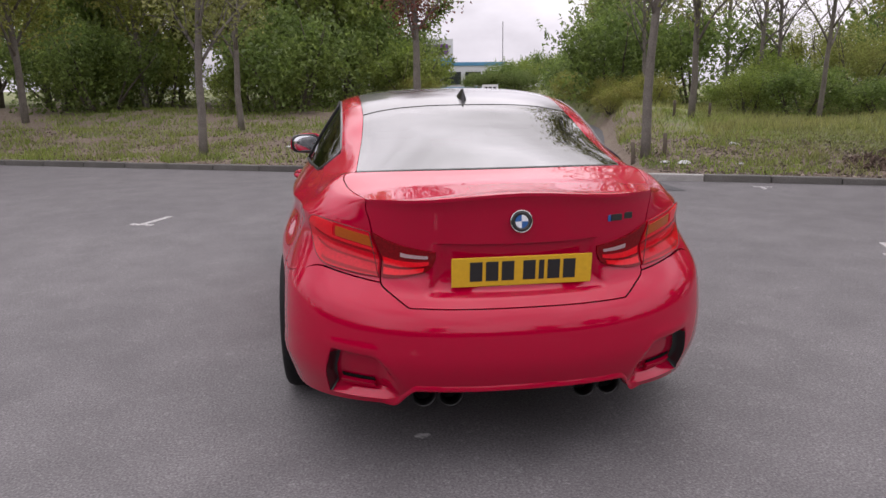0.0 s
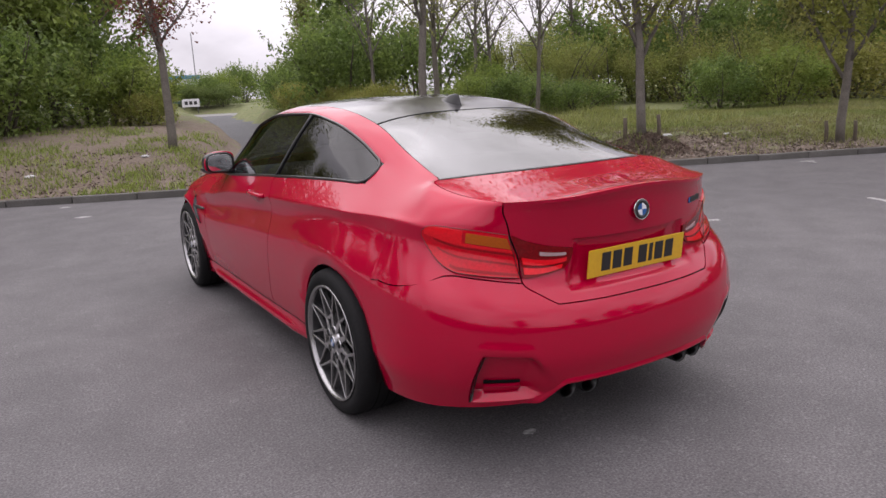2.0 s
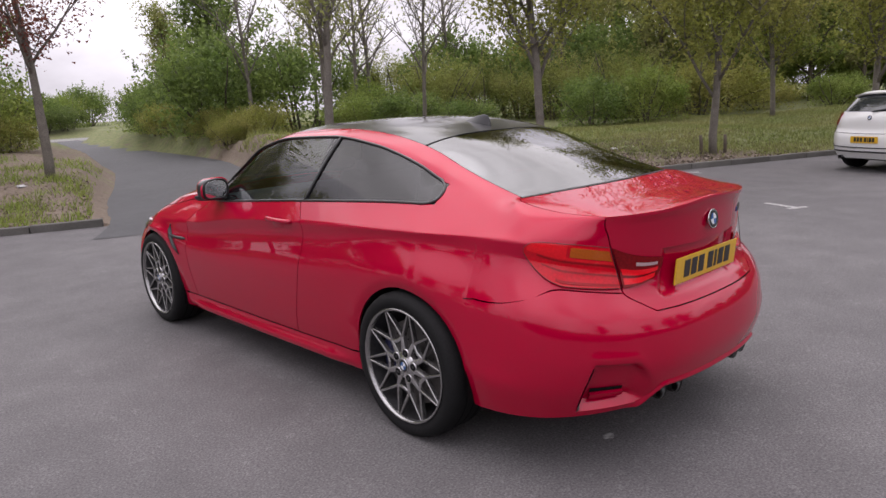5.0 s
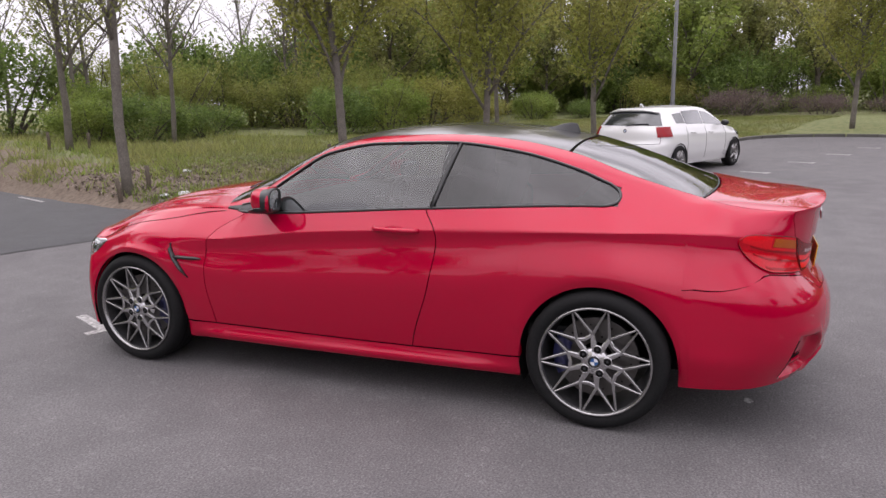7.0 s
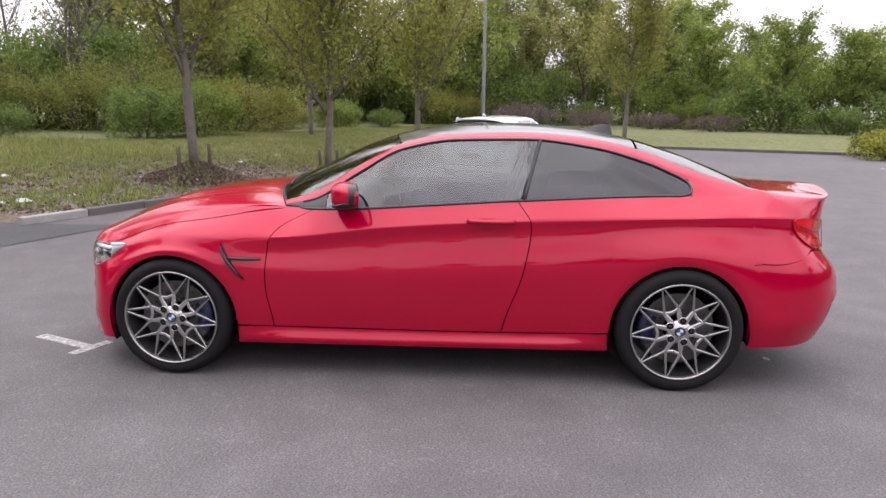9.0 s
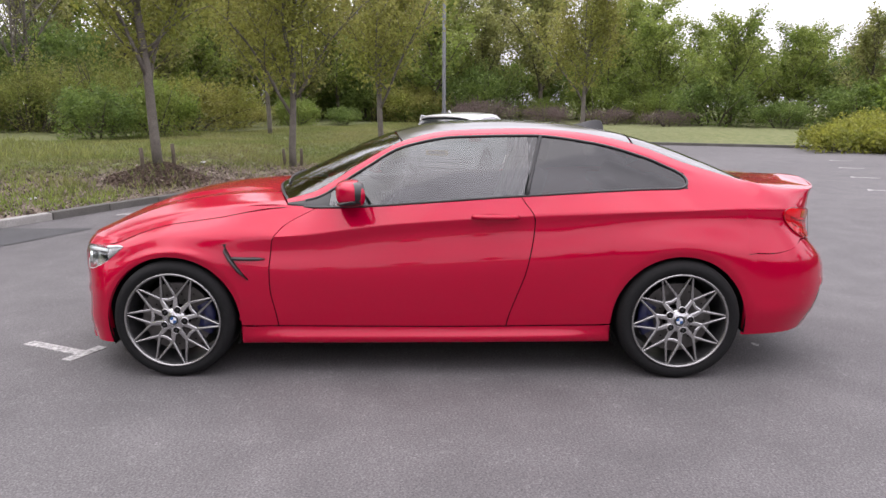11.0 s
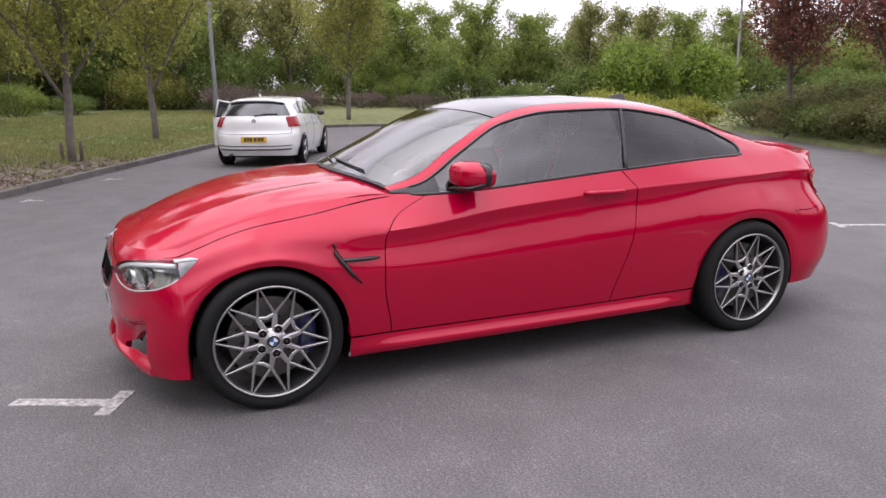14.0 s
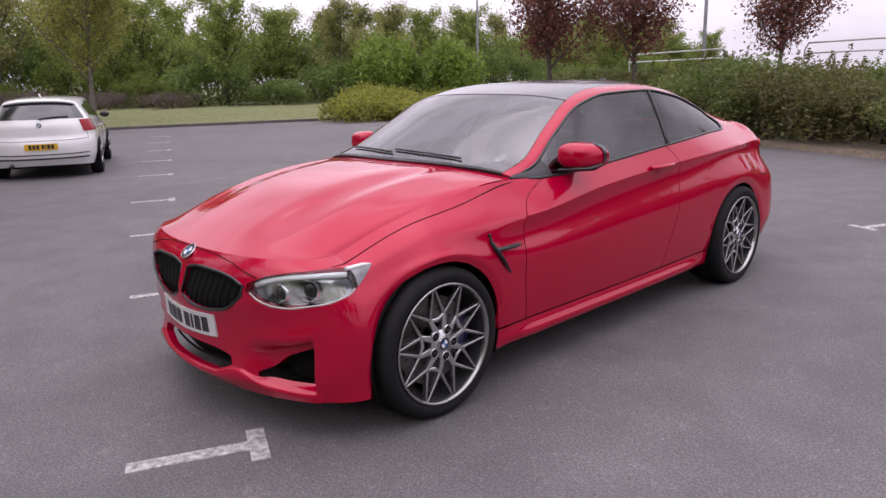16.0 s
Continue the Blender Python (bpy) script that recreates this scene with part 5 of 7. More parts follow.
    pts = np.array([[(x, y + 0.05 * (1 - (x / 0.7) ** 2), z + (0.03 * math.exp(-((x - 0.36) / 0.2) ** 2) if k == 2 else 0)) for x in np.linspace(-0.70, 0.70, 25)] for k, (y, z) in enumerate(zip(ys, zs))])
    grid_mesh(bm, pts)
    part("dashboard", bm, TRIM, cabin, "black dashboard")
    bm = bmesh.new()
    tube(bm, [(0.36 + math.cos(g) * 0.18, 0.26 - math.sin(g) * 0.07, 0.86 + math.sin(g) * 0.165) for g in np.linspace(0, 2 * math.pi, 33)[:-1]], 0.016, 8, closed=True)
    for g in (0.0, math.pi, -math.pi / 2):
        tube(bm, [(0.36, 0.28, 0.86), (0.36 + math.cos(g) * 0.17, 0.26 - math.sin(g) * 0.06, 0.86 + math.sin(g) * 0.155)], 0.018, 8, squash=0.5)
    tube(bm, [(0.36, 0.30, 0.86), (0.36, 0.42, 0.84)], 0.05, 12)
    part("steering_wheel", bm, SEAT, cabin, "black three-spoke steering wheel")
    for s in (-1, 1):
        seat = new("front_seat")
        seat.parent = cabin
        x0 = s * 0.365
        bm = bmesh.new()
        box(bm, (0.50, 0.52, 0.16), (x0, -0.16, 0.56), 0.05)
        part("cushion", bm, SEAT, seat)
        bm = bmesh.new()
        box(bm, (0.50, 0.14, 0.62), (x0, -0.52, 0.86), 0.055, Matrix.Rotation(radians(18), 4, "X"))
        box(bm, (0.34, 0.12, 0.14), (x0, -0.605, 1.13), 0.05, Matrix.Rotation(radians(16), 4, "X"))
        part("backrest", bm, SEAT, seat)
        bm = bmesh.new()
        box(bm, (0.26, 0.11, 0.17), (x0, -0.63, 1.235), 0.045, Matrix.Rotation(radians(10), 4, "X"))
        part("headrest", bm, SEAT, seat)
    bm = bmesh.new()
    box(bm, (1.20, 0.45, 0.14), (0, -0.98, 0.62), 0.05)
    box(bm, (1.20, 0.16, 0.50), (0, -1.22, 0.86), 0.06, Matrix.Rotation(radians(24), 4, "X"))
    part("rear_bench", bm, SEAT, cabin)
    bm = bmesh.new()
    box(bm, (0.22, 0.04, 0.07), (0, 0.24, 1.255), 0.015)
    part("cabin_mirror", bm, TRIM, cabin)
    # paper disc behind the screen
    bm = bmesh.new()
    c = roof(np.array(-0.80), np.array(0.66)) - np.array([0, 0.015, 0.012])
    turned(bm, [(0.0001, 0.0), (0.03, 0.0), (0.03, 0.001)], 20, "z")
    bmesh.ops.transform(bm, matrix=Matrix.Translation(c) @ Matrix.Rotation(radians(-30), 4, "X"), verts=bm.verts)
    part("screen_disc", bm, WHITE_PLASTIC, cabin, "round pale paper disc")
    for s in (-1, 1):
        wheel(car, "front_wheel", (s * 0.79, AXLE, 0.332), s, 0.3335, 0.262, spin=0.12 * s)
        wheel(car, "rear_wheel", (s * 0.792, REAR, 0.336), s, 0.338, 0.275, spin=-0.1 * s)
    return car


red_coupe()

# ---- the car park: u runs along the bays, n across them towards the trees ----
D_ANGLE = -23.5
DU = Vector((math.cos(radians(D_ANGLE)), math.sin(radians(D_ANGLE)), 0))
DN = Vector((-DU.y, DU.x, 0))
N_KERB, U_END, N_HEDGE, U_BACK = 6.45, 23.4, -8.6, -34.0


def un(u, n, z=0.0):
    p = DU * u + DN * n
    return Vector((p.x, p.y, z))


def asphalt_material(name, dark, light):
    m = bpy.data.materials.new(name)
    m.use_nodes = True
    t = m.node_tree
    b = t.nodes["Principled BSDF"]
    b.inputs["Roughness"].default_value = 0.78
    tc = t.nodes.new("ShaderNodeTexCoord")

    def noise_node(scale, detail, lo, hi, a, c):
        n = t.nodes.new("ShaderNodeTexNoise")
        n.inputs["Scale"].default_value, n.inputs["Detail"].default_value = scale, detail
        r = t.nodes.new("ShaderNodeMapRange")
        for key, v in (("From Min", lo), ("From Max", hi), ("To Min", a), ("To Max", c)):
            r.inputs[key].default_value = v
        t.links.new(tc.outputs["Object"], n.inputs["Vector"])
        t.links.new(n.outputs[0], r.inputs["Value"])
        return n, r
    _, big = noise_node(0.35, 4, 0.35, 0.65, 0, 1)
    grit_n, grit = noise_node(95, 2, 0.30, 0.70, 0.62, 1.38)
    _, blot = noise_node(2.6, 6, 0.35, 0.68, 0.88, 1.12)
    vor = t.nodes.new("ShaderNodeTexVoronoi")
    vor.inputs["Scale"].default_value = 130
    vr = t.nodes.new("ShaderNodeMapRange")
    for key, v in (("From Min", 0.0), ("From Max", 0.75), ("To Min", 1.16), ("To Max", 0.78)):
        vr.inputs[key].default_value = v
    t.links.new(tc.outputs["Object"], vor.inputs["Vector"])
    t.links.new(vor.outputs["Distance"], vr.inputs["Value"])
    x = t.nodes.new("ShaderNodeMix")
    x.data_type = "RGBA"
    x.inputs[6].default_value, x.inputs[7].default_value = (*dark, 1), (*light, 1)
    t.links.new(big.outputs[0], x.inputs[0])
    last = x.outputs[2]
    stone = t.nodes.new("ShaderNodeTexVoronoi")
    stone.inputs["Scale"].default_value = 42
    sep = t.nodes.new("ShaderNodeSeparateColor")
    sr = t.nodes.new("ShaderNodeMapRange")
    for key, v in (("From Min", 0.88), ("From Max", 0.99), ("To Min", 1.0), ("To Max", 1.22)):
        sr.inputs[key].default_value = v
    t.links.new(tc.outputs["Object"], stone.inputs["Vector"])
    t.links.new(stone.outputs["Color"], sep.inputs[0])
    t.links.new(sep.outputs[0], sr.inputs["Value"])
    for r in (grit, blot, vr, sr):
        v = t.nodes.new("ShaderNodeVectorMath")
        v.operation = "SCALE"
        t.links.new(last, v.inputs[0])
        t.links.new(r.outputs[0], v.inputs["Scale"])
        last = v.outputs[0]
    t.links.new(last, b.inputs["Base Color"])
    p = t.nodes.new("ShaderNodeBump")
    p.inputs["Strength"].default_value, p.inputs["Distance"].default_value = 0.5, 0.004
    t.links.new(grit_n.outputs[0], p.inputs["Height"])
    t.links.new(p.outputs[0], b.inputs["Normal"])
    return m


ASPHALT = asphalt_material("asphalt", (0.09801, 0.09234, 0.09477), (0.1174, 0.111, 0.1126))
ASPHALT_DARK = asphalt_material("dark_asphalt", (0.0486, 0.0486, 0.05184), (0.06075, 0.05994, 0.06318))
CONCRETE = material("kerb_concrete", (0.1102, 0.1047, 0.09636), 0.9, second=(0.0661, 0.06334, 0.05508), scale=3, fine=(120, 0.25), bump=0.3, bump_scale=90, spread=0.15)
CONCRETE_PALE = material("pale_kerb", (0.3402, 0.3321, 0.3159), 0.9, second=(0.243, 0.2349, 0.2187), scale=8, fine=(120, 0.2), bump=0.3, bump_scale=90)
ROAD_PAINT = material("worn_road_paint", (0.486, 0.4779, 0.4617), 0.8, second=(0.13, 0.125, 0.125), scale=34, amount=0.42, fine=(150, 0.2), bump=0.2, bump_scale=150)
BARK = material("grey_bark", (0.117, 0.09979, 0.07918), 0.95, second=(0.06885, 0.05852, 0.04475), scale=7, fine=(60, 0.3), bump=0.6, bump_scale=40)
BARK_PALE = material("pale_bark", (0.158, 0.1427, 0.1215), 0.95, second=(0.1033, 0.09112, 0.07598), scale=6, fine=(60, 0.3), bump=0.5, bump_scale=40)
TIMBER = material("stake_timber", (0.1134, 0.0891, 0.0648), 0.9, second=(0.0729, 0.06075, 0.04455), scale=12, fine=(90, 0.3), bump=0.4)
LEAF_SPRING = leaf_material("spring_leaves", (0.2231, 0.2473, 0.0485), (0.3007, 0.2813, 0.08245))
LEAF_MID = leaf_material("mid_green_leaves", (0.1707, 0.2368, 0.04481), (0.24, 0.2795, 0.06935))
LEAF_DARK = leaf_material("dark_green_leaves", (0.122, 0.1829, 0.04336), (0.1896, 0.2507, 0.06096))
LEAF_OLIVE = leaf_material("olive_leaves", (0.2035, 0.231, 0.066), (0.275, 0.2695, 0.099))
LEAF_COPPER = leaf_material("copper_leaves", (0.153, 0.0495, 0.0405), (0.198, 0.09, 0.054))
LEAF_HEDGE_GREEN = leaf_material("green_hedge_leaves", (0.098, 0.145, 0.032), (0.15, 0.185, 0.05), 0.9)
LEAF_HEDGE = leaf_material("hedge_leaves", (0.105, 0.120, 0.034), (0.16, 0.14, 0.054), 0.9)
LEAF_WILLOW = leaf_material("willow_leaves", (0.20, 0.240, 0.052), (0.27, 0.275, 0.082), 0.9)
BRAMBLE = leaf_material("bramble_twigs", (0.13, 0.095, 0.085), (0.20, 0.155, 0.14), 0.8)
LEAF_JUNIPER = leaf_material("yellow_green_leaves", (0.29, 0.29, 0.045), (0.20, 0.225, 0.040), 1.2)
LEAF_BRIGHT = leaf_material("bright_green_leaves", (0.160, 0.240, 0.034), (0.205, 0.275, 0.050))
GRASS_BLADE = leaf_material("grass_blades", (0.165, 0.200, 0.056), (0.250, 0.242, 0.095), 0.5)
CHIP = material("wood_chips", (0.1134, 0.081, 0.06075), 0.95, spread=0.45, fine=(60, 0.2))
STONE = material("pale_stones", (0.20, 0.165, 0.135), 0.95, spread=0.5, fine=(60, 0.2))
LITTER = material("litter_paper", (0.405, 0.405, 0.405), 0.7, fine=(40, 0.1), spread=0.1)
POLE = material("galvanised_steel", (0.1539, 0.158, 0.162), 0.6, 0.3, second=(0.1134, 0.1174, 0.1215), scale=5, fine=(50, 0.1))
RAIL_WHITE = material("white_rail_paint", (0.5832, 0.5832, 0.5832), 0.5, fine=(40, 0.1))
WALL_WHITE = material("white_cladding", (0.5022, 0.5184, 0.5346), 0.6, second=(0.4455, 0.4617, 0.486), scale=0.6, fine=(8, 0.05))
WALL_BLUE = material("blue_cladding", (0.0486, 0.1782, 0.3078), 0.5, second=(0.0648, 0.2106, 0.3402), scale=0.5, fine=(8, 0.05))
WALL_PURPLE = material("purple_sign", (0.1053, 0.0405, 0.162), 0.5, fine=(8, 0.1))
WINDOW_DARK = material("dark_window", (0.0243, 0.02835, 0.0324), 0.1, coat=1.0, fine=(4, 0.1))


def terrain_material():
    """Bare soil with chippings, going over into grass where the mesh says so."""
    m = bpy.data.materials.new("soil_and_grass")
    m.use_nodes = True
    t = m.node_tree
    b = t.nodes["Principled BSDF"]
    b.inputs["Roughness"].default_value = 1.0
    tc = t.nodes.new("ShaderNodeTexCoord")
    at = t.nodes.new("ShaderNodeAttribute")
    at.attribute_name = "grass"

    def two(c1, c2, scale):
        n = t.nodes.new("ShaderNodeTexNoise")
        n.inputs["Scale"].default_value, n.inputs["Detail"].default_value = scale, 8
        r = t.nodes.new("ShaderNodeMapRange")
        r.inputs["From Min"].default_value, r.inputs["From Max"].default_value = 0.35, 0.65
        x = t.nodes.new("ShaderNodeMix")
        x.data_type = "RGBA"
        x.inputs[6].default_value, x.inputs[7].default_value = (*c1, 1), (*c2, 1)
        t.links.new(tc.outputs["Object"], n.inputs["Vector"])
        t.links.new(n.outputs[0], r.inputs["Value"])
        t.links.new(r.outputs[0], x.inputs[0])
        return x, n
    soil, soil_n = two((0.1013, 0.07533, 0.05508), (0.1701, 0.1337, 0.1013), 14)
    grass, _ = two((0.098, 0.118, 0.040), (0.160, 0.165, 0.070), 5)
    patch_n = t.nodes.new("ShaderNodeTexNoise")
    patch_n.inputs["Scale"].default_value, patch_n.inputs["Detail"].default_value = 1.7, 8
    t.links.new(tc.outputs["Object"], patch_n.inputs["Vector"])
    add = t.nodes.new("ShaderNodeMath")
    add.operation = "ADD"
    t.links.new(patch_n.outputs[0], add.inputs[0])
    t.links.new(at.outputs["Fac"], add.inputs[1])
    r = t.nodes.new("ShaderNodeMapRange")
    r.inputs["From Min"].default_value, r.inputs["From Max"].default_value = 0.92, 1.10
    t.links.new(add.outputs[0], r.inputs["Value"])
    x = t.nodes.new("ShaderNodeMix")
    x.data_type = "RGBA"
    t.links.new(r.outputs[0], x.inputs[0])
    t.links.new(soil.outputs[2], x.inputs[6])
    t.links.new(grass.outputs[2], x.inputs[7])
    t.links.new(x.outputs[2], b.inputs["Base Color"])
    p = t.nodes.new("ShaderNodeBump")
    p.inputs["Strength"].default_value, p.inputs["Distance"].default_value = 0.8, 0.03
    t.links.new(soil_n.outputs[0], p.inputs["Height"])
    t.links.new(p.outputs[0], b.inputs["Normal"])
    return m


SOIL = terrain_material()

# the way out: a tarmac path from the kerb's gap to the cross road
path_x = curve((4, 1.7), (7, 2.35), (10, 3.2), (13, 4.3), (18, 5.9), (28, 7.6), (40, 9.6), (62, 14.0))
path_w = curve((4, 2.2), (7, 1.65), (13, 1.65), (40, 1.6), (62, 1.6))


def ground_height(x, y):
    """Height of the soil round the car park."""
    u, n = x * DU.x + y * DU.y, x * DN.x + y * DN.y
    e = np.maximum(np.maximum(n - N_KERB, u - U_END), np.maximum(N_HEDGE - n, U_BACK - u))
    z = 0.085 + 0.27 * smooth((e - 0.1) / 3.5) + 0.05 * np.sin(u * 0.9 + 1.3) * np.cos(n * 0.8) * smooth(e / 2) + 0.25 * smooth((e - 8) / 14)
    z = z + 0.32 * np.exp(-(((x - 7.0) / 2.6) ** 2 + ((y - 14.5) / 3.0) ** 2)) + 0.34 * np.exp(-(((x - 7.75) / 0.62) ** 2 + ((y - 4.85) / 0.62) ** 2))
    left_bank = smooth((path_x(y) - path_w(y) - 0.4 - x) / 2.0)
    z = z + (0.10 + 0.26 * left_bank) * smooth((e - 2.0) / 7.0)
    p = np.abs(x - path_x(y)) - path_w(y)
    on_path = (y > 4) & (y < 64)
    z = np.where(on_path, np.minimum(z, -0.03 + z * smooth(p / 0.7) + 0.04 * smooth(p / 0.15)), z)
    cross = (np.abs(y - 56 - 0.1 * x) < 5) & (x < 60) & (x > -40)
    z = np.where(cross, -0.03, z)
    return np.where(e < 0.06, -0.06, z)


def build_terrain():
    us = np.unique(np.concatenate([np.linspace(-150, U_BACK, 16), [U_BACK - 0.1], np.linspace(U_BACK, -9, 26), np.linspace(-9, 23.3, 162), [U_END, U_END + 0.12], np.linspace(U_END + 0.2, 30, 14), np.linspace(30, 170, 30)]))
    ns = np.unique(np.concatenate([np.linspace(-150, -14, 24), np.linspace(-14, N_HEDGE - 0.12, 16), [N_HEDGE], np.linspace(N_HEDGE, N_KERB, 20), [N_KERB + 0.05, N_KERB + 0.11], np.linspace(N_KERB + 0.2, 16, 60), np.linspace(16, 30, 40), np.linspace(30, 170, 36)]))
    U, N = np.meshgrid(us, ns, indexing="ij")
    X, Y = U * DU.x + N * DN.x, U * DU.y + N * DN.y
    Z = ground_height(X, Y)
    rng = np.random.default_rng(3)
    Z = Z + np.where(Z > 0.05, rng.normal(0, 0.012, Z.shape), 0)
    pts = np.stack([X, Y, Z], -1)
    bm = bmesh.new()
    grid_mesh(bm, pts)
    ob = part("ground", bm, SOIL)
    tagged(ob, "bare soil and rough grass ground beyond the kerb", "ground", kind="structure")
    me = ob.data
    co = np.empty(len(me.vertices) * 3)
    me.vertices.foreach_get("co", co)
    co = co.reshape(-1, 3)
    u, n = co[:, 0] * DU.x + co[:, 1] * DU.y, co[:, 0] * DN.x + co[:, 1] * DN.y
    right_of_path = smooth((co[:, 0] - path_x(co[:, 1]) - 2.0) / 2.5)
    g = 0.36 + 0.48 * smooth((n - N_KERB - 1.7 + 1.2 * smooth((u - 6.0) / 3)) / 1.4) * right_of_path + 0.4 * smooth((u - 9) / 5) * right_of_path + 0.35 * smooth((np.abs(u) - 22) / 2) + 0.3 * smooth((n - 19) / 6)
    for tx, ty, r in ((7.7, 4.9, 1.1), (4.4, 6.9, 2.5), (11.2, 3.25, 0.6)):
        g = g - 0.6 * np.exp(-((co[:, 0] - tx) ** 2 + (co[:, 1] - ty) ** 2) / r ** 2)
    attr = me.attributes.new("grass", "FLOAT", "POINT")
    attr.data.foreach_set("value", g.astype(np.float32))


build_terrain()

bm = bmesh.new()
corners = [un(U_BACK, N_HEDGE), un(U_END - 2.5, N_HEDGE)] + [un(U_END - 2.5 + 2.5 * math.sin(a), N_HEDGE + 2.5 - 2.5 * math.cos(a)) for a in np.linspace(0.2, math.pi / 2, 6)]
corners += [un(U_END - 3 + 3 * math.cos(a), N_KERB - 3 + 3 * math.sin(a)) for a in np.linspace(0, math.pi / 2, 8)] + [un(U_BACK, N_KERB)]
top = [bm.verts.new(p) for p in corners]
face = bm.faces.new(top)
bmesh.ops.solidify(bm, geom=[face], thickness=0.1)
bmesh.ops.recalc_face_normals(bm, faces=bm.faces)
for v in bm.verts:
    v.co.z = 0.0 if v.co.z > -0.05 else -0.1
tagged(part("road", bm, ASPHALT, smooth=False), "worn grey tarmac surface of the car park", "tarmac", kind="structure")
bm = bmesh.new()
ys = np.concatenate([np.linspace(5.0, 20, 31), np.linspace(21, 54, 20)])
pts = np.array([[(path_x(y) + k * path_w(y), y - 0.40 * (k * path_w(y)) * max(0, 1 - (y - 5) / 6), 0.006 + 0.0 * k) for k in np.linspace(-1, 1, 7)] for y in ys])
grid_mesh(bm, pts, flip=True)
tagged(part("pavement", bm, ASPHALT_DARK, smooth=False), "dark tarmac path leading out between the verges", "path", kind="structure")
bm = bmesh.new()
grid_mesh(bm, np.array([[(x, 56 + 0.1 * x + k * 5, 0.004) for k in np.linspace(-1, 1, 3)] for x in np.linspace(-40, 60, 11)]))
tagged(part("cross_road", bm, material("pale_road", (0.20, 0.195, 0.19), 0.9, second=(0.17, 0.165, 0.16), scale=0.4, fine=(20, 0.2)), smooth=False), "pale grey road beyond the path", "road", kind="structure")


# ---- leaves and trees ----
def leaf_mesh(name, centres, sizes, mat, rng, flat=0.0, long=1.5, plain=False):
    """Many single leaves in one mesh: bent diamonds of four corners, or plain pointed leaves of three."""
    n = len(centres)
    a = rng.normal(size=(n, 3))
    a /= np.linalg.norm(a, axis=1, keepdims=True)
    b = rng.normal(size=(n, 3))
    b[:, 2] *= 1 - flat
    b -= a * (a * b).sum(1, keepdims=True)
    b /= np.linalg.norm(b, axis=1, keepdims=True) + 1e-9
    c = np.cross(a, b)
    s = sizes[:, None]
    v = np.stack([centres - a * s * long * 0.5, centres + b * s * 0.42 + c * s * 0.10, centres + a * s * long * 0.5, centres - b * s * 0.42 + c * s * 0.10], 1)
    k = 4
    if plain:
        v, k = np.stack([centres - a * s * long * 0.35 + b * s * 0.45, centres + a * s * long * 0.65, centres - a * s * long * 0.35 - b * s * 0.45], 1), 3
    v = v.reshape(-1, 3)
    me = bpy.data.meshes.new(name)
    me.vertices.add(k * n)
    me.vertices.foreach_set("co", v.astype(np.float32).ravel())
    me.loops.add(k * n)
    me.loops.foreach_set("vertex_index", np.arange(k * n, dtype=np.int32))
    me.polygons.add(n)
    me.polygons.foreach_set("loop_start", np.arange(0, k * n, k, dtype=np.int32))
    me.update(calc_edges=True)
    me.materials.append(mat)
    return me


def limb(bm, start, direction, length, r0, r1, rng, bend=0.12, lift=0.0, sides=6, count=6):
    """A tapered, slightly crooked limb; returns its points."""
    p, d = Vector(start), Vector(direction).normalized()
    pts, rad = [p.copy()], [r0]
    for k in range(count):
        d = (d + Vector(rng.normal(0, bend, 3)) + Vector((0, 0, lift))).normalized()
        p = p + d * (length / count)
        pts.append(p.copy())
        rad.append(r0 + (r1 - r0) * (k + 1) / count)
    tube(bm, pts, rad, sides)
    return pts, d


def make_tree(name, label, seed, height, trunk_r, leaf_mat, bark, leaves=4500, leaf_size=0.07, first=0.28, spread=0.5, limbs=11, bare=0.0, crown_r=1.9, twigs=5, category="tree", stakes=0):
    rng = np.random.default_rng(seed)
    tree = thing(name, label, category)
    bm = bmesh.new()
    trunk, _ = limb(bm, (0, 0, -0.15), (0, 0, 1), height * 0.85, trunk_r, trunk_r * 0.22, rng, 0.035, 0.02, 10, 12)
    part("trunk", bm, bark, tree)
    ends = []
    lb = bmesh.new()
    for k in range(limbs):
        f = first + (0.92 - first) * (k + rng.uniform(0, 0.8)) / limbs
        i = f * 12
        base = trunk[int(i)].lerp(trunk[min(int(i) + 1, 12)], i % 1)
        a = k * 2.4 + rng.uniform(-0.4, 0.4)
        out = spread * (1.15 - 0.55 * f)
        ln = crown_r * (1.5 - 0.75 * f) * rng.uniform(0.85, 1.2)
        r = trunk_r * (0.50 - 0.30 * f)
        pts, d = limb(lb, base, (math.cos(a) * out, math.sin(a) * out, 1.0 - 0.25 * out), ln, r, r * 0.3, rng, 0.10, 0.03, 6, 6)
        ends += [(p, 0.35) for p in pts[3:]]
        for j in range(twigs):
            q = pts[1 + j * 5 // twigs]
            a2 = rng.uniform(0, 2 * math.pi)
            sub, _ = limb(lb, q, (math.cos(a2) * 0.8, math.sin(a2) * 0.8, 0.7), ln * rng.uniform(0.3, 0.55), r * 0.45, 0.005, rng, 0.16, 0.03, 4, 4)
            ends += [(p, 0.28) for p in sub[1:]]
    part("branchwork", lb, bark, tree)
    if leaves:
        at = np.array([tuple(p) for p, _ in ends])
        rad = np.array([r for _, r in ends])
        pick = rng.integers(0, len(at), leaves)
        c = at[pick] + rng.normal(0, 1, (leaves, 3)) * rad[pick][:, None] * 0.75
        c = c[c[:, 2] > height * max(first, 0.22) * 0.9]
        me = leaf_mesh("crown", c, rng.uniform(0.6, 1.3, len(c)) * leaf_size, leaf_mat, rng, plain=True)
        ob = new("crown", me)
        ob.parent = tree
    return tree


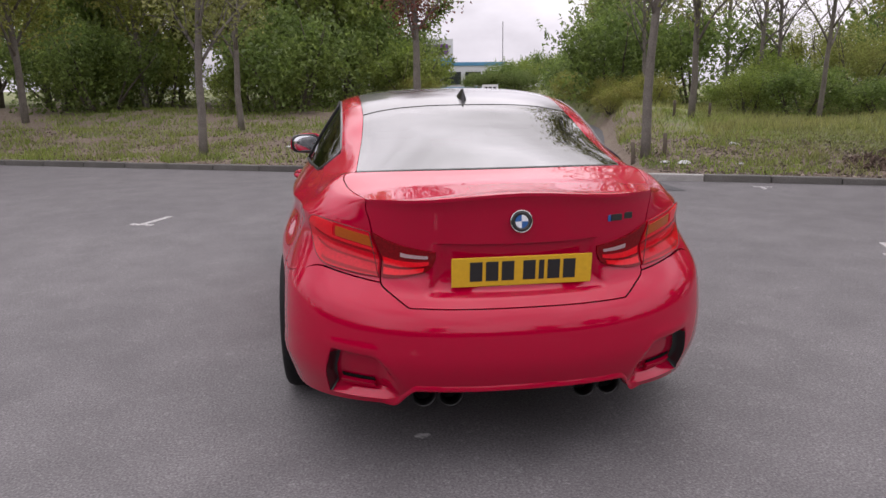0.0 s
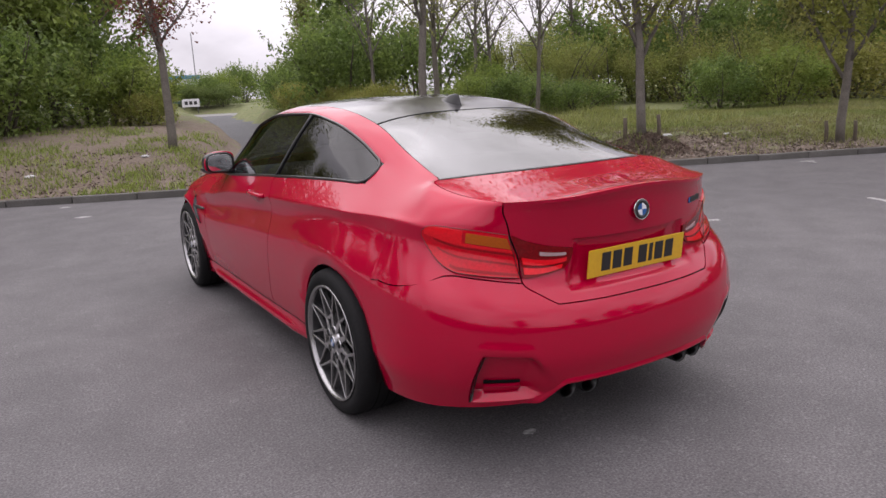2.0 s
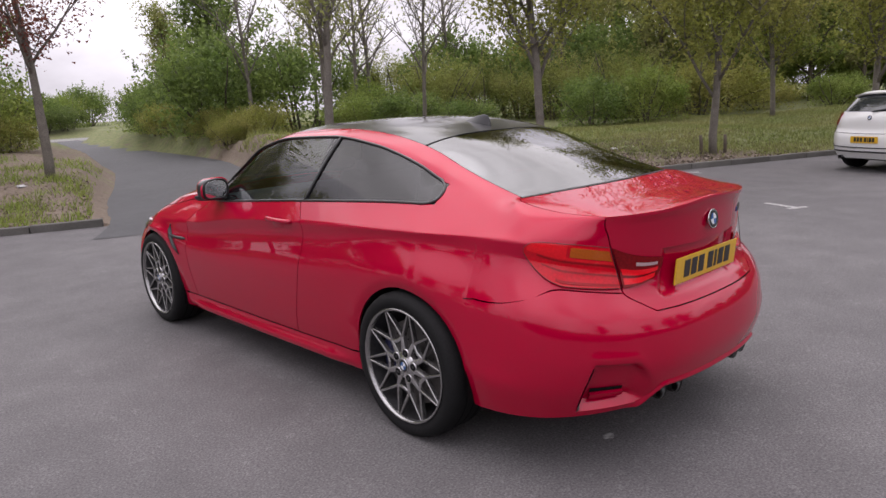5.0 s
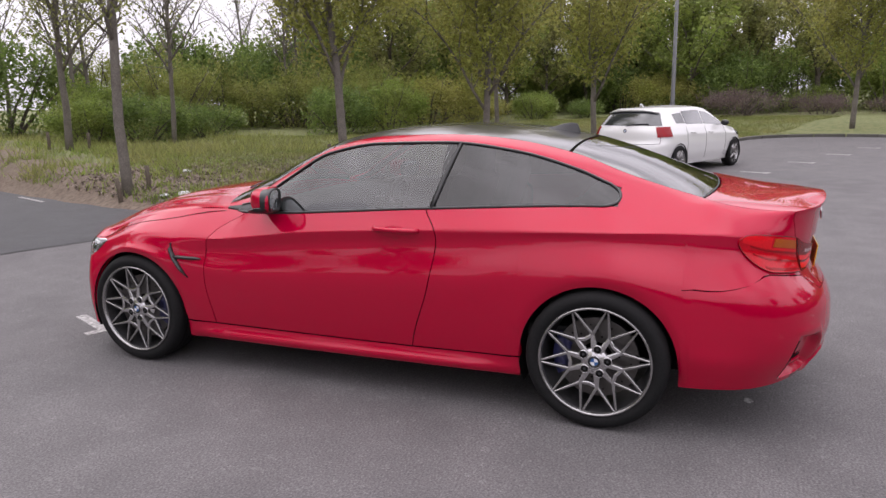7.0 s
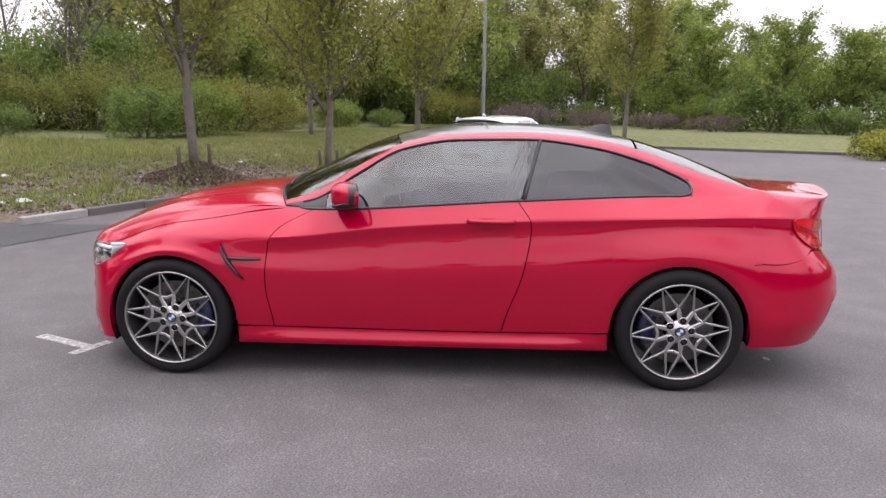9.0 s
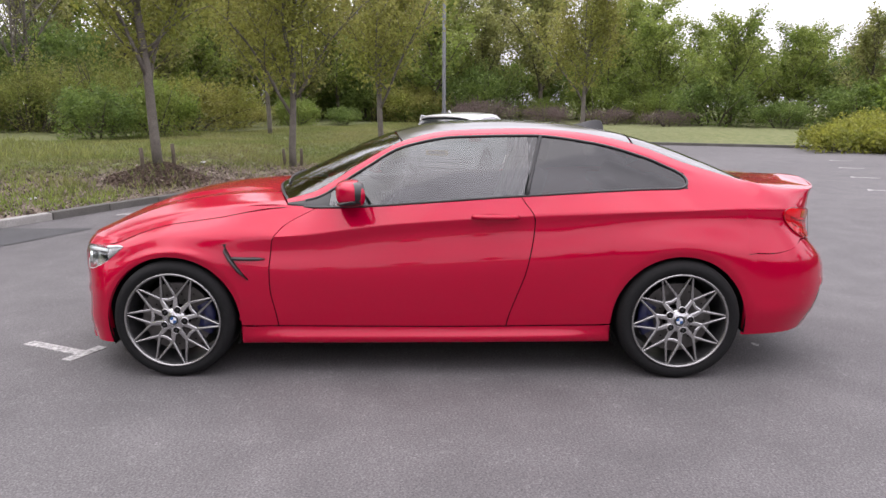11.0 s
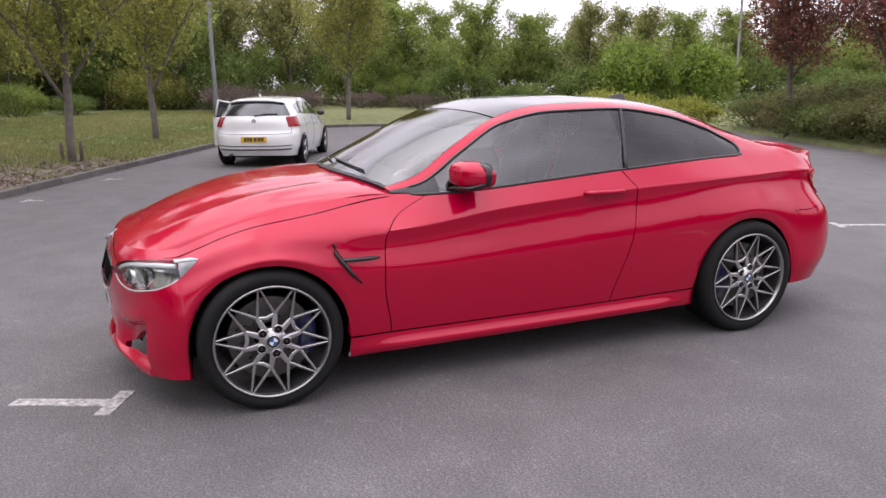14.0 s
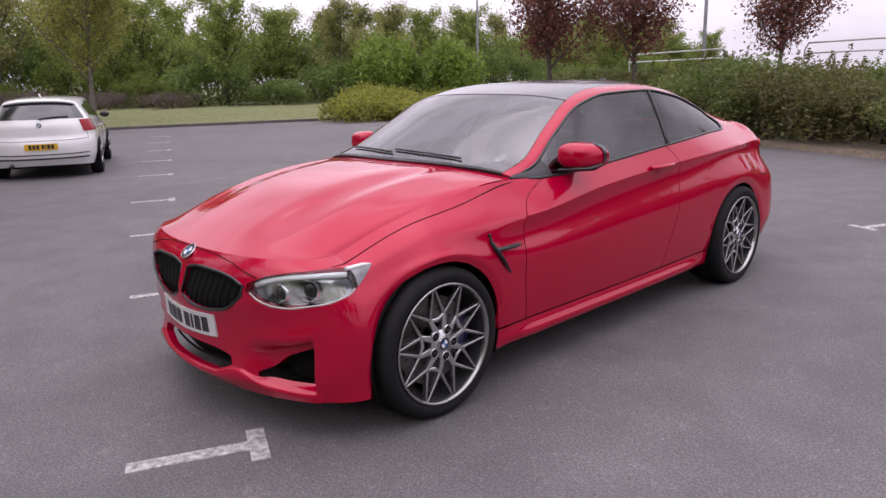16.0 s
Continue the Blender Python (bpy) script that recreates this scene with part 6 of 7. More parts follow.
def make_bush(name, label, seed, size, leaf_mat, leaves=3000, leaf_size=0.13, lobes=9, stems=7, category="bush", shell=0.55):
    """A shrub: lobes of leaves over bare stems, with an uneven outline."""
    rng = np.random.default_rng(seed)
    bush = thing(name, label, category)
    w, d, h = size
    bm = bmesh.new()
    for k in range(stems):
        a = rng.uniform(0, 2 * math.pi)
        limb(bm, (math.cos(a) * w * 0.12, math.sin(a) * d * 0.12, -0.15), (math.cos(a) * 0.5, math.sin(a) * 0.5, 1), h * 0.85, 0.03 + 0.008 * h, 0.008, rng, 0.12, 0.02, 5, 5)
    part("stem_clump", bm, BARK, bush)
    cs = []
    for k in range(lobes):
        a = k * 2.4 + rng.uniform(-0.5, 0.5)
        rr = math.sqrt((k + 0.5) / lobes) * 0.62
        zc = h * (0.30 + 0.42 * (1 - rr) * rng.uniform(0.5, 1.25))
        c = np.array([math.cos(a) * rr * w * 0.8, math.sin(a) * rr * d * 0.8, zc])
        s = np.array([w, d, h]) * rng.uniform(0.18, 0.40) * np.array([0.8, 0.8, 0.9])
        n = leaves // lobes
        v = rng.normal(size=(n, 3))
        v /= np.linalg.norm(v, axis=1, keepdims=True)
        p = c + v * s * (rng.uniform(0, 1, (n, 1)) ** (1 - shell)) * rng.normal(1.0, 0.17, (n, 1))
        cs.append(p)
    # young shoots standing out of the crown
    for k in range(34):
        a, rr = rng.uniform(0, 2 * math.pi), math.sqrt(rng.uniform(0, 1)) * 0.55
        start = np.array([math.cos(a) * rr * w, math.sin(a) * rr * d, h * (0.45 + 0.35 * (1 - rr / 0.55)) * rng.uniform(0.6, 1.1)])
        away = np.array([math.cos(a) * rr * 1.2, math.sin(a) * rr * 1.2, 1.0]) * h * rng.uniform(0.12, 0.34)
        f = rng.uniform(0, 1, (leaves // 220, 1))
        cs.append(start + away * f + rng.normal(0, 0.035 * h, (len(f), 3)) * (1.1 - f))
    low = rng.uniform(-1, 1, (leaves // 6, 3)) * np.array([w * 0.5, d * 0.5, 0]) + np.array([0, 0, 1]) * rng.uniform(0.02, h * 0.35, (leaves // 6, 1))
    cs.append(low)
    c = np.concatenate(cs)
    c[:, 2] = np.abs(c[:, 2])
    ob = new("foliage", leaf_mesh("foliage", c, rng.uniform(0.6, 1.35, len(c)) * leaf_size, leaf_mat, rng, plain=True))
    ob.parent = bush
    return bush


def put(ob, x, y, turn=0.0, scale=1.0, tall=1.0, sink=0.0):
    """A copy of a plant at a place on the ground."""
    c = copy_thing(ob, Matrix.Identity(4))
    c.matrix_basis = Matrix.Translation((x, y, float(ground_height(np.array(x), np.array(y))) - sink)) @ Matrix.Rotation(radians(turn), 4, "Z") @ Matrix.Diagonal((scale, scale, scale * tall, 1))
    return c


def place(ob, x, y, turn=0.0, scale=1.0, tall=1.0):
    ob.matrix_basis = Matrix.Translation((x, y, max(0.0, float(ground_height(np.array(x), np.array(y)))))) @ Matrix.Rotation(radians(turn), 4, "Z") @ Matrix.Diagonal((scale, scale, scale * tall, 1))
    return ob


GROUP_ROW = "young trees along the verge"
row_a = make_tree("verge_tree", "young tree in thin spring leaf on the verge", 11, 8.0, 0.088, LEAF_SPRING, BARK_PALE, 27000, 0.058, 0.17, 0.62, 15, crown_r=2.1, twigs=7)
row_b = make_tree("verge_tree", "young tree in thin spring leaf on the verge", 23, 7.6, 0.085, LEAF_SPRING, BARK_PALE, 27000, 0.058, 0.16, 0.66, 15, crown_r=2.2, twigs=7)
row_c = make_tree("verge_tree", "upright young tree in olive spring leaf", 37, 7.2, 0.088, LEAF_OLIVE, BARK_PALE, 6500, 0.058, 0.27, 0.5, 12, crown_r=1.8, twigs=7)
copper = make_tree("copper_tree", "young tree with sparse copper-brown leaves", 41, 6.4, 0.10, LEAF_COPPER, BARK_PALE, 6500, 0.05, 0.34, 0.7, 9, crown_r=1.5)
bare = make_tree("bare_tree", "slender tree with bare branches in early spring", 53, 7.5, 0.07, LEAF_OLIVE, BARK_PALE, 500, 0.06, 0.25, 0.6, 16, crown_r=1.6, twigs=8)
for t in (row_a, row_b, row_c, copper, bare):
    tagged(t, group=GROUP_ROW)
place(row_a, 7.72, 4.88, 20)
place(row_b, 11.2, 3.28, 130)
place(row_c, 4.45, 6.95, 75, 1.0, 1.2)
place(copper, 0.98, 11.4, 200)
place(bare, 11.2, 12.1, 30)
put(row_b, 15.9, 1.75, 250, 1.02)
put(row_a, 24.6, -5.6, 110, 1.1)
put(row_c, 7.7, 11.9, 310, 1.0)
put(row_c, -3.05, 12.9, 160, 0.95)
put(row_c, -3.35, 9.6, 40, 1.0)
put(row_c, -8.2, 11.6, 280, 1.0)
put(row_b, 20.5, 6.0, 10, 1.0)
put(row_a, -13.5, 14.0, 60, 1.0)
put(bare, 14.0, 22.0, 100, 1.2)
put(bare, 9.5, 19.0, 210, 1.1)
put(bare, 12.5, 17.0, 300, 1.15)
put(bare, 17.0, 17.0, 160, 1.2)
put(bare, 20.0, 14.0, 20, 1.2)

WOOD_GROUP = "trees of the wood behind the verge"
wood_a = make_tree("wood_tree", "broad woodland tree in fresh green leaf", 61, 9.0, 0.14, LEAF_MID, BARK, 8200, 0.135, 0.16, 0.9, 14, crown_r=2.7, twigs=3)
wood_b = make_tree("wood_tree", "woodland tree in olive spring leaf", 67, 9.5, 0.13, LEAF_OLIVE, BARK, 7200, 0.125, 0.18, 0.8, 14, crown_r=2.5, twigs=4)
wood_c = make_tree("wood_tree", "dark green woodland tree", 71, 8.0, 0.14, LEAF_DARK, BARK, 8200, 0.14, 0.10, 0.95, 14, crown_r=2.6, twigs=3)
bush_a = make_bush("bush", "dense bush in fresh spring green", 81, (3.4, 3.2, 3.0), LEAF_MID, 8000, 0.076)
bush_b = make_bush("bush", "loose bush in yellow-green leaf", 83, (3.8, 3.4, 2.6), LEAF_SPRING, 11000, 0.062)
bush_c = make_bush("bush", "dark green thicket bush", 87, (3.6, 3.6, 3.4), LEAF_DARK, 7200, 0.087)
for t in (wood_a, wood_b, wood_c):
    tagged(t, group=WOOD_GROUP)
for t in (bush_a, bush_b, bush_c):
    tagged(t, group="bushes at the wood's edge")
bush_d = make_bush("bush", "tall willowy bush in pale yellow-green leaf", 107, (3.6, 3.4, 4.4), LEAF_WILLOW, 11000, 0.06, 12, 9)
bramble = make_bush("bramble_clump", "low tangle of bare brown bramble stems", 109, (3.2, 2.6, 1.5), BRAMBLE, 7000, 0.035, 9, 8, "brambles")
tagged(bush_d, group="bushes at the wood's edge")
tagged(bramble, group="bramble clumps at the far end")
trees, bushes = [wood_a, wood_b, wood_c], [bush_a, bush_b, bush_c]
used = set()
rng = np.random.default_rng(5)


def plant(source, x, y, turn, scale, tall=1.0):
    """The first of a kind is set down itself, the others are copies."""
    if source.name in used:
        return put(source, x, y, turn, scale, tall)
    used.add(source.name)
    return place(source, x, y, turn, scale, tall)


# wood's edge beyond the verge, from the far left round to the far end of the car park
u = -26.0
while u < 40:
    n = 15.4 + 1.2 * math.sin(u * 0.35) + (1.5 if u > 8 else 0)
    low = 0.0 < u < 9.0 or (9.0 < u < 15.0 and rng.uniform() < 0.4)
    x, y = un(u, n).x, un(u, n).y
    if abs(x - path_x(y)) > 4.2 and (low or rng.uniform() < 0.6):
        plant(bushes[(0, 2)[int(rng.integers(0, 2))] if low else int(rng.integers(0, 3))], x + rng.uniform(-1, 1), y + rng.uniform(-1.3, 1.3), rng.uniform(0, 360), rng.uniform(0.4, 0.7 if low else 1.2), rng.uniform(0.6, 1.1))
    x, y = un(u + 1.1, n + 3.4).x, un(u + 1.1, n + 3.4).y
    if abs(x - path_x(y)) > 5.0:
        if low:
            willow = u > 4.2
            plant(bush_d if willow else bushes[int(rng.integers(0, 2))], x, y, rng.uniform(0, 360), rng.uniform(0.65, 0.85), rng.uniform(0.8, 1.1))
            if rng.uniform() < 0.6:
                put(bare, x + 0.6, y + 0.8, rng.uniform(0, 360), rng.uniform(0.9, 1.25))
        else:
            plant(trees[(0, 1, 1, 0, 2)[int(rng.integers(0, 5))]], x, y, rng.uniform(0, 360), rng.uniform(0.7, 1.0), rng.uniform(0.8, 1.05))
    if u > 7.5:
        p = un(u + 0.8, n + 6.0)
        plant(bushes[(0, 2, 2)[int(rng.integers(0, 3))]], p.x, p.y, rng.uniform(0, 360), rng.uniform(0.9, 1.3), rng.uniform(0.9, 1.2))
    x, y = un(u + 0.5, n + 8.5).x, un(u + 0.5, n + 8.5).y
    if abs(x - path_x(y)) > 6.5 and rng.uniform() < 0.75:
        if low:
            plant(bush_d if willow else bush_a, x, y, rng.uniform(0, 360), rng.uniform(0.75, 1.0), rng.uniform(0.85, 1.1))
            if rng.uniform() < 0.5:
                put(bare, x, y + 1.0, rng.uniform(0, 360), rng.uniform(1.0, 1.3))
        else:
            plant(trees[(0, 1, 1, 0, 2)[int(rng.integers(0, 5))]], x, y, rng.uniform(0, 360), rng.uniform(0.8, 1.1))
    u += 2.3
# far end
n = 20.0
while n > -46:
    u = 33 + 2.0 * math.sin(n * 0.3) + max(0, -n - 6) * 0.35
    tall = 0.66 + 0.30 * float(smooth((n - 0.5) / 7))
    p = un(u - 2.5 + rng.uniform(-0.6, 0.6), n)
    if n > -1 and n < 14:
        plant(bramble, p.x, p.y, rng.uniform(0, 360), rng.uniform(0.8, 1.2), rng.uniform(0.7, 1.1))
    p = un(u + rng.uniform(0, 1), n + 1.2)
    plant(bushes[(0, 2, 2)[int(rng.integers(0, 3))]], p.x, p.y, rng.uniform(0, 360), rng.uniform(0.6, 1.1), rng.uniform(0.6, 1.0))
    p = un(u + 5.5, n + 0.8)
    plant(bushes[(0, 0, 2)[int(rng.integers(0, 3))]], p.x, p.y, rng.uniform(0, 360), rng.uniform(1.2, 1.5))
    p = un(u + rng.uniform(0.5, 3.5), n + rng.uniform(0, 2))
    plant(trees[(0, 1, 0, 0, 1)[int(rng.integers(0, 5))]], p.x, p.y, rng.uniform(0, 360), tall * rng.uniform(0.85, 1.15), 0.85)
    p = un(u + 10, n)
    plant(trees[(0, 1, 1, 0, 0)[int(rng.integers(0, 5))]], p.x, p.y, rng.uniform(0, 360), tall * rng.uniform(1.0, 1.25), 0.85)
    if rng.uniform() < 0.5:
        put(bare, p.x + 1, p.y + 1, rng.uniform(0, 360), rng.uniform(0.75, 0.95))
    n -= 3.0
# both sides of the path, further out
for x, y, src, sc in ((-2.2, 17.5, bush_c, 1.0), (-0.5, 20.5, wood_a, 0.95), (1.2, 24.5, wood_c, 0.9), (1.6, 17.6, bush_b, 0.42), (0.6, 28.5, bush_a, 0.9), (9.6, 22.0, bush_c, 1.2), (11.5, 25.5, wood_c, 0.85),
                      (12.0, 20.0, bush_c, 1.15), (13.4, 31.0, bush_c, 1.2), (0.2, 34, wood_a, 0.8), (14.5, 37.5, wood_b, 0.8), (9.0, 17.8, bush_b, 0.5), (15.5, 42, bush_a, 1.0), (2.6, 40, bush_b, 0.9), (9.7, 26.0, bush_b, 0.55), (10.7, 30.0, bush_c, 0.8), (11.8, 34.5, bush_a, 0.9), (8.7, 20.4, bush_b, 0.45), (9.1, 23.2, bush_a, 0.42), (10.0, 28.0, bush_b, 0.55), (11.1, 32.2, bush_c, 0.65), (8.1, 18.2, bush_b, 0.35), (19.0, 75, bush_a, 1.3), (22.0, 78, bush_c, 1.4), (16.0, 70, bush_c, 1.0)):
    plant(src, x, y, rng.uniform(0, 360), sc)

for u, n, k, sc in ((-9.5, 16.5, 0, 0.8), (-7.6, 19.0, 2, 1.0), (-6.2, 17.4, 0, 0.8), (-11.0, 20.5, 2, 1.0), (-15.6, 15.0, 2, 0.9), (-14.8, 16.8, 0, 0.9), (-17.6, 15.8, 2, 1.0), (-16.8, 18.5, 0, 1.1)):
    p = un(u, n)
    plant(bushes[k], p.x, p.y, 60 * u, sc)

# tall trees standing over the wood's edge
for x, y, src, sc in ((-9.5, 17.0, row_b, 1.25), (-7.0, 20.0, row_a, 1.3), (-4.6, 22.0, row_b, 1.3), (-12.5, 14.5, row_a, 1.3), (-15.5, 12.0, row_b, 1.3), (-18.5, 9.0, row_a, 1.3)):
    put(src, x, y, rng.uniform(0, 360), sc)

# hedge behind the second row of bays
hedge_a = make_bush("hedge_shrub", "overgrown brownish-green hedge shrub at the tarmac's edge", 91, (2.9, 2.6, 2.0), LEAF_HEDGE, 10500, 0.052, 10, 12, "hedge")
hedge_b = make_bush("hedge_shrub", "dense dark green hedge shrub at the tarmac's edge", 93, (2.7, 2.6, 1.75), LEAF_HEDGE_GREEN, 10500, 0.052, 10, 10, "hedge")
for t in (hedge_a, hedge_b):
    tagged(t, group="hedge along the tarmac")
u, k = -14.0, 0
while u < 20.5:
    p = un(u, N_HEDGE - 1.15 + 0.25 * math.sin(u))
    plant((hedge_a, hedge_b)[k % 3 == 1], p.x, p.y, rng.uniform(0, 360), rng.uniform(0.9, 1.15), rng.uniform(0.88, 0.95) if 6.2 < u < 9.4 else rng.uniform(0.62, 0.74))
    p = un(u + 0.9, N_HEDGE - 3.0)
    plant((hedge_a, hedge_b)[k % 2], p.x, p.y, rng.uniform(0, 360), rng.uniform(0.9, 1.1), rng.uniform(0.7, 0.8))
    u += 1.75
    k += 1
juniper = make_bush("low_shrub", "low spreading yellow-green shrub on the island", 97, (2.6, 2.6, 1.0), LEAF_JUNIPER, 5000, 0.07, 10, 8, "bush")
tagged(juniper, group="low shrubs on the island")
for x, y, s in ((18.6, -13.0, 1.0), (17.6, -14.9, 1.05), (19.9, -14.6, 1.1), (18.4, -17.0, 1.0), (21.2, -15.6, 1.1)):
    plant(juniper, x, y, rng.uniform(0, 360), s)
round_bush = make_bush("round_tree", "round bright green small tree", 99, (3.9, 3.9, 4.6), LEAF_BRIGHT, 6500, 0.16, 10, 5, "tree", 0.7)
tagged(round_bush, group="round trees beyond the car park")
plant(round_bush, 25.0, -19.5, 0, 0.75)
plant(round_bush, 23.0, -21.9, 120, 0.7)
red_tree = make_tree("red_leaved_tree", "round-headed tree with dark red leaves", 103, 5.6, 0.09, LEAF_COPPER, BARK, 11000, 0.07, 0.32, 0.9, 12, crown_r=1.7, twigs=6)
tagged(red_tree, group="red-leaved trees behind the hedge")
for x, y, s in ((10.7, -14.2, 1.0), (8.3, -15.0, 1.0), (5.2, -17.0, 0.86), (-3.5, -16.0, 0.9)):
    plant(red_tree, x, y, rng.uniform(0, 360), s)
# wood behind the camera's side, seen only in reflections
for k in range(9):
    p = un(-38 - 2 * math.sin(k), -24 + 5.0 * k)
    plant(trees[k % 3], p.x, p.y, 40 * k, 0.5)
for k in range(8):
    p = un(-30 + 7 * k, -30 - 2 * math.sin(k * 2.0))
    plant(trees[k % 3], p.x, p.y, 70 * k, 0.4)


# ---- kerbs, markings, posts ----
def kerb_run(name, label, u0, u1, pale_first=False, pale_last=False):
    run = thing(name, label, "kerb", kind="structure")
    me = {}
    n = max(1, round((u1 - u0) / 0.915))
    ln = (u1 - u0) / n
    for key in ("plain", "pale"):
        bm = bmesh.new()
        box(bm, (ln - 0.012, 0.125, 0.26), (0, 0, -0.03), 0.014)
        m = bpy.data.meshes.new("kerb_stone")
        bm.to_mesh(m)
        bm.free()
        m.materials.append(CONCRETE_PALE if key == "pale" else CONCRETE)
        me[key] = m
    for k in range(n):
        pale = (k == 0 and pale_first) or (k == n - 1 and pale_last)
        ob = new("kerb_stone", me["pale" if pale else "plain"])
        p = un(u0 + (k + 0.5) * ln, N_KERB + 0.06)
        ob.parent = run
        ob.matrix_basis = pose(p.x, p.y, rng.normal(0, 0.004), rng.normal(0, 0.6), rng.normal(0, 0.3), D_ANGLE + rng.normal(0, 0.25))
        if pale:
            ob["label"] = "pale end stone"
    return run


kerb_run("kerb_left", "weathered concrete kerb below the bare verge", -30.0, -2.35)
kerb_run("kerb_right", "weathered concrete kerb below the grass verge", 1.25, U_END - 3.0, pale_first=True)
end_kerb = thing("kerb_end", "weathered concrete kerb at the far end", "kerb", kind="structure")
for k in range(30):
    if k < 5:
        a = math.pi / 2 * (1 - (k + 0.5) / 5)
        p, turn = un(U_END - 3 + 3.06 * math.cos(a), N_KERB - 3 + 3.06 * math.sin(a)), D_ANGLE + math.degrees(a) - 90
    else:
        p, turn = un(U_END + 0.06, N_KERB - 3 - (k - 4.5) * 0.915), D_ANGLE - 90
    bm = bmesh.new()
    box(bm, (0.92, 0.125, 0.26), (0, 0, -0.03), 0.014)
    ob = part("kerb_stone", bm, CONCRETE, end_kerb, smooth=False)
    ob.matrix_basis = pose(p.x, p.y, 0, 0, 0, turn)


def bay_mark(u, n, s, stem=0.46, bar=0.27, width=0.075):
    """A T-shaped bay marking: s is the side to which its stem runs."""
    mark = thing("bay_marking", "worn white T-shaped bay marking on the tarmac", "road marking", group="bay markings")
    p = un(u, n)
    mark.matrix_basis = pose(p.x, p.y, 0, 0, 0, D_ANGLE)
    for name, size, at in (("stem", (width, stem, 0.008), (0, s * (stem / 2 + width / 2), 0.001)), ("crossbar", (bar, width, 0.008), (0, 0, 0.001))):
        bm = bmesh.new()
        box(bm, size, at, 0.002)
        part(name, bm, ROAD_PAINT, mark, smooth=False)


for k in range(-5, 9):
    bay_mark(-1.34 + 2.49 * k - (0.22 if k == 2 else 0.42 if k == 3 else 0), 1.74 + 0.11 * min(max(k, 0), 3) + 0.022 * max(k - 3, 0), 1)
for u in (0.6, 2.9, 5.0, 7.3):
    bay_mark(u, 6.0, -1, 0.2, 0.24, 0.05)
for k in range(-6, 8):
    bay_mark(0.62 + 2.45 * k, -3.9 + 0.02 * max(k, 0), -1)
for a, b in (((1.10, 6.55), (1.60, 6.72)), ((1.60, 6.72), (2.25, 8.5)), ((4.6, 9.6), (4.25, 8.6))):
    line = thing("edge_line", "worn white edge line at the path's mouth", "road marking", group="edge lines")
    bm = bmesh.new()
    v = Vector((b[0] - a[0], b[1] - a[1], 0))
    box(bm, (v.length, 0.06, 0.008), (0, 0, 0.008), 0.002)
    ob = part("paint", bm, ROAD_PAINT, line, smooth=False)
    line.matrix_basis = pose((a[0] + b[0]) / 2, (a[1] + b[1]) / 2, 0, 0, 0, math.degrees(math.atan2(v.y, v.x)))

for x, y in ((4.20, 6.86), (4.70, 6.76), (7.48, 5.06), (7.95, 4.70), (10.98, 3.42), (11.42, 3.14), (7.35, 12.1), (8.05, 11.7), (-8.6, 11.8)):
    stake = thing("tree_stake", "short weathered timber stake beside a tree", "stake", group="tree stakes")
    bm = bmesh.new()
    tube(bm, [(0, 0, -0.2), (0.01, 0, 0.2), (0.0, 0.01, 0.38)], [0.038, 0.036, 0.034], 8)
    part("post", bm, TIMBER, stake)
    stake.matrix_basis = pose(x, y, float(ground_height(np.array(x), np.array(y))), rng.normal(0, 2), rng.normal(0, 2), 0)


def lamp_post(x, y, height, label="tall grey steel lamp post"):
    post = thing("lamp_post", label, "lamp post", (x, y, max(0.0, float(ground_height(np.array(x), np.array(y))))), group="lamp posts")
    bm = bmesh.new()
    tube(bm, [(0, 0, -0.1), (0, 0, 1.1), (0, 0, 1.15), (0, 0, height)], [0.085, 0.085, 0.06, 0.045], 12)
    part("column", bm, POLE, post)
    bm = bmesh.new()
    tube(bm, [(0, 0, height - 0.05), (0.1, 0, height + 0.05), (0.6, 0, height + 0.12)], 0.03, 8)
    part("arm", bm, POLE, post)
    bm = bmesh.new()
    box(bm, (0.6, 0.22, 0.12), (0.85, 0, height + 0.13), 0.04)
    part("lantern", bm, POLE, post)


lamp_post(19.0, -0.05, 8.0)
lamp_post(23.5, -24.5, 8.0)
lamp_post(8.6, -19.5, 8.0)

rail = thing("hoop_railing", "white tubular hoop railing behind the hedge", "railing")
for a in (14.3, 6.2, -1.9, -10.0):
    bm = bmesh.new()
    pts = [un(a, -14.2, 0.1), un(a, -14.2, 1.95), un(a + 0.12, -14.2, 2.12), un(a + 5.0, -14.2, 2.12), un(a + 5.12, -14.2, 1.95), un(a + 5.12, -14.2, 0.1)]
    tube(bm, pts, 0.024, 8)
    part("hoop", bm, RAIL_WHITE, rail)
    bm = bmesh.new()
    tube(bm, [un(a, -14.2, 1.85), un(a + 5.12, -14.2, 1.85)], 0.02, 8)
    part("mid_rail", bm, RAIL_WHITE, rail)

# ---- far buildings at the path's end ----
shed = thing("trade_building", "pale low trade building with blue eaves and dark windows", "building")
for name, size, at, mat, label in (("wall", (9, 8, 4.0), (17.3, 100, 2.0), WALL_WHITE, ""), ("eaves", (9.3, 8.3, 0.5), (17.3, 100, 4.2), WALL_BLUE, "blue eaves band"), ("plinth", (9.1, 8.1, 1.1), (17.3, 100, 0.55), WALL_BLUE, "blue lower band"),
                                   ("tall_wall", (9, 9, 7.6), (10.0, 101, 3.8), WALL_WHITE, ""), ("sign_band", (7.0, 0.3, 1.3), (10.3, 96.4, 6.2), WALL_PURPLE, "purple sign band"), ("blue_band", (9.1, 0.2, 1.2), (10.0, 96.42, 4.4), WALL_BLUE, "blue cladding band")):
    bm = bmesh.new()
    box(bm, size, at, 0.05)
    part(name, bm, mat, shed, label, smooth=False)
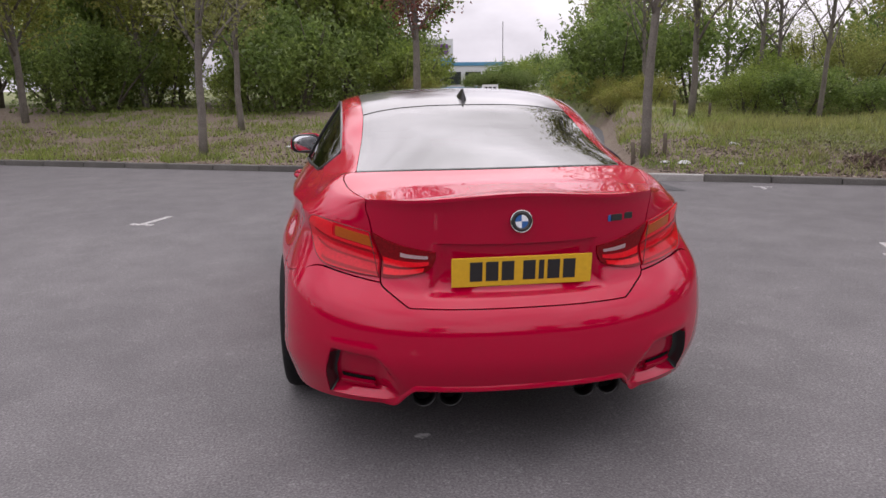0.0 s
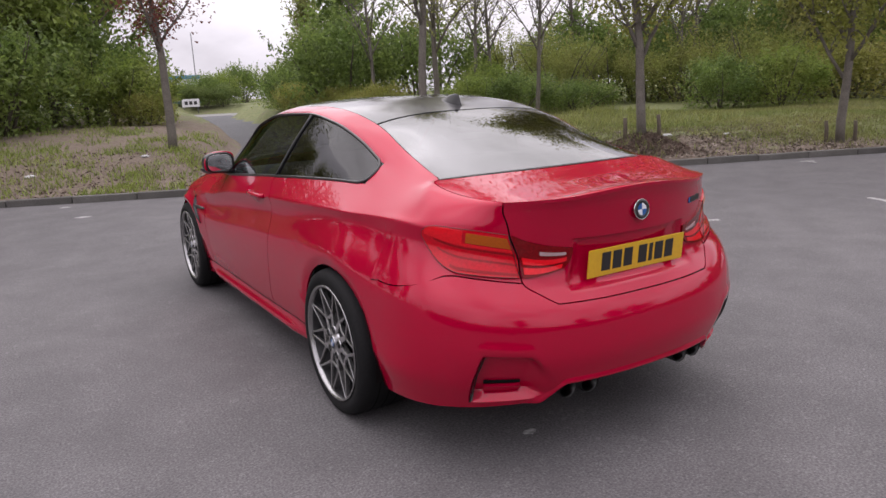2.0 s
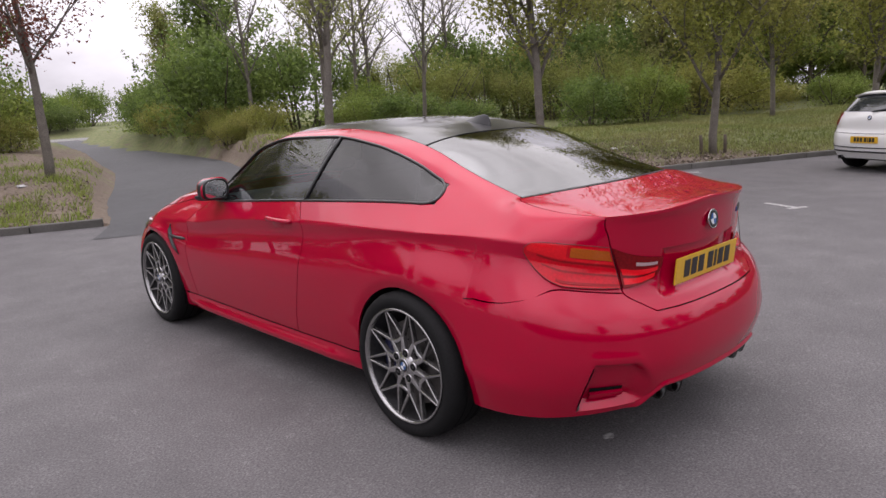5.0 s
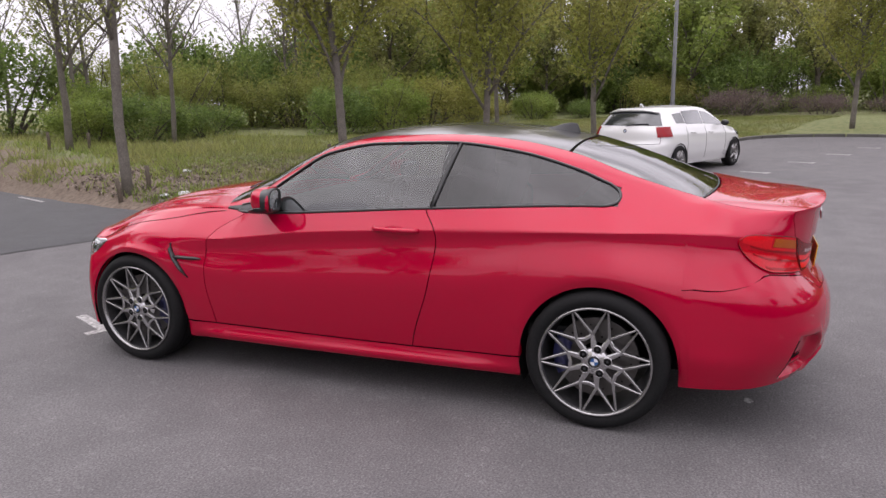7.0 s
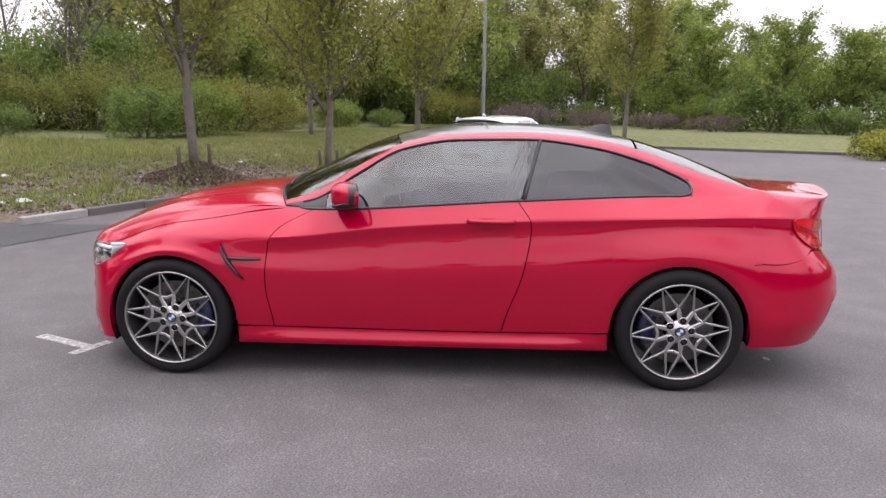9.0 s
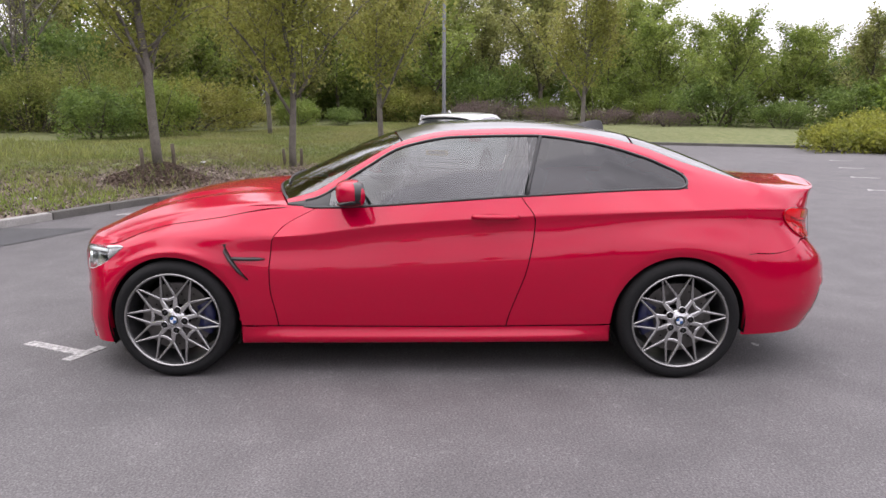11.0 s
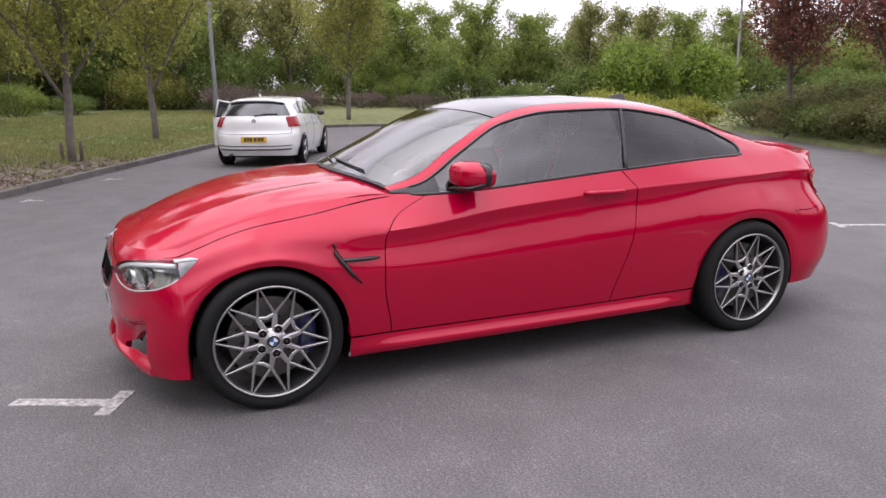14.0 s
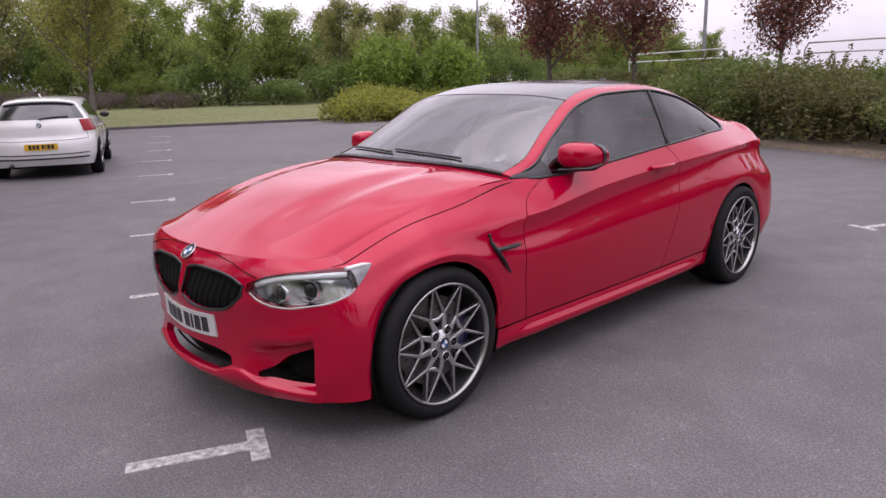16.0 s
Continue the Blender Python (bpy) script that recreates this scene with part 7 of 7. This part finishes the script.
for k in range(3):
    bm = bmesh.new()
    box(bm, (2.2, 0.2, 1.7), (14.4 + 2.8 * k, 95.95, 2.3), 0.03)
    part("window", bm, WINDOW_DARK, shed, "dark window", smooth=False)
mast = thing("mast", "thin pale mast by the building", "mast")
bm = bmesh.new()
tube(bm, [(20.5, 92, 0), (20.5, 92, 9.5)], 0.06, 6)
part("pole", bm, POLE, mast)
sign = thing("road_sign", "white board sign with dark bars on posts", "sign")
bm = bmesh.new()
box(bm, (1.5, 0.05, 0.7), (0, 0, 1.05), 0.01)
part("board", bm, RAIL_WHITE, sign, smooth=False)
for k in (-0.4, 0.0, 0.4):
    bm = bmesh.new()
    box(bm, (0.28, 0.02, 0.3), (k, -0.03, 1.05), 0.005)
    part("sign_bar", bm, INK, sign, "dark bar", smooth=False)
for k in (-0.6, 0.6):
    bm = bmesh.new()
    tube(bm, [(k, 0.04, 0), (k, 0.04, 1.3)], 0.03, 8)
    part("post", bm, POLE, sign)
sign.matrix_basis = pose(12.9, 62.5, 0, 0, 0, 0)
for k in range(3):
    put(hedge_b, 12.5 + 1.9 * k, 64.5, 50 * k, 1.2)


# ---- grass, weeds and chippings on the verges ----
def blades(count, seed, where, size, name, label, mat, category="grass"):
    """Single upright blades, strewn where the ground allows."""
    rng = np.random.default_rng(seed)
    pts = where(rng, count)
    n = len(pts)
    a = rng.uniform(0, 2 * np.pi, n)
    h = size * rng.uniform(0.5, 1.6, n)
    lean = rng.normal(0, 0.45, (n, 2)) * h[:, None]
    wd = np.stack([np.cos(a), np.sin(a), np.zeros(n)], 1) * (0.05 * size + 0.006)
    tip = pts + np.concatenate([lean, h[:, None]], 1)
    v = np.stack([pts - wd, pts + wd, tip], 1).reshape(-1, 3)
    me = bpy.data.meshes.new(name)
    me.vertices.add(3 * n)
    me.vertices.foreach_set("co", v.astype(np.float32).ravel())
    me.loops.add(3 * n)
    me.loops.foreach_set("vertex_index", np.arange(3 * n, dtype=np.int32))
    me.polygons.add(n)
    me.polygons.foreach_set("loop_start", np.arange(0, 3 * n, 3, dtype=np.int32))
    me.update(calc_edges=True)
    me.materials.append(mat)
    return tagged(new(name, me), label, category, kind="stuff")


def on_verge(u0, u1, n0, n1, tuft=0.0, keep=None):
    def where(rng, count):
        if tuft:
            k = count // 45
            cu, cn = rng.uniform(u0, u1, k), n0 + (n1 - n0) * rng.uniform(0, 1, k) ** 1.4
            i = rng.integers(0, k, count)
            u, n = cu[i] + rng.normal(0, tuft, count), cn[i] + rng.normal(0, tuft, count)
        else:
            u, n = rng.uniform(u0, u1, count), n0 + (n1 - n0) * rng.uniform(0, 1, count) ** 1.3
        x, y = u * DU.x + n * DN.x, u * DU.y + n * DN.y
        z = ground_height(x, y)
        ok = (z > 0.06) & (np.abs(x - path_x(y)) > path_w(y) + 0.3) & (n > N_KERB + 0.14)
        if keep is not None:
            ok &= keep(x, y, u, n, rng)
        return np.stack([x, y, z - 0.01], 1)[ok]
    return where


def away_from_trees(x, y, u, n, rng):
    ok = rng.uniform(0, 1, len(x)) < 0.05 + 0.80 * smooth((n - N_KERB - 1.7 + 1.2 * smooth((u - 6.0) / 3) - 0.4 * np.sin(u * 2.3)) / 1.2) + 0.40 * smooth((u - 8) / 4)
    for tx, ty, r in ((7.7, 4.9, 1.15), (4.4, 6.9, 2.3)):
        ok &= np.hypot(x - tx, y - ty) > r * rng.uniform(0.75, 1.15, len(x))
    return ok


blades(190000, 1, on_verge(2.5, 30, N_KERB, 16, keep=away_from_trees), 0.062, "verge_grass", "short rough spring grass on the verge", GRASS_BLADE)
blades(26000, 2, on_verge(-16, 4, N_KERB, 15.5, 0.2), 0.10, "verge_weeds", "tufts of weeds growing out of bare soil", LEAF_MID, "weeds")
blades(4000, 4, on_verge(-16, 24, N_KERB, 9, 0.2), 0.12, "tall_weeds", "taller weeds beside the kerb", GRASS_BLADE, "weeds")
blades(12000, 6, on_verge(-2.0, 9, 11.0, 30.0, 0.35), 0.16, "bank_weeds", "rank olive weeds on the bank by the path", LEAF_OLIVE, "weeds")


def strewn(count, seed, where, size, name, label, mat, category):
    rng = np.random.default_rng(seed)
    pts = where(rng, count) + np.array([0, 0, 0.015])
    me = leaf_mesh(name, pts, rng.uniform(0.4, 1.5, len(pts)) * size, mat, rng, flat=0.6, long=1.3)
    return tagged(new(name, me), label, category, kind="stuff")


strewn(9000, 9, on_verge(0.5, 9, N_KERB, 9.8), 0.05, "stone_chippings", "pale stones and dead leaves on the soil", STONE, "stones")
strewn(20000, 7, on_verge(-16, 12, N_KERB, 11), 0.035, "bark_chippings", "bark chippings and dead leaves on the soil", CHIP, "chippings")
def on_mound(rng, count):
    a, r = rng.uniform(0, 2 * np.pi, count), 0.85 * rng.uniform(0, 1, count) ** 0.7
    x, y = 7.7 + r * np.cos(a), 4.9 + r * np.sin(a)
    return np.stack([x, y, ground_height(x, y)], 1)


strewn(6000, 8, on_mound, 0.045, "bark_mound", "mound of brown bark chippings round the tree's foot", CHIP, "chippings")
for x, y, s in ((4.75, 6.1, 0.11), (4.5, 6.25, 0.07), (6.3, 7.4, 0.08), (9.2, 5.6, 0.09), (-1.7, 9.8, 0.09), (0.3, 10.6, 0.08), (10.1, 4.9, 0.07), (5.6, 5.9, 0.06)):
    bit = thing("litter", "crumpled white litter lying on the soil", "litter", group="litter on the verge")
    bm = bmesh.new()
    bmesh.ops.create_icosphere(bm, subdivisions=2, radius=s)
    for v in bm.verts:
        v.co = v.co * (0.7 + 0.6 * noise.random())
        v.co.z *= 0.35
    part("scrap", bm, LITTER, bit, smooth=False)
    bit.matrix_basis = pose(x, y, float(ground_height(np.array(x), np.array(y))) + s * 0.2, 0, 0, 40 * x)
for x, y, s in ((-0.338, -2.06, 0.035), (-1.28, 6.0, 0.10), (-1.4, 7.2, 0.08)):
    spot = thing("paint_spot", "small pale splash on the tarmac", "stain", group="pale splashes")
    bm = bmesh.new()
    edge = [bm.verts.new((math.cos(a) * s * (0.7 + 0.5 * noise.random()), math.sin(a) * s * (0.5 + 0.4 * noise.random()), 0.003)) for a in np.linspace(0, 2 * math.pi, 15)[:-1]]
    bm.faces.new(edge)
    bmesh.ops.solidify(bm, geom=bm.faces[:], thickness=0.003)
    part("splash", bm, ROAD_PAINT, spot, smooth=False)
    spot.matrix_basis = pose(x, y, 0.001)


# ---- the white hatchback, seen from some way off ----
def white_hatchback(at, turn):
    car = thing("white_hatchback", "white five-door hatchback parked with its passenger door open", "car")
    body = new("body")
    body.parent = car
    mid = (0, 0, 0.7)
    Y1, Y0 = -1.55, 1.45
    along = [curve((-1.6, a), (-0.9, b), (0.7, b), (1.5, c)) for a, b, c in ((0.77, 0.80, 0.78), (0.84, 0.855, 0.845), (0.865, 0.875, 0.86), (0.845, 0.865, 0.83))]
    heights = [curve((-1.6, a), (1.5, b)) for a, b in ((0.22, 0.20), (0.42, 0.40), (0.66, 0.60), (0.85, 0.76))]
    waist_x = curve((-1.6, 0.775), (-0.8, 0.81), (0.6, 0.80), (1.0, 0.765), (1.5, 0.71))
    waist_z = curve((-1.6, 1.01), (-0.6, 0.975), (0.4, 0.945), (1.0, 0.935), (1.5, 0.86))
    rail_x = curve((-1.6, 0.585), (-0.8, 0.615), (-0.2, 0.62), (0.2, 0.625), (0.6, 0.69), (1.0, 0.765), (1.5, 0.71))
    rail_z = curve((-1.6, 1.30), (-1.0, 1.36), (-0.4, 1.378), (0.1, 1.34), (0.4, 1.24), (0.7, 1.09), (1.0, 0.945), (1.5, 0.862))
    W = np.array([0, 0.13, 0.30, 0.45, 0.58, 1.0])

    def flankline(y, w):
        y, w = np.broadcast_arrays(np.asarray(y, float), np.asarray(w, float))
        xs = np.stack([f(y) for f in along] + [waist_x(y), rail_x(y)], -1)
        zs = np.stack([f(y) for f in heights] + [waist_z(y), rail_z(y)], -1)
        i = np.clip(np.searchsorted(W, w) - 1, 0, 4)
        k = (w - W[i]) / np.diff(W)[i]
        g = lambda q: np.take_along_axis(q, i[..., None], -1)[..., 0] * (1 - k) + np.take_along_axis(q, i[..., None] + 1, -1)[..., 0] * k
        return g(xs), g(zs)

    def side_fn(s):
        def fn(y, w):
            x, z = flankline(y, w)
            return np.stack([s * x, np.broadcast_to(y, x.shape), z], -1)
        return fn

    def tail(u, w):
        """Tailgate and rear bumper: u across from -1 to 1, w from the bumper's foot 0 to the roof 1."""
        u, w = np.broadcast_arrays(np.asarray(u, float), np.asarray(w, float))
        x0, z0 = flankline(np.full(u.shape, Y1), w)
        yn = curve((0, -2.05), (0.10, -2.12), (0.22, -2.14), (0.32, -2.12), (0.36, -2.07), (0.50, -2.05), (0.60, -1.99), (0.8, -1.86), (1.0, -1.70))(w)
        zn = curve((0, 0.24), (0.13, 0.40), (0.30, 0.63), (0.45, 0.84), (0.58, 1.0), (1.0, 1.375))(w)
        q = np.abs(np.sin(u * np.pi / 2)) ** 0.72
        b = 3.4 - 0.6 * np.clip(w, 0, 1)
        y = Y1 + (yn - Y1) * np.clip(1 - q ** b, 0, 1) ** (1 / b)
        return np.stack([x0 * q * np.sign(u + 1e-9), y, zn + (z0 - zn) * q ** 3], -1)

    def nose(u, w):
        """Front end up to the bonnet's edge at w 0.58."""
        u, w = np.broadcast_arrays(np.asarray(u, float), np.asarray(w, float))
        x0, z0 = flankline(np.full(u.shape, Y0), w)
        yn = curve((0, 2.05), (0.12, 2.14), (0.30, 2.13), (0.45, 2.08), (0.58, 1.98))(w)
        zn = curve((0, 0.20), (0.13, 0.36), (0.30, 0.52), (0.45, 0.66), (0.58, 0.76))(w)
        q = np.abs(np.sin(u * np.pi / 2)) ** 0.85
        y = Y0 + (yn - Y0) * np.clip(1 - q ** 2.4, 0, 1) ** (1 / 2.4)
        return np.stack([x0 * q * np.sign(u + 1e-9), y, zn + (z0 - zn) * q ** 2], -1)
    for s in (-1, 1):
        y, w = np.meshgrid(np.linspace(Y1, Y0, 61), np.concatenate([np.linspace(0, 0.58, 16), np.linspace(0.64, 1, 7)]), indexing="ij")
        sheet("side_panel", side_fn(s)(y, w), WHITE_PAINT, body, "white side panel", flange=0.004, middle=mid)
    u, w = np.meshgrid(np.linspace(-1, 1, 49), np.linspace(0, 1, 34), indexing="ij")
    sheet("tailgate", tail(u, w), WHITE_PAINT, body, "white tailgate and rear bumper", flange=0.004, middle=mid)
    u, w = np.meshgrid(np.linspace(-1, 1, 49), np.linspace(0, 0.58, 20), indexing="ij")
    sheet("front_bumper", nose(u, w), WHITE_PAINT, body, "white nose and bumper", flange=0.004, middle=mid)
    # roof and screen, bonnet
    ys = np.concatenate([np.linspace(Y1, 0.15, 24), np.linspace(0.2, 1.0, 14)])
    q = np.linspace(-1, 1, 31)
    Q, Y = np.meshgrid(q, ys, indexing="ij")
    crown = 0.045 * np.clip((1.0 - Y) / 0.8, 0.35, 1)
    bow_h = np.where(Y > 0.1, 0.18 * np.clip((Y - 0.1) / 0.9, 0, 1), -0.15 * np.clip((-1.0 - Y) / 0.55, 0, 1))
    top = np.stack([Q * rail_x(Y), Y + bow_h * (1 - Q ** 2), rail_z(Y) + crown * (1 - Q ** 2) ** 0.8], -1)
    sheet("roof", top, WHITE_PAINT, body, "white roof", flange=0.004, middle=mid)
    sel = (ys > 0.16) & (ys < 0.97)
    sheet("windscreen", top[2:-2][:, sel] + np.array([0, 0.004, 0.006]), WINDOW_DARK, body, "dark windscreen", flange=0.004, middle=mid)
    lead = nose(np.linspace(-1, 1, 31), np.full(31, 0.58))
    back = top[:, -1]
    k = np.linspace(0, 1, 14)[None, :, None]
    edge = np.stack([q * 0.72, 1.0 + 0.45 * (1 - q ** 2) + 0 * q, 0.86 + 0.10 * (1 - q ** 2)], -1)
    hood = back[:, None] * (1 - k) ** 2 + 2 * edge[:, None] * k * (1 - k) + lead[:, None] * k ** 2
    hood[..., 2] += 0.05 * np.sin(np.pi * k[..., 0])
    sheet("bonnet", hood, WHITE_PAINT, body, "white bonnet", flange=0.004, middle=mid)

    def patch(name, fn, ua, ub, wa, wb, mat, label, lift=0.005, n=16):
        U, V = np.meshgrid(np.linspace(ua, ub, n), np.linspace(wa, wb, 8), indexing="ij")
        return sheet(name, offset(fn, U, V, lift), mat, body, label, flange=0.006, middle=mid)
    patch("rear_window", tail, -0.70, 0.70, 0.615, 0.93, WINDOW_DARK, "dark rear window")
    spoil = tail(np.linspace(-0.75, 0.75, 17)[:, None], np.linspace(0.96, 1.0, 3)[None])
    spoil[:, :2, 1] -= np.array([0.07, 0.035])[None]
    sheet("roof_spoiler", spoil + np.array([0, -0.005, 0.008]), WHITE_PAINT, body, "white roof spoiler", flange=0.02, middle=mid)
    for s in (-1, 1):
        fn = side_fn(s)
        for a, b, lo, hi, label in ((-1.33, -0.98, 0.66, 0.90, "dark rear quarter window"), (-0.95, -0.16, 0.64, 0.93, "dark rear door window"), (-0.11, 0.80, 0.64, 0.92, "dark front door window")):
            patch("side_window", fn, a, b, lo, hi, WINDOW_DARK, label)
        for y0 in (-1.0, -0.13, 0.86):
            bm = bmesh.new()
            tube(bm, [tuple(offset(fn, np.array(y0 + (0.15 * max(0, 0.3 - w) if y0 < -0.9 else 0)), np.array(w), 0.0005)) for w in np.linspace(0.06, 0.58, 9)], 0.004, 5)
            part("door_gap", bm, TRIM, body, "dark door gap")
        for y0 in (-0.85, 0.0):
            bm = bmesh.new()
            tube(bm, [tuple(offset(fn, np.array(y0 + d), np.array(0.475), e)) for d, e in ((0, 0.0), (0.03, 0.02), (0.17, 0.02), (0.20, 0.0))], 0.012, 6)
            part("door_handle", bm, WHITE_PAINT, body, "white door handle")
        patch("tail_lamp", tail, s * 0.52, s * 0.95, 0.425, 0.585, LENS_BAND, "red tail lamp", 0.012)
        patch("headlamp", nose, s * 0.55, s * 0.98, 0.40, 0.52, LAMP_BOWL, "clear headlamp", 0.008)
        bm = bmesh.new()
        bmesh.ops.create_uvsphere(bm, u_segments=16, v_segments=10, radius=1.0, matrix=Matrix.Translation((s * 0.90, 0.70, 1.01)) @ Matrix.Diagonal((0.095, 0.05, 0.065, 1)))
        part("door_mirror", bm, BLACK, body, "dark door mirror")
        for y in (-1.34, 1.35):
            bm = bmesh.new()
            arc = np.linspace(-0.30, math.pi + 0.30, 31)
            rows = [[(s * x, y + math.cos(a) * r, 0.315 + math.sin(a) * r) for a in arc] for x, r in ((0.874, 0.352), (0.879, 0.345), (0.860, 0.32), (0.60, 0.30), (0.60, 0.05))]
            grid_mesh(bm, np.array(rows))
            part("wheel_housing", bm, DARK, body, "dark wheel housing")
            hub = new("wheel")
            hub.parent = car
            hub.matrix_basis = Matrix.Translation((s * 0.785, y, 0.315)) if s > 0 else Matrix.Translation((s * 0.785, y, 0.315)) @ Matrix.Rotation(math.pi, 4, "Z")
            bm = bmesh.new()
            turned(bm, [(0.205, 0.085), (0.225, 0.105), (0.29, 0.105), (0.312, 0.085), (0.316, 0.05), (0.316, -0.08), (0.29, -0.1), (0.2, -0.1)], 40)
            part("tyre", bm, RUBBER, hub, "black tyre")
            bm = bmesh.new()
            turned(bm, [(0.225, 0.102), (0.208, 0.095), (0.195, 0.0), (0.195, -0.08)], 40)
            rim = part("rim", bm, ALLOY, hub, "grey alloy rim")
            for k in range(5):
                a = k * 2 * math.pi / 5
                bm = bmesh.new()
                tube(bm, [(0.085, 0, 0), (0.092, math.cos(a) * 0.12, math.sin(a) * 0.12), (0.095, math.cos(a) * 0.208, math.sin(a) * 0.208)], [0.042, 0.028, 0.024], 8)
                part("spoke", bm, ALLOY, rim)
            bm = bmesh.new()
            turned(bm, [(0.0001, 0.02), (0.195, 0.02)], 24)
            part("brake_disc", bm, DARK, hub)
    c = tail(np.array(0.0), np.array(0.25))
    number_plate(body, (0, float(c[1]) - 0.014, 0.57), Matrix.Rotation(math.pi, 4, "Z"), YELLOW, "yellow plate with dark bars")
    c = tail(np.array(0.0), np.array(0.525))
    roundel("boot_badge", body, (0, float(c[1]) - 0.004, float(c[2])), Matrix.Rotation(math.pi, 4, "Z") @ Matrix.Rotation(radians(14), 4, "X"), 0.042)
    for w, r in ((0.10, 0.016), (0.155, 0.010)):
        bm = bmesh.new()
        tube(bm, [tuple(offset(tail, np.array(a), np.array(w), 0.001)) for a in np.linspace(-0.62, 0.62, 25)], r, 6)
        part("bumper_groove", bm, TRIM, body, "dark groove across the bumper")
    bm = bmesh.new()
    for a in (-1, 1):
        tube(bm, [tuple(offset(tail, np.array(a * 0.60), np.array(w), 0.0)) for w in np.linspace(0.33, 0.60, 8)], 0.0045, 5)
    tube(bm, [tuple(offset(tail, np.array(a), np.array(0.33), 0.0)) for a in np.linspace(-0.6, 0.6, 21)], 0.0045, 5)
    part("tailgate_gap", bm, TRIM, body, "dark gap round the tailgate")
    bm = bmesh.new()
    turned(bm, [(0.03, 0.0), (0.036, -0.01), (0.036, 0.15)], 16, "y", (-0.50, -2.09, 0.25))
    part("exhaust_tip", bm, PIPE, body, "dark exhaust tip")
    bm = bmesh.new()
    tube(bm, [tuple(offset(tail, np.array(a), np.array(w), 0.02)) for a, w in ((0.0, 0.605), (0.12, 0.64), (0.34, 0.645))], 0.012, 6)
    part("rear_wiper", bm, TRIM, body, "black rear wiper")
    bm = bmesh.new()
    tube(bm, [(0, -1.33, 1.40), (0, -1.40, 1.45), (0, -1.45, 1.465), (0, -1.47, 1.40)], [0.02, 0.018, 0.012, 0.01], 8)
    part("roof_aerial", bm, WHITE_PAINT, body, "white shark-fin aerial")
    bm = bmesh.new()
    box(bm, (1.3, 3.6, 0.18), (0, 0, 0.28), 0.02)
    part("underbody", bm, DARK, car, "dark underbody")
    # open door on the left
    hinge = Matrix.Translation((-0.85, 0.82, 0)) @ Matrix.Rotation(radians(-40), 4, "Z")
    bm = bmesh.new()
    box(bm, (0.10, 0.98, 0.66), (0, -0.49, 0.61), 0.03)
    bmesh.ops.transform(bm, matrix=hinge, verts=bm.verts)
    door = part("open_door", bm, WHITE_PAINT, body, "white door standing open")
    bm = bmesh.new()
    tube(bm, [hinge @ Vector(p) for p in ((0, -0.06, 0.93), (0.06, -0.52, 1.25), (0.10, -0.88, 1.32), (0.04, -0.97, 0.93))], 0.03, 8)
    part("window_surround", bm, WHITE_PAINT, door, "white window surround")
    bm = bmesh.new()
    bm.faces.new([bm.verts.new(hinge @ Vector(p)) for p in ((0, -0.08, 0.93), (0.06, -0.52, 1.24), (0.10, -0.87, 1.31), (0.04, -0.96, 0.93))])
    bmesh.ops.solidify(bm, geom=bm.faces[:], thickness=0.006)
    part("door_glass", bm, WINDOW_DARK, door, "dark door glass", smooth=False)
    car.matrix_basis = pose(*at, 0, 0, turn) @ Matrix.Scale(0.925, 4)
    return car


white_hatchback((11.65, -0.66, 0), -112.0)
